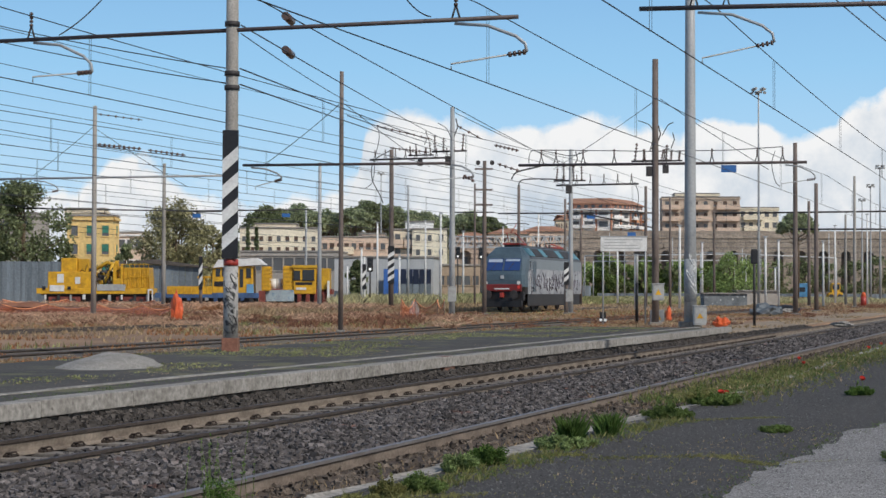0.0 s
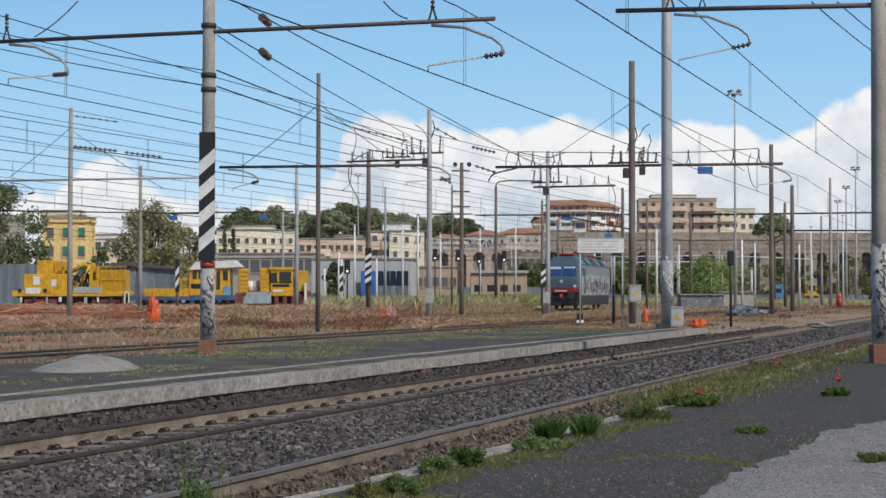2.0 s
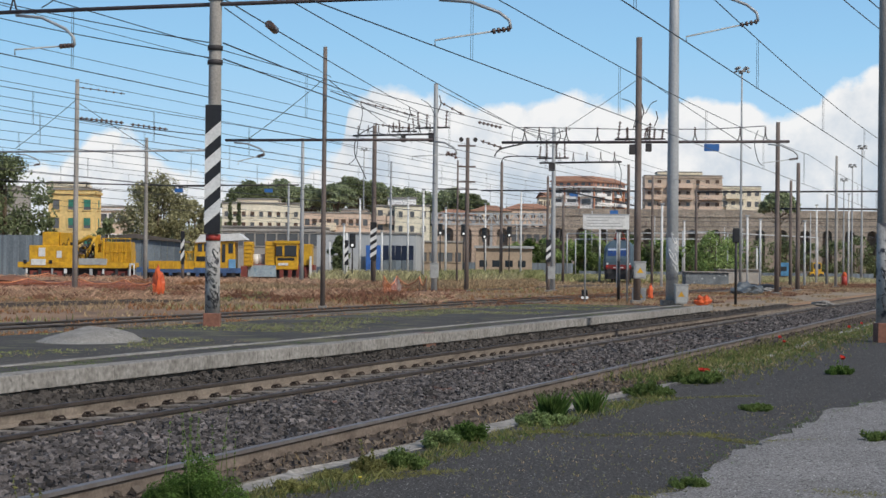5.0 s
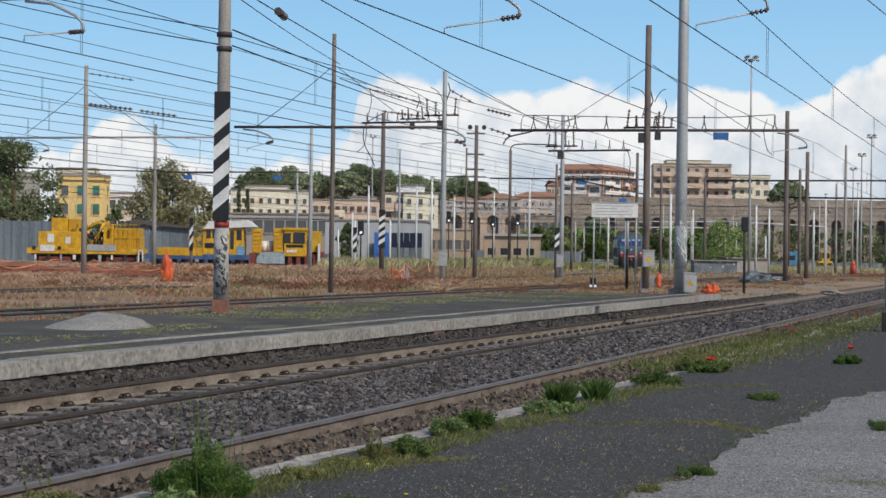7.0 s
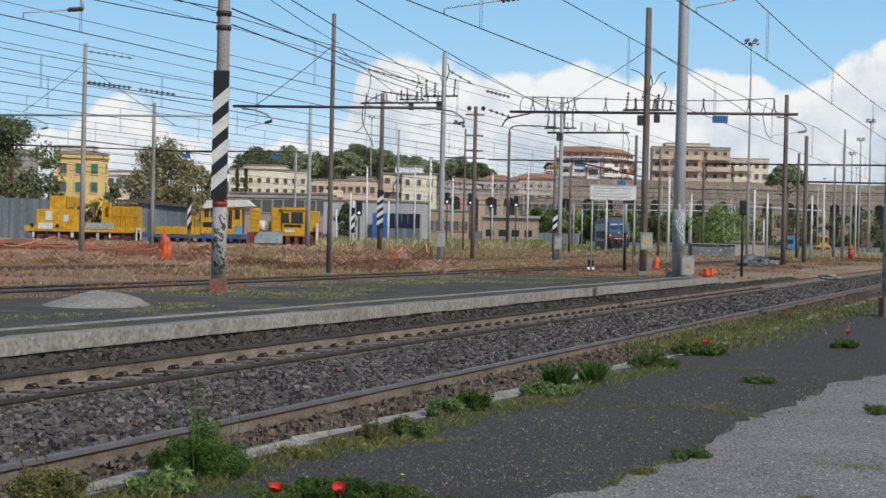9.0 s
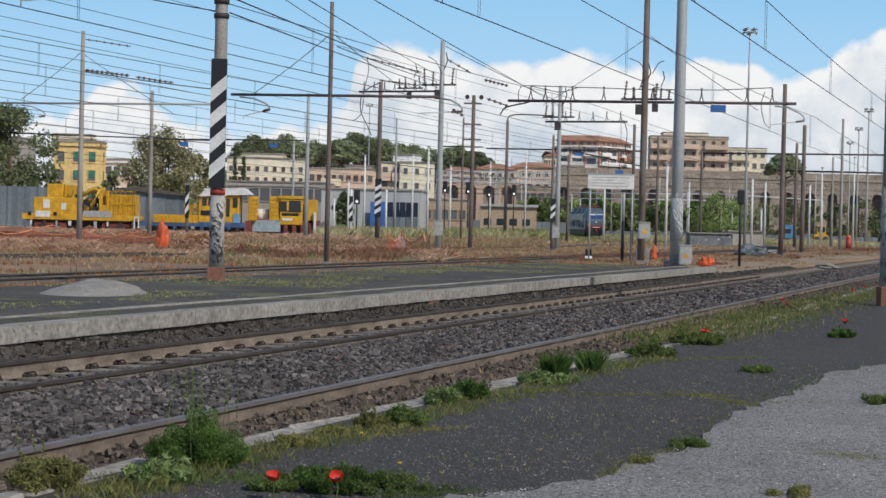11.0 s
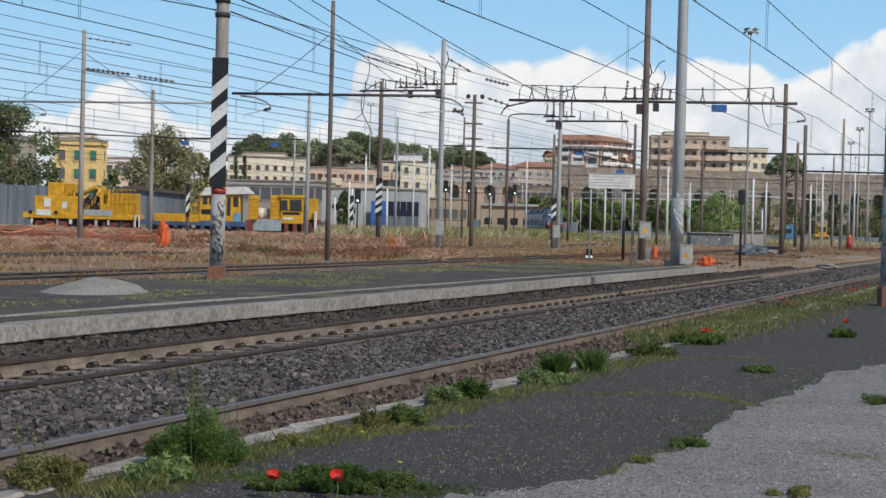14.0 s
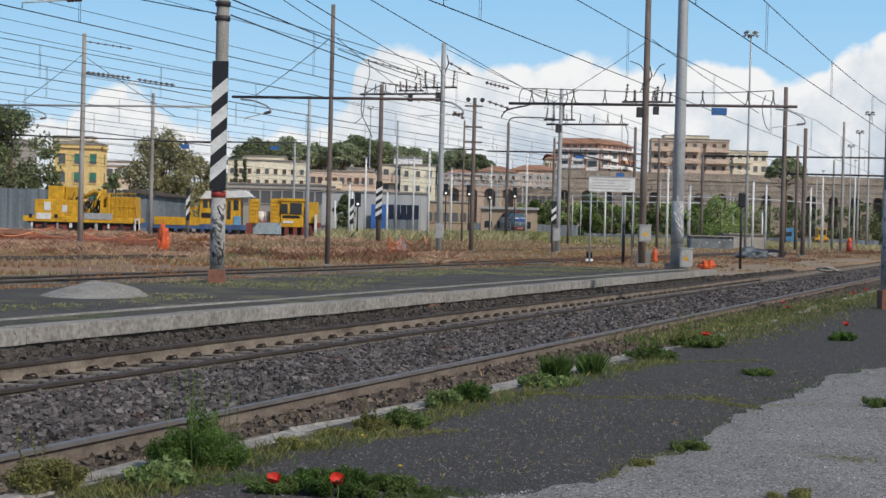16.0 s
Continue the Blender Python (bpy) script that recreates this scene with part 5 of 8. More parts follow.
grass("bank_hay", thinned(BANK, 0.33, -0.15), 9000, 0.50, 0.022, L_HAY, "matted pinkish hay heaped before the works train", 71, 6, 0.9)
grass("bank_russet", thinned(BANK, 0.45, 0.05), 8000, 0.42, 0.022, L_RUSSET, "matted russet weeds before the works train", 72, 6, 0.8)
grass("field_hay", thinned(NEAR_FIELD, 0.4, 0.02), 9000, 0.26, 0.014, L_HAY, "flattened pinkish hay over the disused ground", 73, 6, 1.0)
grass("field_umber", thinned(NEAR_FIELD, 0.55, 0.12), 8000, 0.30, 0.013, L_UMBER, "dark reddish dock and dead stalks in clumps", 74, 6, 0.5)
grass("field_green", thinned(NEAR_FIELD, 0.7, 0.30), 6000, 0.22, 0.013, L_MEADOW, "yellow-green weeds in clumps among the hay", 75, 6, 0.6)
grass("path_straw", patch(57.5, 200, 11.3, 20.5, 0.25, 0.08), 9000, 0.12, 0.02, L_STRAW, "dry grass patches beside the sandy path", 76, 5, 0.8)
grass("path_weeds", patch(57.5, 200, 14.0, 24.0, 0.2, 0.1), 7000, 0.16, 0.022, L_UMBER, "dead brown weeds beside the sandy path", 77, 5, 0.7)


def hill():
    """Low wooded rise behind the houses."""
    bm = bmesh.new()
    bmesh.ops.create_grid(bm, x_segments=60, y_segments=14, size=1.0)
    for v in bm.verts:
        x, y = v.co.x, v.co.y
        k = max(0.0, 1 - x * x) ** 0.5 * max(0.0, 1 - y * y)
        v.co = Vector((x * 90, y * 90, 24.5 * k ** 0.7 + 3 * noise.noise(Vector((x * 6, y * 3, 2))) - 1))
    ob = part("hillside", bm, mat("wooded_slope", (0.27, 0.24, 0.145), 0.95, col2=(0.16, 0.165, 0.085), big=0.12, fine=1.2, amount=0.6, bump=0.5))
    ob.matrix_basis = Matrix.Translation((-10.51, 620, 0))
    tagged(ob, "low green wooded rise behind the houses", "hill", kind="structure")
    rg = np.random.RandomState(77)
    cs = []
    for i in range(420):
        x, y = rg.uniform(-0.95, 0.95), rg.uniform(-0.9, 0.0)
        if noise.noise(Vector((x * 5, y * 3, 8))) < -0.12:
            continue
        k = max(0.0, 1 - x * x) ** 0.5 * max(0.0, 1 - y * y)
        cs.append((x * 90, y * 90, 24.5 * k ** 0.7 + 3 * noise.noise(Vector((x * 6, y * 3, 2)))))
    v, f = leaves(cs, [rg.uniform(1.5, 4.0) for c in cs], 46, 0.75, rg, 0.6)
    sc = tagged(new("hill_scrub", raw("hill_scrub", v, f, L_PINE)), "grey-green scrub over the rise", "scrub", kind="stuff")
    sc.matrix_basis = ob.matrix_basis.copy()


hill()


# ---- buildings ----
GLZ = plain("window_glass", (0.12, 0.125, 0.13), 0.2)


def window_mesh(w, h, fm):
    """Raised frame round an opening."""
    bm = bmesh.new()
    o = [(-w / 2 - 0.12, -0.14), (w / 2 + 0.12, -0.14), (w / 2 + 0.12, h + 0.12), (-w / 2 - 0.12, h + 0.12)]
    i = [(-w / 2, 0), (w / 2, 0), (w / 2, h), (-w / 2, h)]
    O, I = [bm.verts.new((x, -0.10, z)) for x, z in o], [bm.verts.new((x, -0.10, z)) for x, z in i]
    Ob, Ib = [bm.verts.new((x, 0.03, z)) for x, z in o], [bm.verts.new((x, 0.03, z)) for x, z in i]
    for k in range(4):
        n = (k + 1) % 4
        for f in ((O[k], O[n], I[n], I[k]), (O[n], O[k], Ob[k], Ob[n]), (I[k], I[n], Ib[n], Ib[k])):
            bm.faces.new(f)
    return mesh_of("window", bm, fm)


def building(name, x0, x1, y, z1, deep, wallm, label, rows=3, cols=4, win=(1.1, 1.5), yaw=0.0, z0=-1.0, shut=None, roof=None, sill=1.0, step=3.1, top=1.0, cornice=True, trim=None, side_cols=2, balcony=(), bmat=None, hip=0.0, first=None):
    w = x1 - x0
    root = thing(name, label, "building", m=Matrix.Translation((x0, y, 0)) @ pose(0, 0, 0, 0, 0, yaw))
    wall = part("wall", B(0, 0, z0, w, deep, z1), wallm, root)
    rm = roof or mat("flat_roof", (0.33, 0.31, 0.28), 0.9, big=0.3, fine=3)
    if hip:
        bm = bmesh.new()
        v = [bm.verts.new(p) for p in ((-0.5, -0.5, z1), (w + 0.5, -0.5, z1), (w + 0.5, deep + 0.5, z1), (-0.5, deep + 0.5, z1), (deep * 0.4, deep / 2, z1 + hip), (w - deep * 0.4, deep / 2, z1 + hip))]
        for f in ((0, 1, 5, 4), (1, 2, 5), (2, 3, 4, 5), (3, 0, 4), (3, 2, 1, 0)):
            bm.faces.new([v[k] for k in f])
        part("roof", bm, rm, root)
    else:
        bm = B(-0.15, -0.15, z1, w + 0.15, deep + 0.15, z1 + 0.25, bevel=0.05)
        part("roof", bm, rm, root)
    if cornice:
        part("cornice", B(-0.25, -0.25, z1 - 0.55, w + 0.25, 0.0, z1 - 0.2, bevel=0.06), trim or wallm, root)
        part("cornice", B(w, -0.25, z1 - 0.55, w + 0.25, deep, z1 - 0.2, bevel=0.06), trim or wallm, root)
    wm = window_mesh(win[0], win[1], trim or wallm)
    pane = mesh_of("pane", B(-win[0] / 2, -0.015, 0, win[0] / 2, 0.005, win[1]), GLZ)
    blind = mesh_of("shutter", B(-win[0] / 2, -0.06, win[1] * 0.3, win[0] / 2, -0.03, win[1]), shut) if shut else None
    count = [0]

    def put(m):
        o = part("window", wm, None, root, m=m)
        part("pane", pane, None, o)
        count[0] += 1
        if blind and count[0] % 4 != 1:
            part("shutter", blind, None, o)

    for r in range(rows):
        zz = z1 - top - win[1] - r * step
        if zz < z0 + 0.3:
            continue
        for c in range(cols):
            xx = w * (c + 0.5) / cols
            put(Matrix.Translation((xx, -0.02, zz)))
        for c in range(side_cols):
            yy = deep * (c + 0.5) / side_cols
            put(Matrix.Translation((w + 0.02, yy, zz)) @ pose(0, 0, 0, 0, 0, 90))
        for a, b in balcony:
            bl = part("balcony", B(w * a, -1.3, zz - 0.85, w * b, 0.0, zz - 0.65, bevel=0.03), bmat or M_WHITE, root)
            part("parapet", B(w * a, -1.3, zz - 0.65, w * b, -1.2, zz + 0.42), bmat or M_WHITE, bl)
            part("parapet_end", B(w * a, -1.2, zz - 0.65, w * a + 0.1, 0.0, zz + 0.3), bmat or M_WHITE, bl)
            part("parapet_end", B(w * b - 0.1, -1.2, zz - 0.65, w * b, 0.0, zz + 0.3), bmat or M_WHITE, bl)
    return root


def wallpaint(name, c, k=0.78):
    return mat(name, c, 0.9, col2=tuple(v * k for v in c), big=0.18, fine=3, amount=0.25, bump=0.1, streak=(1, 1, 0.3))


W_YEL = wallpaint("ochre_render", (0.82, 0.60, 0.25))
W_BEI = wallpaint("beige_render", (0.84, 0.73, 0.55))
W_CRM = wallpaint("cream_render", (0.86, 0.79, 0.62))
W_GRY = wallpaint("grey_render", (0.40, 0.37, 0.33))
W_BRN = wallpaint("brown_brick_render", (0.60, 0.48, 0.37))
W_PNK = wallpaint("pink_render", (0.74, 0.57, 0.44))
W_ORA = wallpaint("orange_render", (0.74, 0.38, 0.20))
W_WHT = wallpaint("white_render", (0.88, 0.87, 0.85), 0.9)
W_OLD = mat("old_masonry", (0.40, 0.335, 0.27), 0.95, col2=(0.24, 0.20, 0.16), big=0.25, fine=2.2, amount=0.5, bump=0.5)
R_TILE = mat("terracotta_tiles", (0.40, 0.21, 0.135), 0.9, col2=(0.30, 0.17, 0.11), big=0.3, fine=5, amount=0.4)
SHUT_G = mat("green_shutter", (0.05, 0.24, 0.17), 0.6, bump=0)
SHUT_B = mat("brown_shutter", (0.12, 0.07, 0.045), 0.6, bump=0)

building("yellow_house", -54.96, -48.39, 230, 11.77, 4, W_YEL, "ochre yellow house with green shutters behind the trees", 4, 3, (0.95, 1.45), 0, shut=SHUT_G, step=2.6, top=1.3, trim=W_YEL, side_cols=1)
building("roof_pavilion", -55.52, -50.17, 232, 12.84, 3, W_BEI, "small rooftop storey on the yellow house", 1, 0, z0=11.84, side_cols=0)
building("pink_house", -52.06, -47.17, 245, 9.96, 8, W_PNK, "low pinkish house with a white roof edge", 2, 4, (0.9, 1.2), 0, trim=W_WHT, side_cols=0)
building("grey_house", -72.13, -62.15, 240, 12.62, 9, W_GRY, "greyish house mostly hidden by trees", 3, 6, (1.0, 1.5), 0, side_cols=0)
building("beige_house", -35.24, -22.57, 265, 11.42, 6, W_CRM, "long cream house with two rows of small windows", 3, 9, (0.62, 0.85), 0, step=1.75, top=1.25, side_cols=0, cornice=False, shut=SHUT_B)
building("beige_house_attic", -32.97, -26.33, 267, 12.17, 4, W_BEI, "low attic storey on the cream house", 1, 0, z0=11.62, side_cols=0)
building("flat_roofed_office", -29.85, -16.24, 225, 6.66, 8, W_GRY, "grey-brown flat-roofed railway office with wide windows", 1, 9, (1.3, 1.7), -5, top=0.8, side_cols=0)
building("beige_block", -23.68, -12.31, 285, 10.65, 9, W_PNK, "low pinkish beige block between the pines and the yard", 2, 9, (0.8, 1.1), 0, shut=SHUT_B, side_cols=0, step=2.3, cornice=False, balcony=((0.2, 0.5),), bmat=W_BEI)
building("beige_block_upper", -17.39, -12.83, 288, 11.32, 7, W_PNK, "upper part of the beige block", 1, 4, (0.7, 0.6), 0, z0=10.64, top=0.25, side_cols=0, cornice=False)
building("apartment_house", -10.02, -6.49, 251.2, 10.72, 8, W_BEI, "beige apartment house with recessed balconies", 4, 2, (0.8, 1.3), 0, step=2.2, top=0.6, balcony=((0.05, 0.5), (0.55, 0.95)), bmat=W_PNK, side_cols=0, cornice=False)
# Sunlit right face of the same house; its brightness is painted as cream.
building("apartment_sunlit_side", -6.84, -1.59, 249.5, 10.72, 8, W_CRM, "right side of the apartment house, its sunlight painted as cream, few small windows", 4, 3, (0.6, 0.9), 0, step=2.2, top=0.8, side_cols=0, cornice=False)
building("white_penthouse", -8.06, -3.74, 254, 12.03, 4, W_WHT, "white rooftop storey on the apartment house", 1, 5, (0.5, 0.6), 0, z0=10.92, top=0.35, side_cols=0, cornice=False)
for xa, xb, yy, za, mm, lb in ((-1.26, 8.39, 400, 14.33, W_PNK, "low house with terracotta roof"), (7.82, 17.62, 406, 15.53, W_BEI, "low beige house with terracotta roof"), (16.46, 28.52, 412, 16.33, W_PNK, "pinkish house with terracotta roof and small windows"), (25.82, 29.79, 426, 19.92, W_BEI, "beige house on the rise")):
    building("tiled_house", xa, xb, yy, za, 9, mm, lb, 2, 6, (1.0, 1.3), 0, roof=R_TILE, hip=1.5, shut=SHUT_B, side_cols=0, cornice=False)
def balcony_block():
    """Apartment block bent round a corner: white balcony bands, brick piers, setback red roof storeys."""
    root = thing("balcony_block", "large apartment block with white balcony bands and red setback roof storeys", "building")
    plan = [(29.74, 443.0), (41.25, 440.0), (47.0, 446.0), (52.45, 456.0)]
    base, eave, top = 10.93, 23.41, 26.29
    brick = wallpaint("red_brick_render", (0.52, 0.26, 0.17))
    walls = (W_WHT, W_WHT, W_ORA)
    n = 5
    st = (eave - base) / n
    for (ax, ay), (bx_, by), wm in zip(plan, plan[1:], walls):
        L = math.hypot(bx_ - ax, by - ay)
        m = Matrix.Translation((ax, ay, 0)) @ pose(0, 0, 0, 0, 0, math.degrees(math.atan2(by - ay, bx_ - ax)))
        part("wall", B(0, 0, base - 8, L, 8, eave), wm, root, m=m)
        bays = max(2, int(L / 3.0))
        w = L / bays
        pane = mesh_of("window", B(-w * 0.31, -0.06, 0, w * 0.31, 0.02, st * 0.60), GLZ)
        pier = mesh_of("pier", B(-0.28, -0.35, base, 0.28, 0.0, eave - 0.3), brick)
        para = mesh_of("balcony", box(B(-w * 0.5, -1.25, -0.12, w * 0.5, 0, 0.08), -w * 0.5, -1.25, 0.08, w * 0.5, -1.13, st * 0.33), W_WHT)
        for i in range(bays):
            for k in range(n):
                part("window", pane, None, root, m=m @ pose(w * (i + 0.5), 0, base + k * st + 0.25))
                if (i + (k > 3)) % 4 != 2:
                    part("balcony", para, None, root, m=m @ pose(w * (i + 0.5), 0, base + k * st))
            part("pier", pier, None, root, m=m @ pose(w * i, 0, 0))
        part("eave_band", B(-0.3, -1.3, eave - 0.25, L + 0.3, 0.4, eave + 0.15, bevel=0.05), W_WHT, root, m=m)
        h = top - eave
        part("setback_storey", B(0.2, 0.9, eave, L - 0.1, 7.5, eave + h * 0.55), brick, root, m=m)
        for i in range(bays * 2):
            part("attic_window", B(w * (i + 0.25) / 2, 0.82, eave + 0.45, w * (i + 0.75) / 2, 0.92, eave + h * 0.42), GLZ, root, m=m)
        part("attic_band", B(-0.1, 0.3, eave + h * 0.50, L + 0.1, 1.0, eave + h * 0.60), R_TILE, root, m=m)
        bm = bmesh.new()
        v = [bm.verts.new(p) for p in ((0, 0.6, eave + h * 0.6), (L, 0.6, eave + h * 0.6), (L - 0.5, 4.0, top + 0.3), (0.8, 4.0, top + 0.3), (0, 7.5, eave + h * 0.6), (L, 7.5, eave + h * 0.6))]
        for f in ((0, 1, 2, 3), (3, 2, 5, 4), (0, 3, 4), (1, 5, 2)):
            bm.faces.new([v[q] for q in f])
        part("roof", bm, R_TILE, root, m=m)


balcony_block()


building("brown_block", 53.76, 73.87, 430, 25.98, 12, W_BRN, "long brown brick apartment block with pale balcony bands", 5, 8, (1.0, 1.4), -4, step=3.0, balcony=((0.0, 0.22), (0.3, 0.62), (0.7, 1.0)), bmat=W_PNK, side_cols=2, shut=SHUT_B)
building("brown_block_attic", 57.71, 69.33, 434, 27.19, 6, W_BEI, "low attic storey on the brown block", 1, 0, z0=26.00, side_cols=0)
building("cream_block", 77.31, 88.30, 450, 24.36, 10, W_CRM, "cream apartment block with recessed top floors", 4, 5, (1.2, 1.5), 3, step=3.0, balcony=((0.1, 0.6),), bmat=W_CRM, side_cols=0)


def aqueduct():
    """Old masonry aqueduct: piers and arches under a solid top band."""
    root = thing("aqueduct", "old brown masonry aqueduct with a row of arches", "aqueduct", kind="structure")
    y, x0, x1 = 380.0, 25.00, 108.63
    zt = 15.42
    pitch, wo = 5.2, 2.3
    bm = bmesh.new()
    n = int((x1 - x0) / pitch)
    zs = zt - 5.7
    for i in range(n):
        a = x0 + i * pitch
        prof = [(a, -1), (a + (pitch - wo) / 2, -1), (a + (pitch - wo) / 2, zs)]
        for k in range(1, 10):
            t = math.pi * k / 10
            prof.append((a + pitch / 2 - wo / 2 * math.cos(t), zs + wo / 2 * math.sin(t)))
        prof += [(a + (pitch + wo) / 2, zs), (a + (pitch + wo) / 2, -1), (a + pitch, -1), (a + pitch, zt - 1.6), (a, zt - 1.6)]
        q = bmesh.new()
        prism(q, prof, 0, 2.6)
        part("arch", q, W_OLD, root, m=Matrix.Translation((0, y, 0)))
    part("top_band", B(x0, y + 0.1, zt - 1.6, x1, y + 2.5, zt), W_OLD, root)
    part("string_course", B(x0, y - 0.2, zt - 1.75, x1, y + 0.1, zt - 1.5), W_OLD, root)
    # Backing added behind the arches; its colour sets how dark the openings look.
    part("infill_wall", B(x0, y + 2.0, -1, x1, y + 2.4, zt - 2.0), mat("dark_arch_backing", (0.24, 0.20, 0.16), 0.95, big=0.3, fine=3), root)


aqueduct()
def arched_wall():
    """Brick wall of blind arches left of the long aqueduct."""
    root = thing("arched_wall", "pale brown brick wall with a row of blind arches", "wall", kind="structure")
    brick = mat("rosy_old_brick", (0.56, 0.43, 0.33), 0.95, col2=(0.40, 0.30, 0.225), big=0.3, fine=2.5, amount=0.5, bump=0.4)
    x0, x1, y, zt, apex = -0.19, 16.01, 365.0, 12.04, 10.4
    pitch, wo = (x1 - x0) / 4, 2.5
    for i in range(4):
        a = x0 + i * pitch
        zs = apex - wo / 2
        prof = [(a, -1), (a + (pitch - wo) / 2, -1), (a + (pitch - wo) / 2, zs)]
        prof += [(a + pitch / 2 - wo / 2 * math.cos(math.pi * k / 10), zs + wo / 2 * math.sin(math.pi * k / 10)) for k in range(1, 10)]
        prof += [(a + (pitch + wo) / 2, zs), (a + (pitch + wo) / 2, -1), (a + pitch, -1), (a + pitch, zt), (a, zt)]
        part("arch", prism(bmesh.new(), prof, 0, 1.6), brick, root, m=Matrix.Translation((0, y, 0)))
        part("niche_window", B(a + pitch / 2 - 0.45, y + 1.5, apex - 3.2, a + pitch / 2 + 0.45, y + 1.62, apex - 1.4), GLZ, root)
    part("back_wall", B(x0, y + 1.6, -1, x1, y + 2.2, zt), W_OLD, root)
    part("string_course", B(x0, y - 0.25, zt - 0.1, x1, y + 2.2, zt + 0.25), W_OLD, root)


arched_wall()
building("ruined_wall", 16.01, 24.63, 372, 10.5, 3, W_OLD, "low ruined masonry wall overgrown with green", 1, 5, (1.2, 1.6), 0, top=1.4, side_cols=0, cornice=False)
building("tan_workshop", -2.64, 3.01, 216, 4.73, 5, wallpaint("tan_render", (0.46, 0.355, 0.255)), "low tan workshop with dark openings behind the meadow", 1, 5, (0.8, 1.2), 0, top=1.3, side_cols=0, cornice=False)


def truss():
    """Lattice gantry over the far tracks."""
    root = thing("signal_gantry", "grey steel lattice gantry across the far tracks", "gantry")
    y, x0, x1, z0, z1 = 345.0, -1.68, 23.41, 10.57, 12.83
    for z in (z0, z1):
        part("chord", B(x0, y - 0.1, z - 0.16, x1, y + 0.1, z + 0.16), M_SHED, root)
    n = 20
    for i in range(n):
        a, b = x0 + (x1 - x0) * i / n, x0 + (x1 - x0) * (i + 1) / n
        za, zb = (z0, z1) if i % 2 else (z1, z0)
        part("diagonal", T([(a, y, za), (b, y, zb)], 0.15, 5), M_SHED, root)
        part("upright", T([(a, y, z0), (a, y, z1)], 0.13, 5), M_SHED, root)
    for x in (x0 + 0.3, x1 - 0.3, (x0 + x1) / 2):
        part("leg", B(x - 0.25, y - 0.2, 0, x + 0.25, y + 0.2, z0, bevel=0.03), M_GALV, root)


truss()


def shed():
    building("white_shed", -15.36, -2.91, 205, 5.53, 10, M_SHED, "pale sheet-metal workshop shed with blue doors", 0, 0, (1, 1), -4, side_cols=0, cornice=False)
    root = thing("shed_doors", "blue doors and dark glazed bays along the workshop", "doors")
    zb, zt = 2.31, 4.13
    for i in range(3):
        a, w = -9.12, (-7.22 - -9.12) / 3
        part("blue_door", B(a + i * w, 203.2, 0.1, a + (i + 1) * w - 0.05, 203.4, zt, bevel=0.01), mat("bright_blue_sheet", (0.05, 0.16, 0.50), 0.5, big=1, fine=10, amount=0.2), root)
    for i in range(5):
        a, w = -7.01, (-3.16 - -7.01) / 5
        bay = part("glazed_bay", B(a + i * w, 203.2, zb, a + (i + 1) * w - 0.06, 203.4, zt, bevel=0.01), mat("night_blue_bay", (0.018, 0.026, 0.06), 0.3, bump=0), root)
        part("bay_sill", B(a + i * w, 203.15, 0.1, a + (i + 1) * w - 0.06, 203.4, zb - 0.03, bevel=0.01), M_FENCE, bay)
    for i in range(3):
        part("roller_shutter", B(-14.73 + i * 1.7, 203.6, 0.1, -14.73 + i * 1.7 + 1.4, 203.7, 2.9, bevel=0.01), M_SHED, root)


shed()


def panel_fence(name, x0, x1, y, h, material, label, step=1.0, group=""):
    root = thing(name, label, "fence", group)
    n = int((x1 - x0) / step)
    bm = bmesh.new()
    for k in range(5):
        a = k * step / 5
        box(bm, a, -0.03 if k % 2 else 0.0, 0, a + step / 5, 0.02 if k % 2 else 0.05, h)
    me = mesh_of("fence_panel", bm, material)
    for i in range(n):
        part("fence_panel", me, None, root, m=Matrix.Translation((x0 + i * step, y, 0)))
        if i % 3 == 0:
            part("fence_post", B(x0 + i * step - 0.05, y + 0.05, 0, x0 + i * step + 0.05, y + 0.16, h + 0.05), M_GALV, root)


panel_fence("sheet_metal_fence", -45.80, -37.16, 156, 4.16, M_FENCE, "blue-grey corrugated metal fence behind the works train", 1.2)
panel_fence("concrete_fence", 4.59, 28.41, 326, 2.5, M_FENCE, "low weathered grey panel fence across the yard", 2.0)
panel_fence("far_fence", 28.58, 89.26, 334, 1.0, M_FENCE, "grey fence at the far side of the yard", 2.4)


def barn():
    root = thing("grey_shed", "low grey corrugated shed with a sagging dark roof", "shed")
    x0, x1, y = -31.34, -24.95, 158.0
    n = 10
    for i in range(n):
        a = x0 + (x1 - x0) * i / n
        part("wall_panel", B(a, y, 0, a + (x1 - x0) / n - 0.03, y + 0.08, 3.85 - 0.1 * (i > 6)), M_FENCE, root)
    bm = bmesh.new()
    prism(bm, [(x0 - 0.3, 4.17), (x1 + 0.3, 3.64), (x1 + 0.3, 3.80), (x0 + 2.0, 4.44)], y - 0.4, y + 4)
    part("roof", bm, mat("rusty_roof_sheet", (0.13, 0.11, 0.095), 0.85, big=0.8, fine=8), root)


barn()


# ---- works train ----
def pb(root, name, rect, y0, y1, m, bevel=0.03, label=""):
    x0, z0, x1, z1 = rect
    return part(name, B(min(x0, x1), y0, min(z0, z1), max(x0, x1), y1, max(z0, z1), bevel=bevel), m, root, label)


def wheels(root, xs, y, z, r=0.42):
    for x in xs:
        for dy in (0.3, 1.75):
            part("wheel", T([(x, y + dy - 0.07, z + r), (x, y + dy + 0.07, z + r)], r, 16), M_DARK, root)


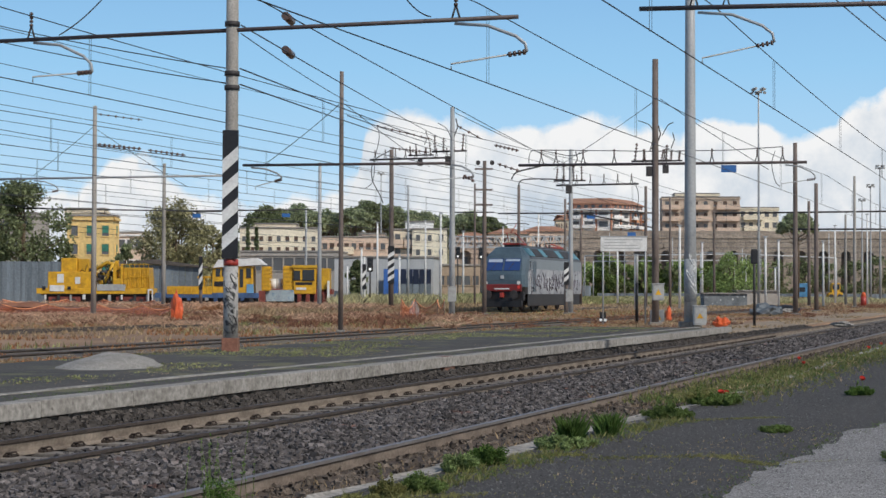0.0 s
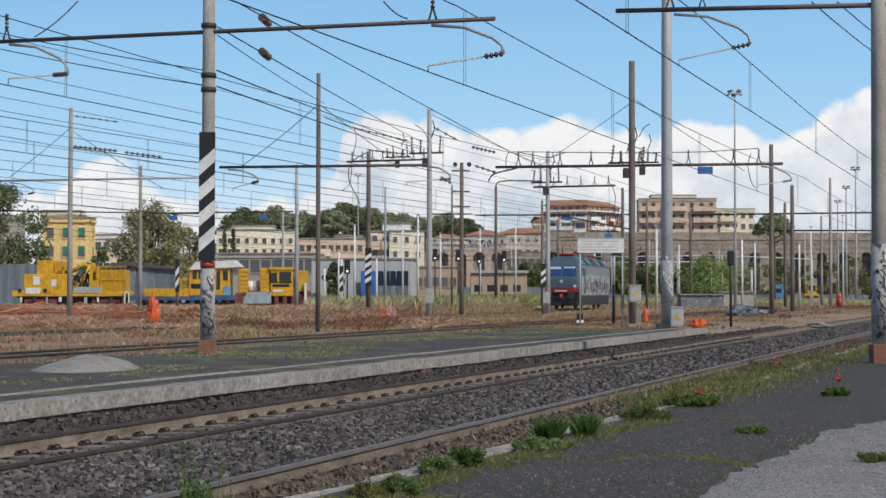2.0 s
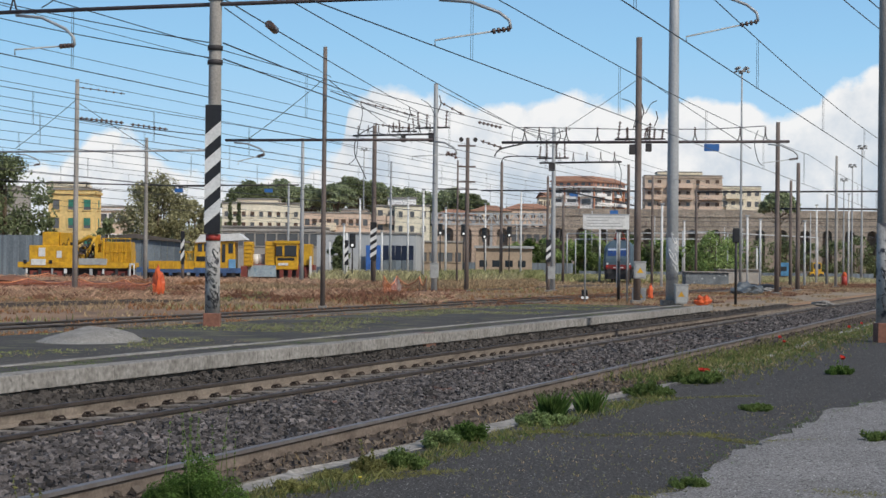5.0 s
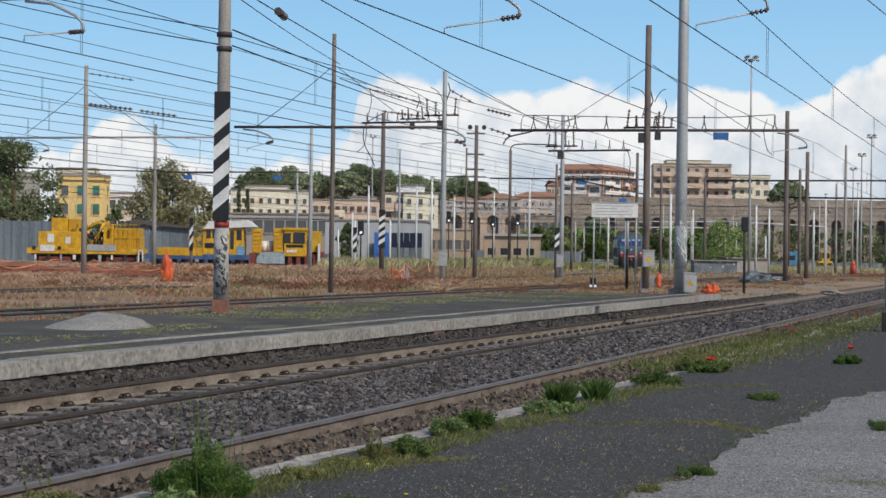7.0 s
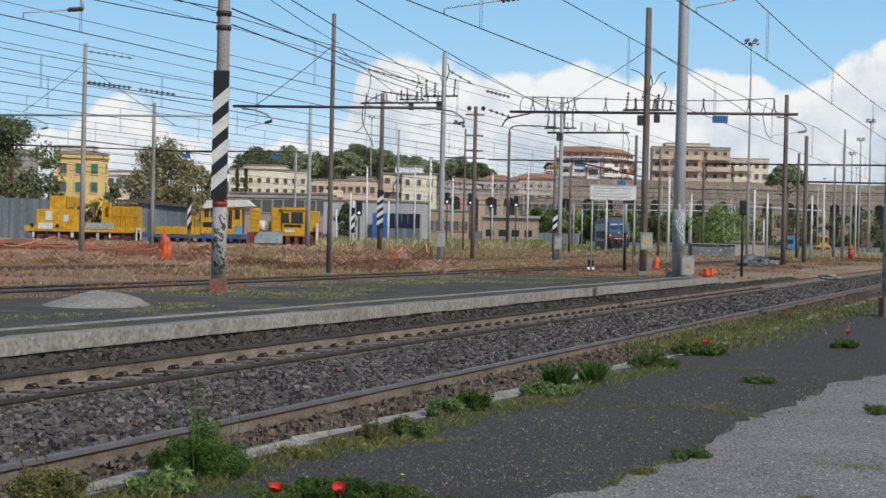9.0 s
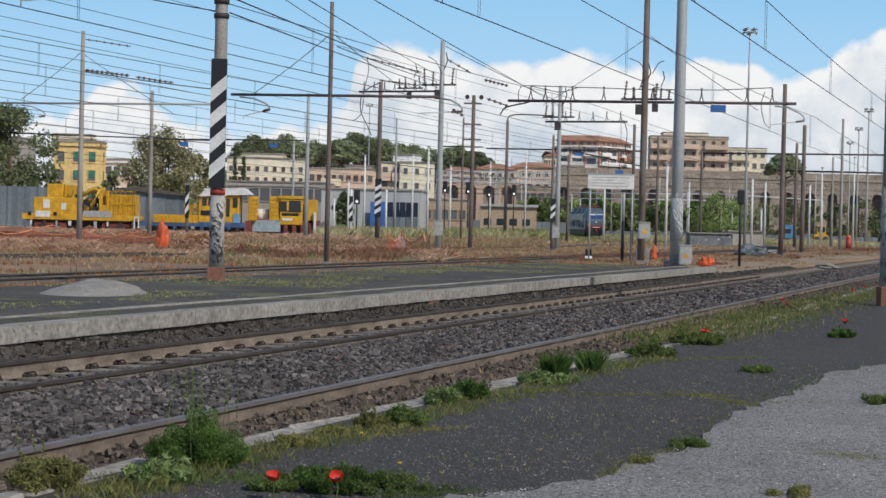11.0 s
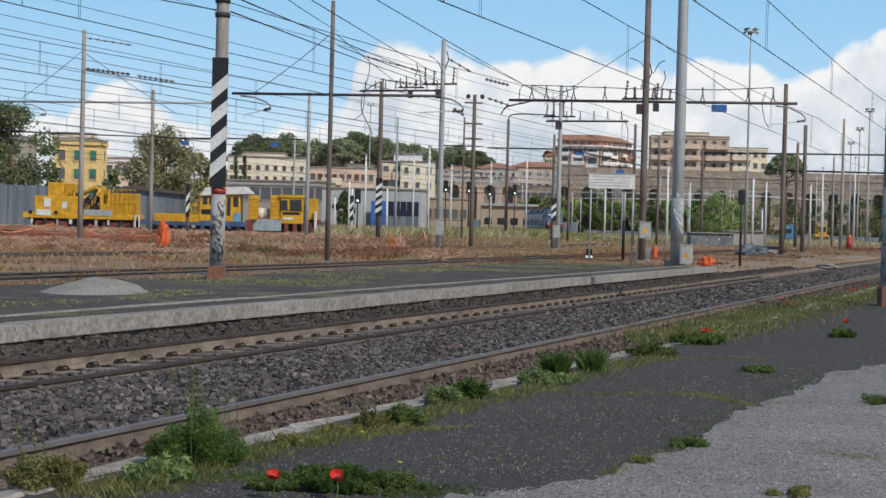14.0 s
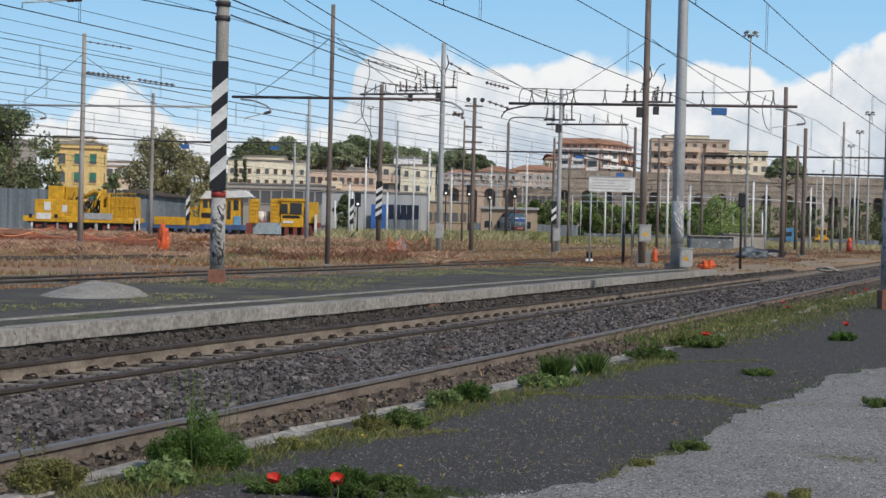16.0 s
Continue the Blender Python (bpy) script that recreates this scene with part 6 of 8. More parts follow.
U_RED = mat("red_underframe", (0.24, 0.055, 0.04), 0.75, col2=(0.14, 0.035, 0.025), big=1, fine=8)
U_BLUE = mat("blue_underframe", (0.06, 0.12, 0.26), 0.7, col2=(0.035, 0.07, 0.15), big=1, fine=8)
# Darker copy of the machine yellow, standing for panels that lie in shade.
YD = mat("shaded_yellow_panel", (0.62, 0.36, 0.02), 0.5, col2=(0.46, 0.25, 0.015), big=0.8, fine=8, amount=0.3, bump=0.05)
YW = 145.0
ZR = -0.24


def works_crane():
    root = thing("rail_crane", "yellow rail-mounted crane vehicle with red underframe", "works vehicle")
    y = YW
    pb(root, "deck", (-37.30, 1.12, -27.07, 1.62), y, y + 2.8, M_YEL)
    # Dark bar and box below the deck: underframe plus its shadow, set in colour.
    pb(root, "chassis_beam", (-36.9, 0.98, -27.3, 1.12), y + 0.12, y + 2.7, M_DARK)
    pb(root, "underframe", (-36.6, 0.35, -27.4, 0.98), y + 0.7, y + 2.4, M_DARK)
    for bx_ in (-36.3, -30.3):
        bg = pb(root, "bogie", (bx_, 0.10, bx_ + 2.9, 0.92), y + 0.25, y + 2.5, U_RED, 0.1)
        for k in range(3):
            pb(bg, "spring", (bx_ + 0.35 + k * 0.9, 0.2, bx_ + 0.65 + k * 0.9, 0.7), y + 0.12, y + 0.26, M_DARK)
    for k in range(9):
        xx = -36.6 + k * 1.13
        pb(root, "hanging_tool", (xx, 0.62 - 0.13 * (k % 3), xx + 0.16 + 0.1 * (k % 2), 1.05), y + 0.02, y + 0.14, (M_WHITE, M_DARK, M_GREY)[k % 3], 0.02)
    wheels(root, (-35.75, -34.50, -29.50, -28.15), y + 0.3, ZR)
    e = pb(root, "engine_box", (-36.32, 1.49, -32.35, 3.09), y + 0.1, y + 2.5, M_YEL, 0.06)
    pb(e, "vent_panel", (-35.48, 2.11, -34.90, 2.88), y + 0.06, y + 0.12, M_WHITE, 0)
    pb(e, "label_panel", (-33.88, 2.00, -33.44, 2.61), y + 0.06, y + 0.12, M_WHITE, 0)
    pb(e, "white_plate", (-36.12, 1.34, -34.83, 1.88), y - 0.04, y + 0.08, M_WHITE, 0)
    pb(root, "crane_house", (-35.20, 2.97, -33.78, 4.30), y + 0.3, y + 2.3, M_YEL, 0.06)
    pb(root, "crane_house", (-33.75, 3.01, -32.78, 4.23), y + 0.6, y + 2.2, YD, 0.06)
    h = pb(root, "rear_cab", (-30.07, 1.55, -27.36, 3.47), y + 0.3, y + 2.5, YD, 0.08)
    for i in range(9):
        xx = -29.25 + i * 0.21
        part("rib", B(xx, y + 0.22, 1.67, xx + 0.08, y + 0.32, 3.32), M_YEL, h)
    pb(h, "cab_frame", (-30.53, 1.94, -30.26, 3.55), y + 0.1, y + 0.4, M_YEL)
    pb(h, "cab_frame", (-29.83, 1.96, -29.67, 3.76), y + 0.1, y + 0.4, M_YEL)
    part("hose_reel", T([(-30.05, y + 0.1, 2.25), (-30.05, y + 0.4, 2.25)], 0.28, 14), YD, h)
    pb(root, "grey_chest", (-31.92, 1.40, -29.43, 1.97), y - 0.05, y + 0.5, M_GREY)
    ax, az = -32.85, 2.98
    bx_, bz = -30.35, 3.64
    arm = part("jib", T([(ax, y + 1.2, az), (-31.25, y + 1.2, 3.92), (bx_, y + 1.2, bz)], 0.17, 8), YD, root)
    part("jib_ram", T([(-30.65, y + 1.0, 2.24), (-30.95, y + 1.0, 3.28)], 0.1, 8), M_DARK, arm)
    part("hook_block", B(-31.10 - 0.2, y + 0.9, 1.92, -31.10 + 0.15, y + 1.3, 3.02, bevel=0.08), M_DARK, arm)
    for i in range(4):
        part("cable_drum", T([(-33.35 + i * 0.55, y + 0.5, 2.67 + 0.15 * (i % 2)), (-33.35 + i * 0.55, y + 1.4, 2.67 + 0.15 * (i % 2))], 0.24, 12), M_DARK if i % 2 else YD, root)
    rng = random.Random(12)
    for k in range(16):
        xx, zz = rng.uniform(-33.2, -30.2), rng.uniform(1.7, 3.3)
        w_, h_ = rng.uniform(0.15, 0.55), rng.uniform(0.2, 0.6)
        pb(root, "machine_block", (xx, zz, xx + w_, zz + h_), y + 0.5 + 0.1 * (k % 4), y + 1.6, (M_YEL, M_BROWN, M_DARK, YD)[k % 4], 0.04)
    for k in range(8):
        xx = -33.6 + k * 0.45
        part("hydraulic_hose", T([(xx, y + 0.5, 1.8), (xx + rng.uniform(-.3, .3), y + 0.35, 2.6), (xx + 0.25, y + 0.45, 3.2 + rng.uniform(-.3, .8)), (xx + 0.55, y + 0.6, 2.9)], 0.045, 6), M_BLACK, root)
    part("mast_post", B(-30.5, y + 0.6, 1.6, -30.15, y + 1.0, 4.05, bevel=0.03), M_YEL, root)
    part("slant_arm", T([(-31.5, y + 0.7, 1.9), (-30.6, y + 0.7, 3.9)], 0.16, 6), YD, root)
    part("guard_rail", T([(-27.3, y + 0.05, 1.62), (-27.3, y + 0.05, 2.7), (-26.9, y + 0.05, 2.7), (-26.9, y + 0.05, 1.62)], 0.03, 5), M_YEL, root)
    for k in range(7):
        part("cage_post", T([(-29.9 + k * 0.42, y + 0.15, 1.62), (-29.9 + k * 0.42, y + 0.15, 3.75)], 0.025, 5), M_YEL, root)
    for zz in (2.6, 3.75):
        part("cage_rail", T([(-29.9, y + 0.15, zz), (-27.38, y + 0.15, zz)], 0.03, 5), M_YEL, root)
    pb(root, "front_lamp", (-36.77, 1.48, -36.48, 1.78), y - 0.08, y, M_BLACK, 0.02)
    pb(root, "front_lamp", (-34.52, 1.49, -34.23, 1.79), y - 0.08, y, M_BLACK, 0.02)
    for xx in (-27.30, -26.95):
        part("white_stanchion", B(xx - 0.05, y - 0.3, ZR, xx + 0.05, y - 0.2, 1.58), M_WHITE, root)
    part("white_stanchion", B(-27.30, y - 0.3, 1.43, -26.95, y - 0.2, 1.58), M_WHITE, root)


def works_tractor():
    root = thing("rail_tractor", "yellow rail tractor with cab, white canopy and blue flat deck", "works vehicle")
    y = YW + 1.0
    pb(root, "frame", (-26.98, 0.78, -17.63, 1.24), y, y + 2.6, U_BLUE)
    # One dark box for the gear and the shade beneath the blue frame.
    pb(root, "running_gear", (-26.5, 0.25, -18.0, 0.78), y + 0.45, y + 2.3, M_DARK)
    for k in range(11):
        xx = -26.5 + k * 0.8
        pb(root, "side_bracket", (xx, 0.45 + 0.1 * (k % 2), xx + 0.3, 0.86), y + 0.0, y + 0.3, (U_BLUE, M_DARK, M_GREY)[k % 3], 0.03)
    for k in range(5):
        part("wagon_rail", T([(-22.9 + k * 0.28, y + 0.12, 1.8), (-22.9 + k * 0.28, y + 0.12, 2.65)], 0.025, 5), M_YEL, root)
    wheels(root, (-25.17, -23.91, -19.63, -18.37), y + 0.2, ZR)
    rail = pb(root, "side_board", (-25.88, 1.11, -21.87, 1.82), y - 0.02, y + 0.08, M_YEL, 0.01)
    for i in range(12):
        xx = -25.77 + i * 0.34
        part("stake", B(xx, y - 0.06, 1.15, xx + 0.07, y - 0.02, 1.81), YD, rail)
    cab = pb(root, "cab", (-21.86, 1.12, -18.24, 3.63), y + 0.1, y + 2.4, M_YEL, 0.06)
    for a in (((-21.54, 2.69, -21.15, 3.40)), ((-20.99, 2.70, -20.60, 3.42)), ((-19.40, 1.74, -19.09, 3.36)), ((-18.82, 2.56, -18.39, 3.43))):
        pb(cab, "cab_window", a, y + 0.06, y + 0.14, M_GLASS, 0)
    pb(cab, "louvre_panel", (-21.67, 1.83, -20.67, 2.26), y + 0.05, y + 0.12, M_BLACK, 0)
    pb(cab, "blue_graffiti_panel", (-18.78, 1.15, -18.15, 2.02), y + 0.04, y + 0.12, mat("pale_blue_spray", (0.16, 0.36, 0.58), 0.6, bump=0), 0)
    bm = bmesh.new()
    prism(bm, [(-21.80, 3.48), (-17.17, 3.76), (-17.87, 4.34), (-21.29, 4.20)], y - 0.15, y + 2.5)
    part("canopy", bm, M_WHITE, root, "white sloping canopy")
    pb(root, "railing", (-23.03, 1.74, -22.90, 2.65), y + 0.2, y + 0.3, M_YEL, 0)
    pb(root, "railing", (-22.63, 1.75, -22.50, 2.66), y + 0.2, y + 0.3, M_YEL, 0)
    pb(root, "railing", (-23.20, 2.54, -21.99, 2.73), y + 0.2, y + 0.3, M_YEL, 0)
    t = pb(root, "tank", (-17.48, 1.39, -16.73, 3.62), y + 0.2, y + 2.2, M_YEL, 0.08)
    for i in range(6):
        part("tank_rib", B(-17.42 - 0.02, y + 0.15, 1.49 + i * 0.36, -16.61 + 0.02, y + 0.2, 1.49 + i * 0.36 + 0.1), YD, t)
    pb(root, "red_chest", (-17.70, 0.27, -17.13, 1.44), y, y + 1.5, U_RED)


def works_railcar():
    root = thing("rail_car", "yellow railway works car with windowed cab and red underframe", "works vehicle")
    y = YW + 1.5
    pb(root, "frame", (-17.17, 1.12, -11.18, 1.60), y + 0.2, y + 2.4, U_RED)
    # Dark colour here covers both the gear and the shade under the car.
    pb(root, "running_gear", (-16.9, 0.3, -11.5, 1.12), y + 0.5, y + 2.3, M_DARK)
    for k in range(4):
        pb(root, "axle_guard", (-14.3 + k * 0.75, 0.35, -13.95 + k * 0.75, 1.15), y + 0.1, y + 0.4, U_RED, 0.03)
    wheels(root, (-16.32, -15.10, -13.64, -12.12), y + 0.2, ZR)
    pb(root, "grey_graffiti_chest", (-17.11, 0.49, -14.61, 1.51), y, y + 0.8, mat("graffiti_chest", (0.36, 0.44, 0.47), 0.6, col2=(0.25, 0.3, 0.33), big=2, fine=10, spots=((0.1, 0.2, 0.3), 3, 0.6)))
    t = pb(root, "tank", (-15.62, 1.49, -14.72, 3.68), y + 0.2, y + 2.2, M_YEL, 0.08)
    for i in range(6):
        part("tank_rib", B(-15.56 - 0.02, y + 0.15, 1.54 + i * 0.36, -14.60 + 0.02, y + 0.2, 1.54 + i * 0.36 + 0.1), YD, t)
    cab = pb(root, "cab", (-14.65, 1.16, -12.64, 3.58), y + 0.05, y + 2.4, M_YEL, 0.06)
    pb(cab, "roof", (-14.81, 3.48, -12.49, 3.74), y - 0.05, y + 2.5, YD, 0.03)
    for a in (((-14.63, 2.42, -14.05, 3.24)), ((-13.83, 2.39, -12.79, 3.33))):
        pb(cab, "cab_window", a, y, y + 0.1, M_GLASS, 0)
        pb(cab, "window_frame", (a[0] - 0.05, a[1] - 0.05, a[2] + 0.05, a[1] + 0.02), y - 0.02, y + 0.06, M_BLACK, 0)
    pb(cab, "graffiti_stroke", (-14.47, 1.97, -12.96, 2.21), y + 0.02, y + 0.06, M_BLACK, 0)
    pb(cab, "white_plate", (-14.41, 1.52, -13.51, 1.74), y + 0.0, y + 0.06, M_WHITE, 0)
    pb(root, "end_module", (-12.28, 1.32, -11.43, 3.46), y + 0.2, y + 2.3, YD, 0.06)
    pb(root, "white_pipe", (-11.61, 0.58, -11.40, 2.35), y - 0.2, y, M_WHITE, 0.03)
    for xx in (-16.52, -16.01):
        part("white_barrel", T([(xx, y + 1.0, 1.51), (xx, y + 1.0, 2.52)], 0.3, 12), M_WHITE, root)


    for i in range(7):
        xx = -36.05 + i * 1.4
        part("deck_rail_post", T([(xx, y - 0.02, 1.59), (xx, y - 0.02, 1.59 + 0.55)], 0.03, 5), M_YEL, root)
    part("deck_rail", T([(-32.00, y - 0.02, 1.59 + 0.55), (-27.10, y - 0.02, 1.59 + 0.55)], 0.03, 5), M_YEL, root)
    for i in range(5):
        part("white_marker", B(-34.65 + i * 1.5, y + 0.14, 0.43, -34.65 + i * 1.5 + 0.14, y + 0.2, 0.78), M_WHITE, root)
    for i in range(4):
        part("dark_slot", B(-33.65 + i * 0.32, y + 0.55, 3.31, -33.65 + i * 0.32 + 0.2, y + 0.62, 3.96), M_BLACK, root)
    part("hydraulic_hose", T([(-31.75, y + 0.8, 1.91), (-31.50, y + 0.7, 3.26), (-30.75, y + 0.8, 3.63)], 0.06, 6), M_BLACK, root)
    part("hydraulic_hose", T([(-32.25, y + 0.8, 2.49), (-31.85, y + 0.7, 3.75), (-31.35, y + 0.8, 3.02)], 0.07, 6), M_BLACK, root)


works_crane()
works_tractor()
works_railcar()
mk = mast("marker_mast", -20.04, 128, 4.15, 0.13, M_BROWN, "short mast with black and white warning board", group="")
stripes(mk, 0.13, 1.55, 4.10, 3)
mk = mast("marker_mast", -8.50, 150, 4.56, 0.13, M_WHITE, "short white marker mast with striped board", group="")
stripes(mk, 0.16, 1.61, 3.89, 3)
mk = mast("marker_mast", 7.05, 106, 3.37, 0.13, M_BROWN, "short mast with striped board near the curve", group="")
stripes(mk, 0.14, 1.91, 3.37, 3)

# embankment under the works train
bm = bmesh.new()
prism(bm, [(-47.60, -0.2), (-8.29, -0.2), (-10.25, ZR), (-46.62, ZR)], 143.2, 151)
tagged(part("works_embankment", bm, M_EARTH), "low bank of reddish earth under the works train", "embankment", kind="structure")


# ---- orange safety netting ----
def sheer(name, col, see):
    """Fine plastic net: lets a share of the light through."""
    m = mat(name, col, 0.7, col2=tuple(c * 0.6 for c in col), big=1.3, fine=9, amount=0.6, bump=0.3)
    nt = m.node_tree
    tr = nt.nodes.new("ShaderNodeBsdfTransparent")
    mx = nt.nodes.new("ShaderNodeMixShader")
    mx.inputs[0].default_value = see
    nt.links.new(nt.nodes["Principled BSDF"].outputs[0], mx.inputs[1])
    nt.links.new(tr.outputs[0], mx.inputs[2])
    nt.links.new(mx.outputs[0], nt.nodes["Material Output"].inputs["Surface"])
    return m


M_NET = sheer("orange_net", (0.56, 0.15, 0.06), 0.55)
M_CORD = mat("orange_cord", (0.80, 0.34, 0.16), 0.6, big=2, fine=12, amount=0.2, bump=0)


def netting(name, pts, h, trail, label, seed):
    """Fine net hung from a cord between stakes, slack, its foot trailing over the ground."""
    rng = random.Random(seed)
    root = thing(name, label, "safety netting", "safety netting")
    pts = [Vector(p) for p in pts]
    bm = bmesh.new()
    rows, cord = [], []
    for a, b in zip(pts, pts[1:]):
        n = max(4, int((b - a).length / 0.35))
        for i in range(n + (b is pts[-1])):
            u = i / n
            p = a.lerp(b, u)
            top = h * (1 - 0.45 * 4 * u * (1 - u)) + rng.uniform(-.04, .04) * h
            cord.append(Vector((p.x, p.y, p.z + top)))
            col = []
            for k in range(7):
                v = k / 6
                z = p.z + top * (1 - v) ** 1.6 + (0.16 * h * max(0.0, noise.noise(Vector((p.x * 0.9, v * 3, seed)))) if 0 < k else 0)
                col.append(bm.verts.new((p.x + 0.1 * noise.noise(Vector((p.x, v * 2, 4.0))), p.y - trail * v ** 1.3, max(z, p.z + 0.02))))
            rows.append(col)
    for a, b in zip(rows, rows[1:]):
        for k in range(6):
            bm.faces.new((a[k], b[k], b[k + 1], a[k + 1]))
    part("mesh_sheet", bm, M_NET, root)
    part("cord", T(cord, 0.035, 5), M_CORD, root, "pale orange edge cord")
    for p in pts:
        part("stake", T([p + Vector((0, 0.03, -0.1)), p + Vector((0, 0.03, h + 0.12))], 0.025, 6), M_RUST, root)
    return root


netting("safety_netting", [(-27.26, 98, 0.0), (-25.06, 100, 0.0), (-21.29, 97, 0.0), (-18.43, 96, 0.0), (-16.33, 95, 0.0)], 0.62, 7.5, "sagging orange plastic safety netting trailing in front of the works train", 1)
netting("safety_netting", [(-3.06, 90, 0.0), (-2.34, 91, 0.0), (-1.07, 89, 0.0), (-0.69, 88, 0.0)], 1.0, 0.7, "orange plastic safety netting round a hole in the dry grass", 2)
netting("safety_netting", [(-34.49, 124, 0.0), (-30.05, 126, 0.0), (-26.36, 122, 0.0), (-21.84, 118, 0.0), (-19.37, 112, 0.0)], 0.75, 3.0, "slack orange netting along the bank below the crane", 3)


def crumpled(name, x, y, z, w, h, m, label, seed, cat):
    bm = bmesh.new()
    bmesh.ops.create_icosphere(bm, subdivisions=3, radius=1)
    for v in bm.verts:
        k = 1 + 0.5 * noise.noise(v.co * 1.6 + Vector((seed, 0, 0))) + 0.25 * noise.noise(v.co * 4 + Vector((0, seed, 0)))
        v.co = Vector((v.co.x * w / 2 * k, v.co.y * w / 2.5 * k, max(-0.03, (v.co.z + 0.6) / 1.6 * h * k)))
    ob = part(name, bm, m)
    ob.matrix_basis = Matrix.Translation((x, y, z))
    return tagged(ob, label, cat)


crumpled("netting_roll", -14.21, 82.89, 0, 0.62, 1.25, M_ORANGE, "crumpled upright roll of orange netting", 1, "netting roll")
crumpled("crumpled_net", 11.51, 71.45, 0, 0.62, 0.42, M_ORANGE, "crumpled bundle of orange netting on the ground", 2, "netting")
crumpled("crumpled_net", 10.9, 84.57, 0, 0.30, 0.65, M_ORANGE, "orange netting draped beside the grey mast", 3, "netting")
crumpled("tarpaulin_cover", 19.76, 105.16, 0, 1.9, 0.62, mat("grey_tarpaulin", (0.13, 0.155, 0.175), 0.6, big=2, fine=10), "heap covered with grey tarpaulin beside the line", 4, "heap")
crumpled("tarpaulin_cover", 23.22, 119.23, 0, 3.0, 0.5, M_BLACK, "dark plastic sheeting on the ground beside the line", 5, "heap")
crumpled("rubble_piece", 23.45, 116.33, 0, 1.3, 0.28, M_CONC, "pale broken concrete beside the line", 6, "rubble")
crumpled("rubble_piece", 16.99, 72.47, 0, 0.8, 0.2, M_CONC, "pale lump of concrete between the rails", 7, "rubble")
crumpled("rubble_piece", -2.42, 92.57, 0, 0.5, 0.85, M_GREY, "grey bundle beside the orange netting", 8, "bundle")
crumpled("paper_litter", 1.54, 36.25, -0.1, 0.28, 0.1, M_WHITE, "crumpled white litter on the ballast", 9, "litter")
crumpled("earth_mound", -23.85, 104, 0, 9, 0.42, mat("red_earth", (0.27, 0.12, 0.07), 0.95, col2=(0.17, 0.08, 0.05), big=0.5, fine=6, bump=0.5), "low mound of reddish earth behind the netting", 10, "earth mound")
crumpled("earth_mound", -27.88, 103, 0, 7, 0.6, mat("red_earth", (0.2, 0.1, 0.06)), "low mound of reddish earth behind the netting", 11, "earth mound")


# ---- far yard ----
def yard_things():
    root = thing("shipping_container", "blue container cabin at the far side of the yard", "container", m=Matrix.Translation((60.29, 290, 0)))
    part("shell", B(-0.2, 0, 0.5, 1.6, 2.4, 2.9, bevel=0.05), mat("sky_blue_paint", (0.08, 0.26, 0.46), 0.5, big=1, fine=8), root)
    part("base", B(-1.2, 0.2, 0.0, 1.6, 2.2, 0.5, bevel=0.03), U_RED, root)
    part("window", B(0.2, -0.03, 1.4, 1.2, 0.02, 2.2), M_GLASS, root)
    root = thing("works_digger", "yellow works digger parked at the edge of the yard", "digger", m=Matrix.Translation((68.25, 300, 0)))
    part("chassis", B(-0.4, 0, 0.5, 2.2, 2.0, 1.3, bevel=0.08), M_YEL, root)
    cab = part("cab", B(0.2, 0.1, 1.3, 1.8, 1.9, 3.0, bevel=0.08), M_YEL, root)
    part("cab_window", B(0.35, 0.06, 1.8, 1.65, 0.12, 2.8), M_GLASS, cab)
    for x in (0.1, 1.7):
        part("wheel", T([(x, -0.1, 0.5), (x, 0.3, 0.5)], 0.5, 14), M_DARK, root)
    part("loading_arm", B(-2.6, 0.4, 1.0, -0.3, 1.0, 1.35, bevel=0.05), M_BROWN, root)
    part("arm_leg", B(-2.4, 0.5, 0, -2.2, 0.8, 1.0), M_BROWN, root)
    root = thing("red_barrel", "upright red barrel in pale grass", "barrel", m=Matrix.Translation((42.06, 170, 0)))
    part("drum", T([(0, 0, 0), (0, 0, 1.0)], 0.3, 14), M_RED, root)
    part("cone", T([(0, 0, 1.0), (0, 0, 1.45)], 0.3, 14, 0.12), M_ORANGE, root)
    root = thing("graffiti_hut", "low pale hut covered in graffiti", "hut", m=Matrix.Translation((24.08, 160, 0)))
    part("wall", B(0, 0, 0, 4.2, 2.4, 1.25, bevel=0.03), mat("graffiti_hut_wall", (0.20, 0.22, 0.23), 0.8, col2=(0.11, 0.125, 0.135), big=1.2, fine=6, spots=((0.5, 0.52, 0.52), 2.6, 0.60)), root)
    part("roof", B(-0.15, -0.2, 1.25, 4.4, 2.6, 1.36, bevel=0.02), M_CONC, root)
    root = thing("pale_caravan", "pale low hut roof behind the green tree", "hut", m=Matrix.Translation((29.37, 172, 0)))
    part("wall", B(0, 0, 0, 4.2, 2.4, 1.5, bevel=0.03), W_GRY, root)
    part("roof", B(-0.15, -0.2, 1.5, 4.4, 2.6, 1.65, bevel=0.02), M_CONC, root)
    root = thing("flat_hut", "low grey hut with dark windows beyond the meadow", "hut", m=Matrix.Translation((7.06, 318, 0)))
    part("wall", B(0, 0, 0, 10.94, 3, 5.22, bevel=0.03), wallpaint("tan_render", (0.46, 0.355, 0.255)), root)
    part("roof", B(-0.25, -0.6, 5.22, 11.24, 3.2, 5.72, bevel=0.02), M_GREY, root)
    for i in range(4):
        part("window", B(0.7 + i * 2.5, -0.03, 1.6, 2.2 + i * 2.5, 0.03, 2.9), M_GLASS, root)


yard_things()


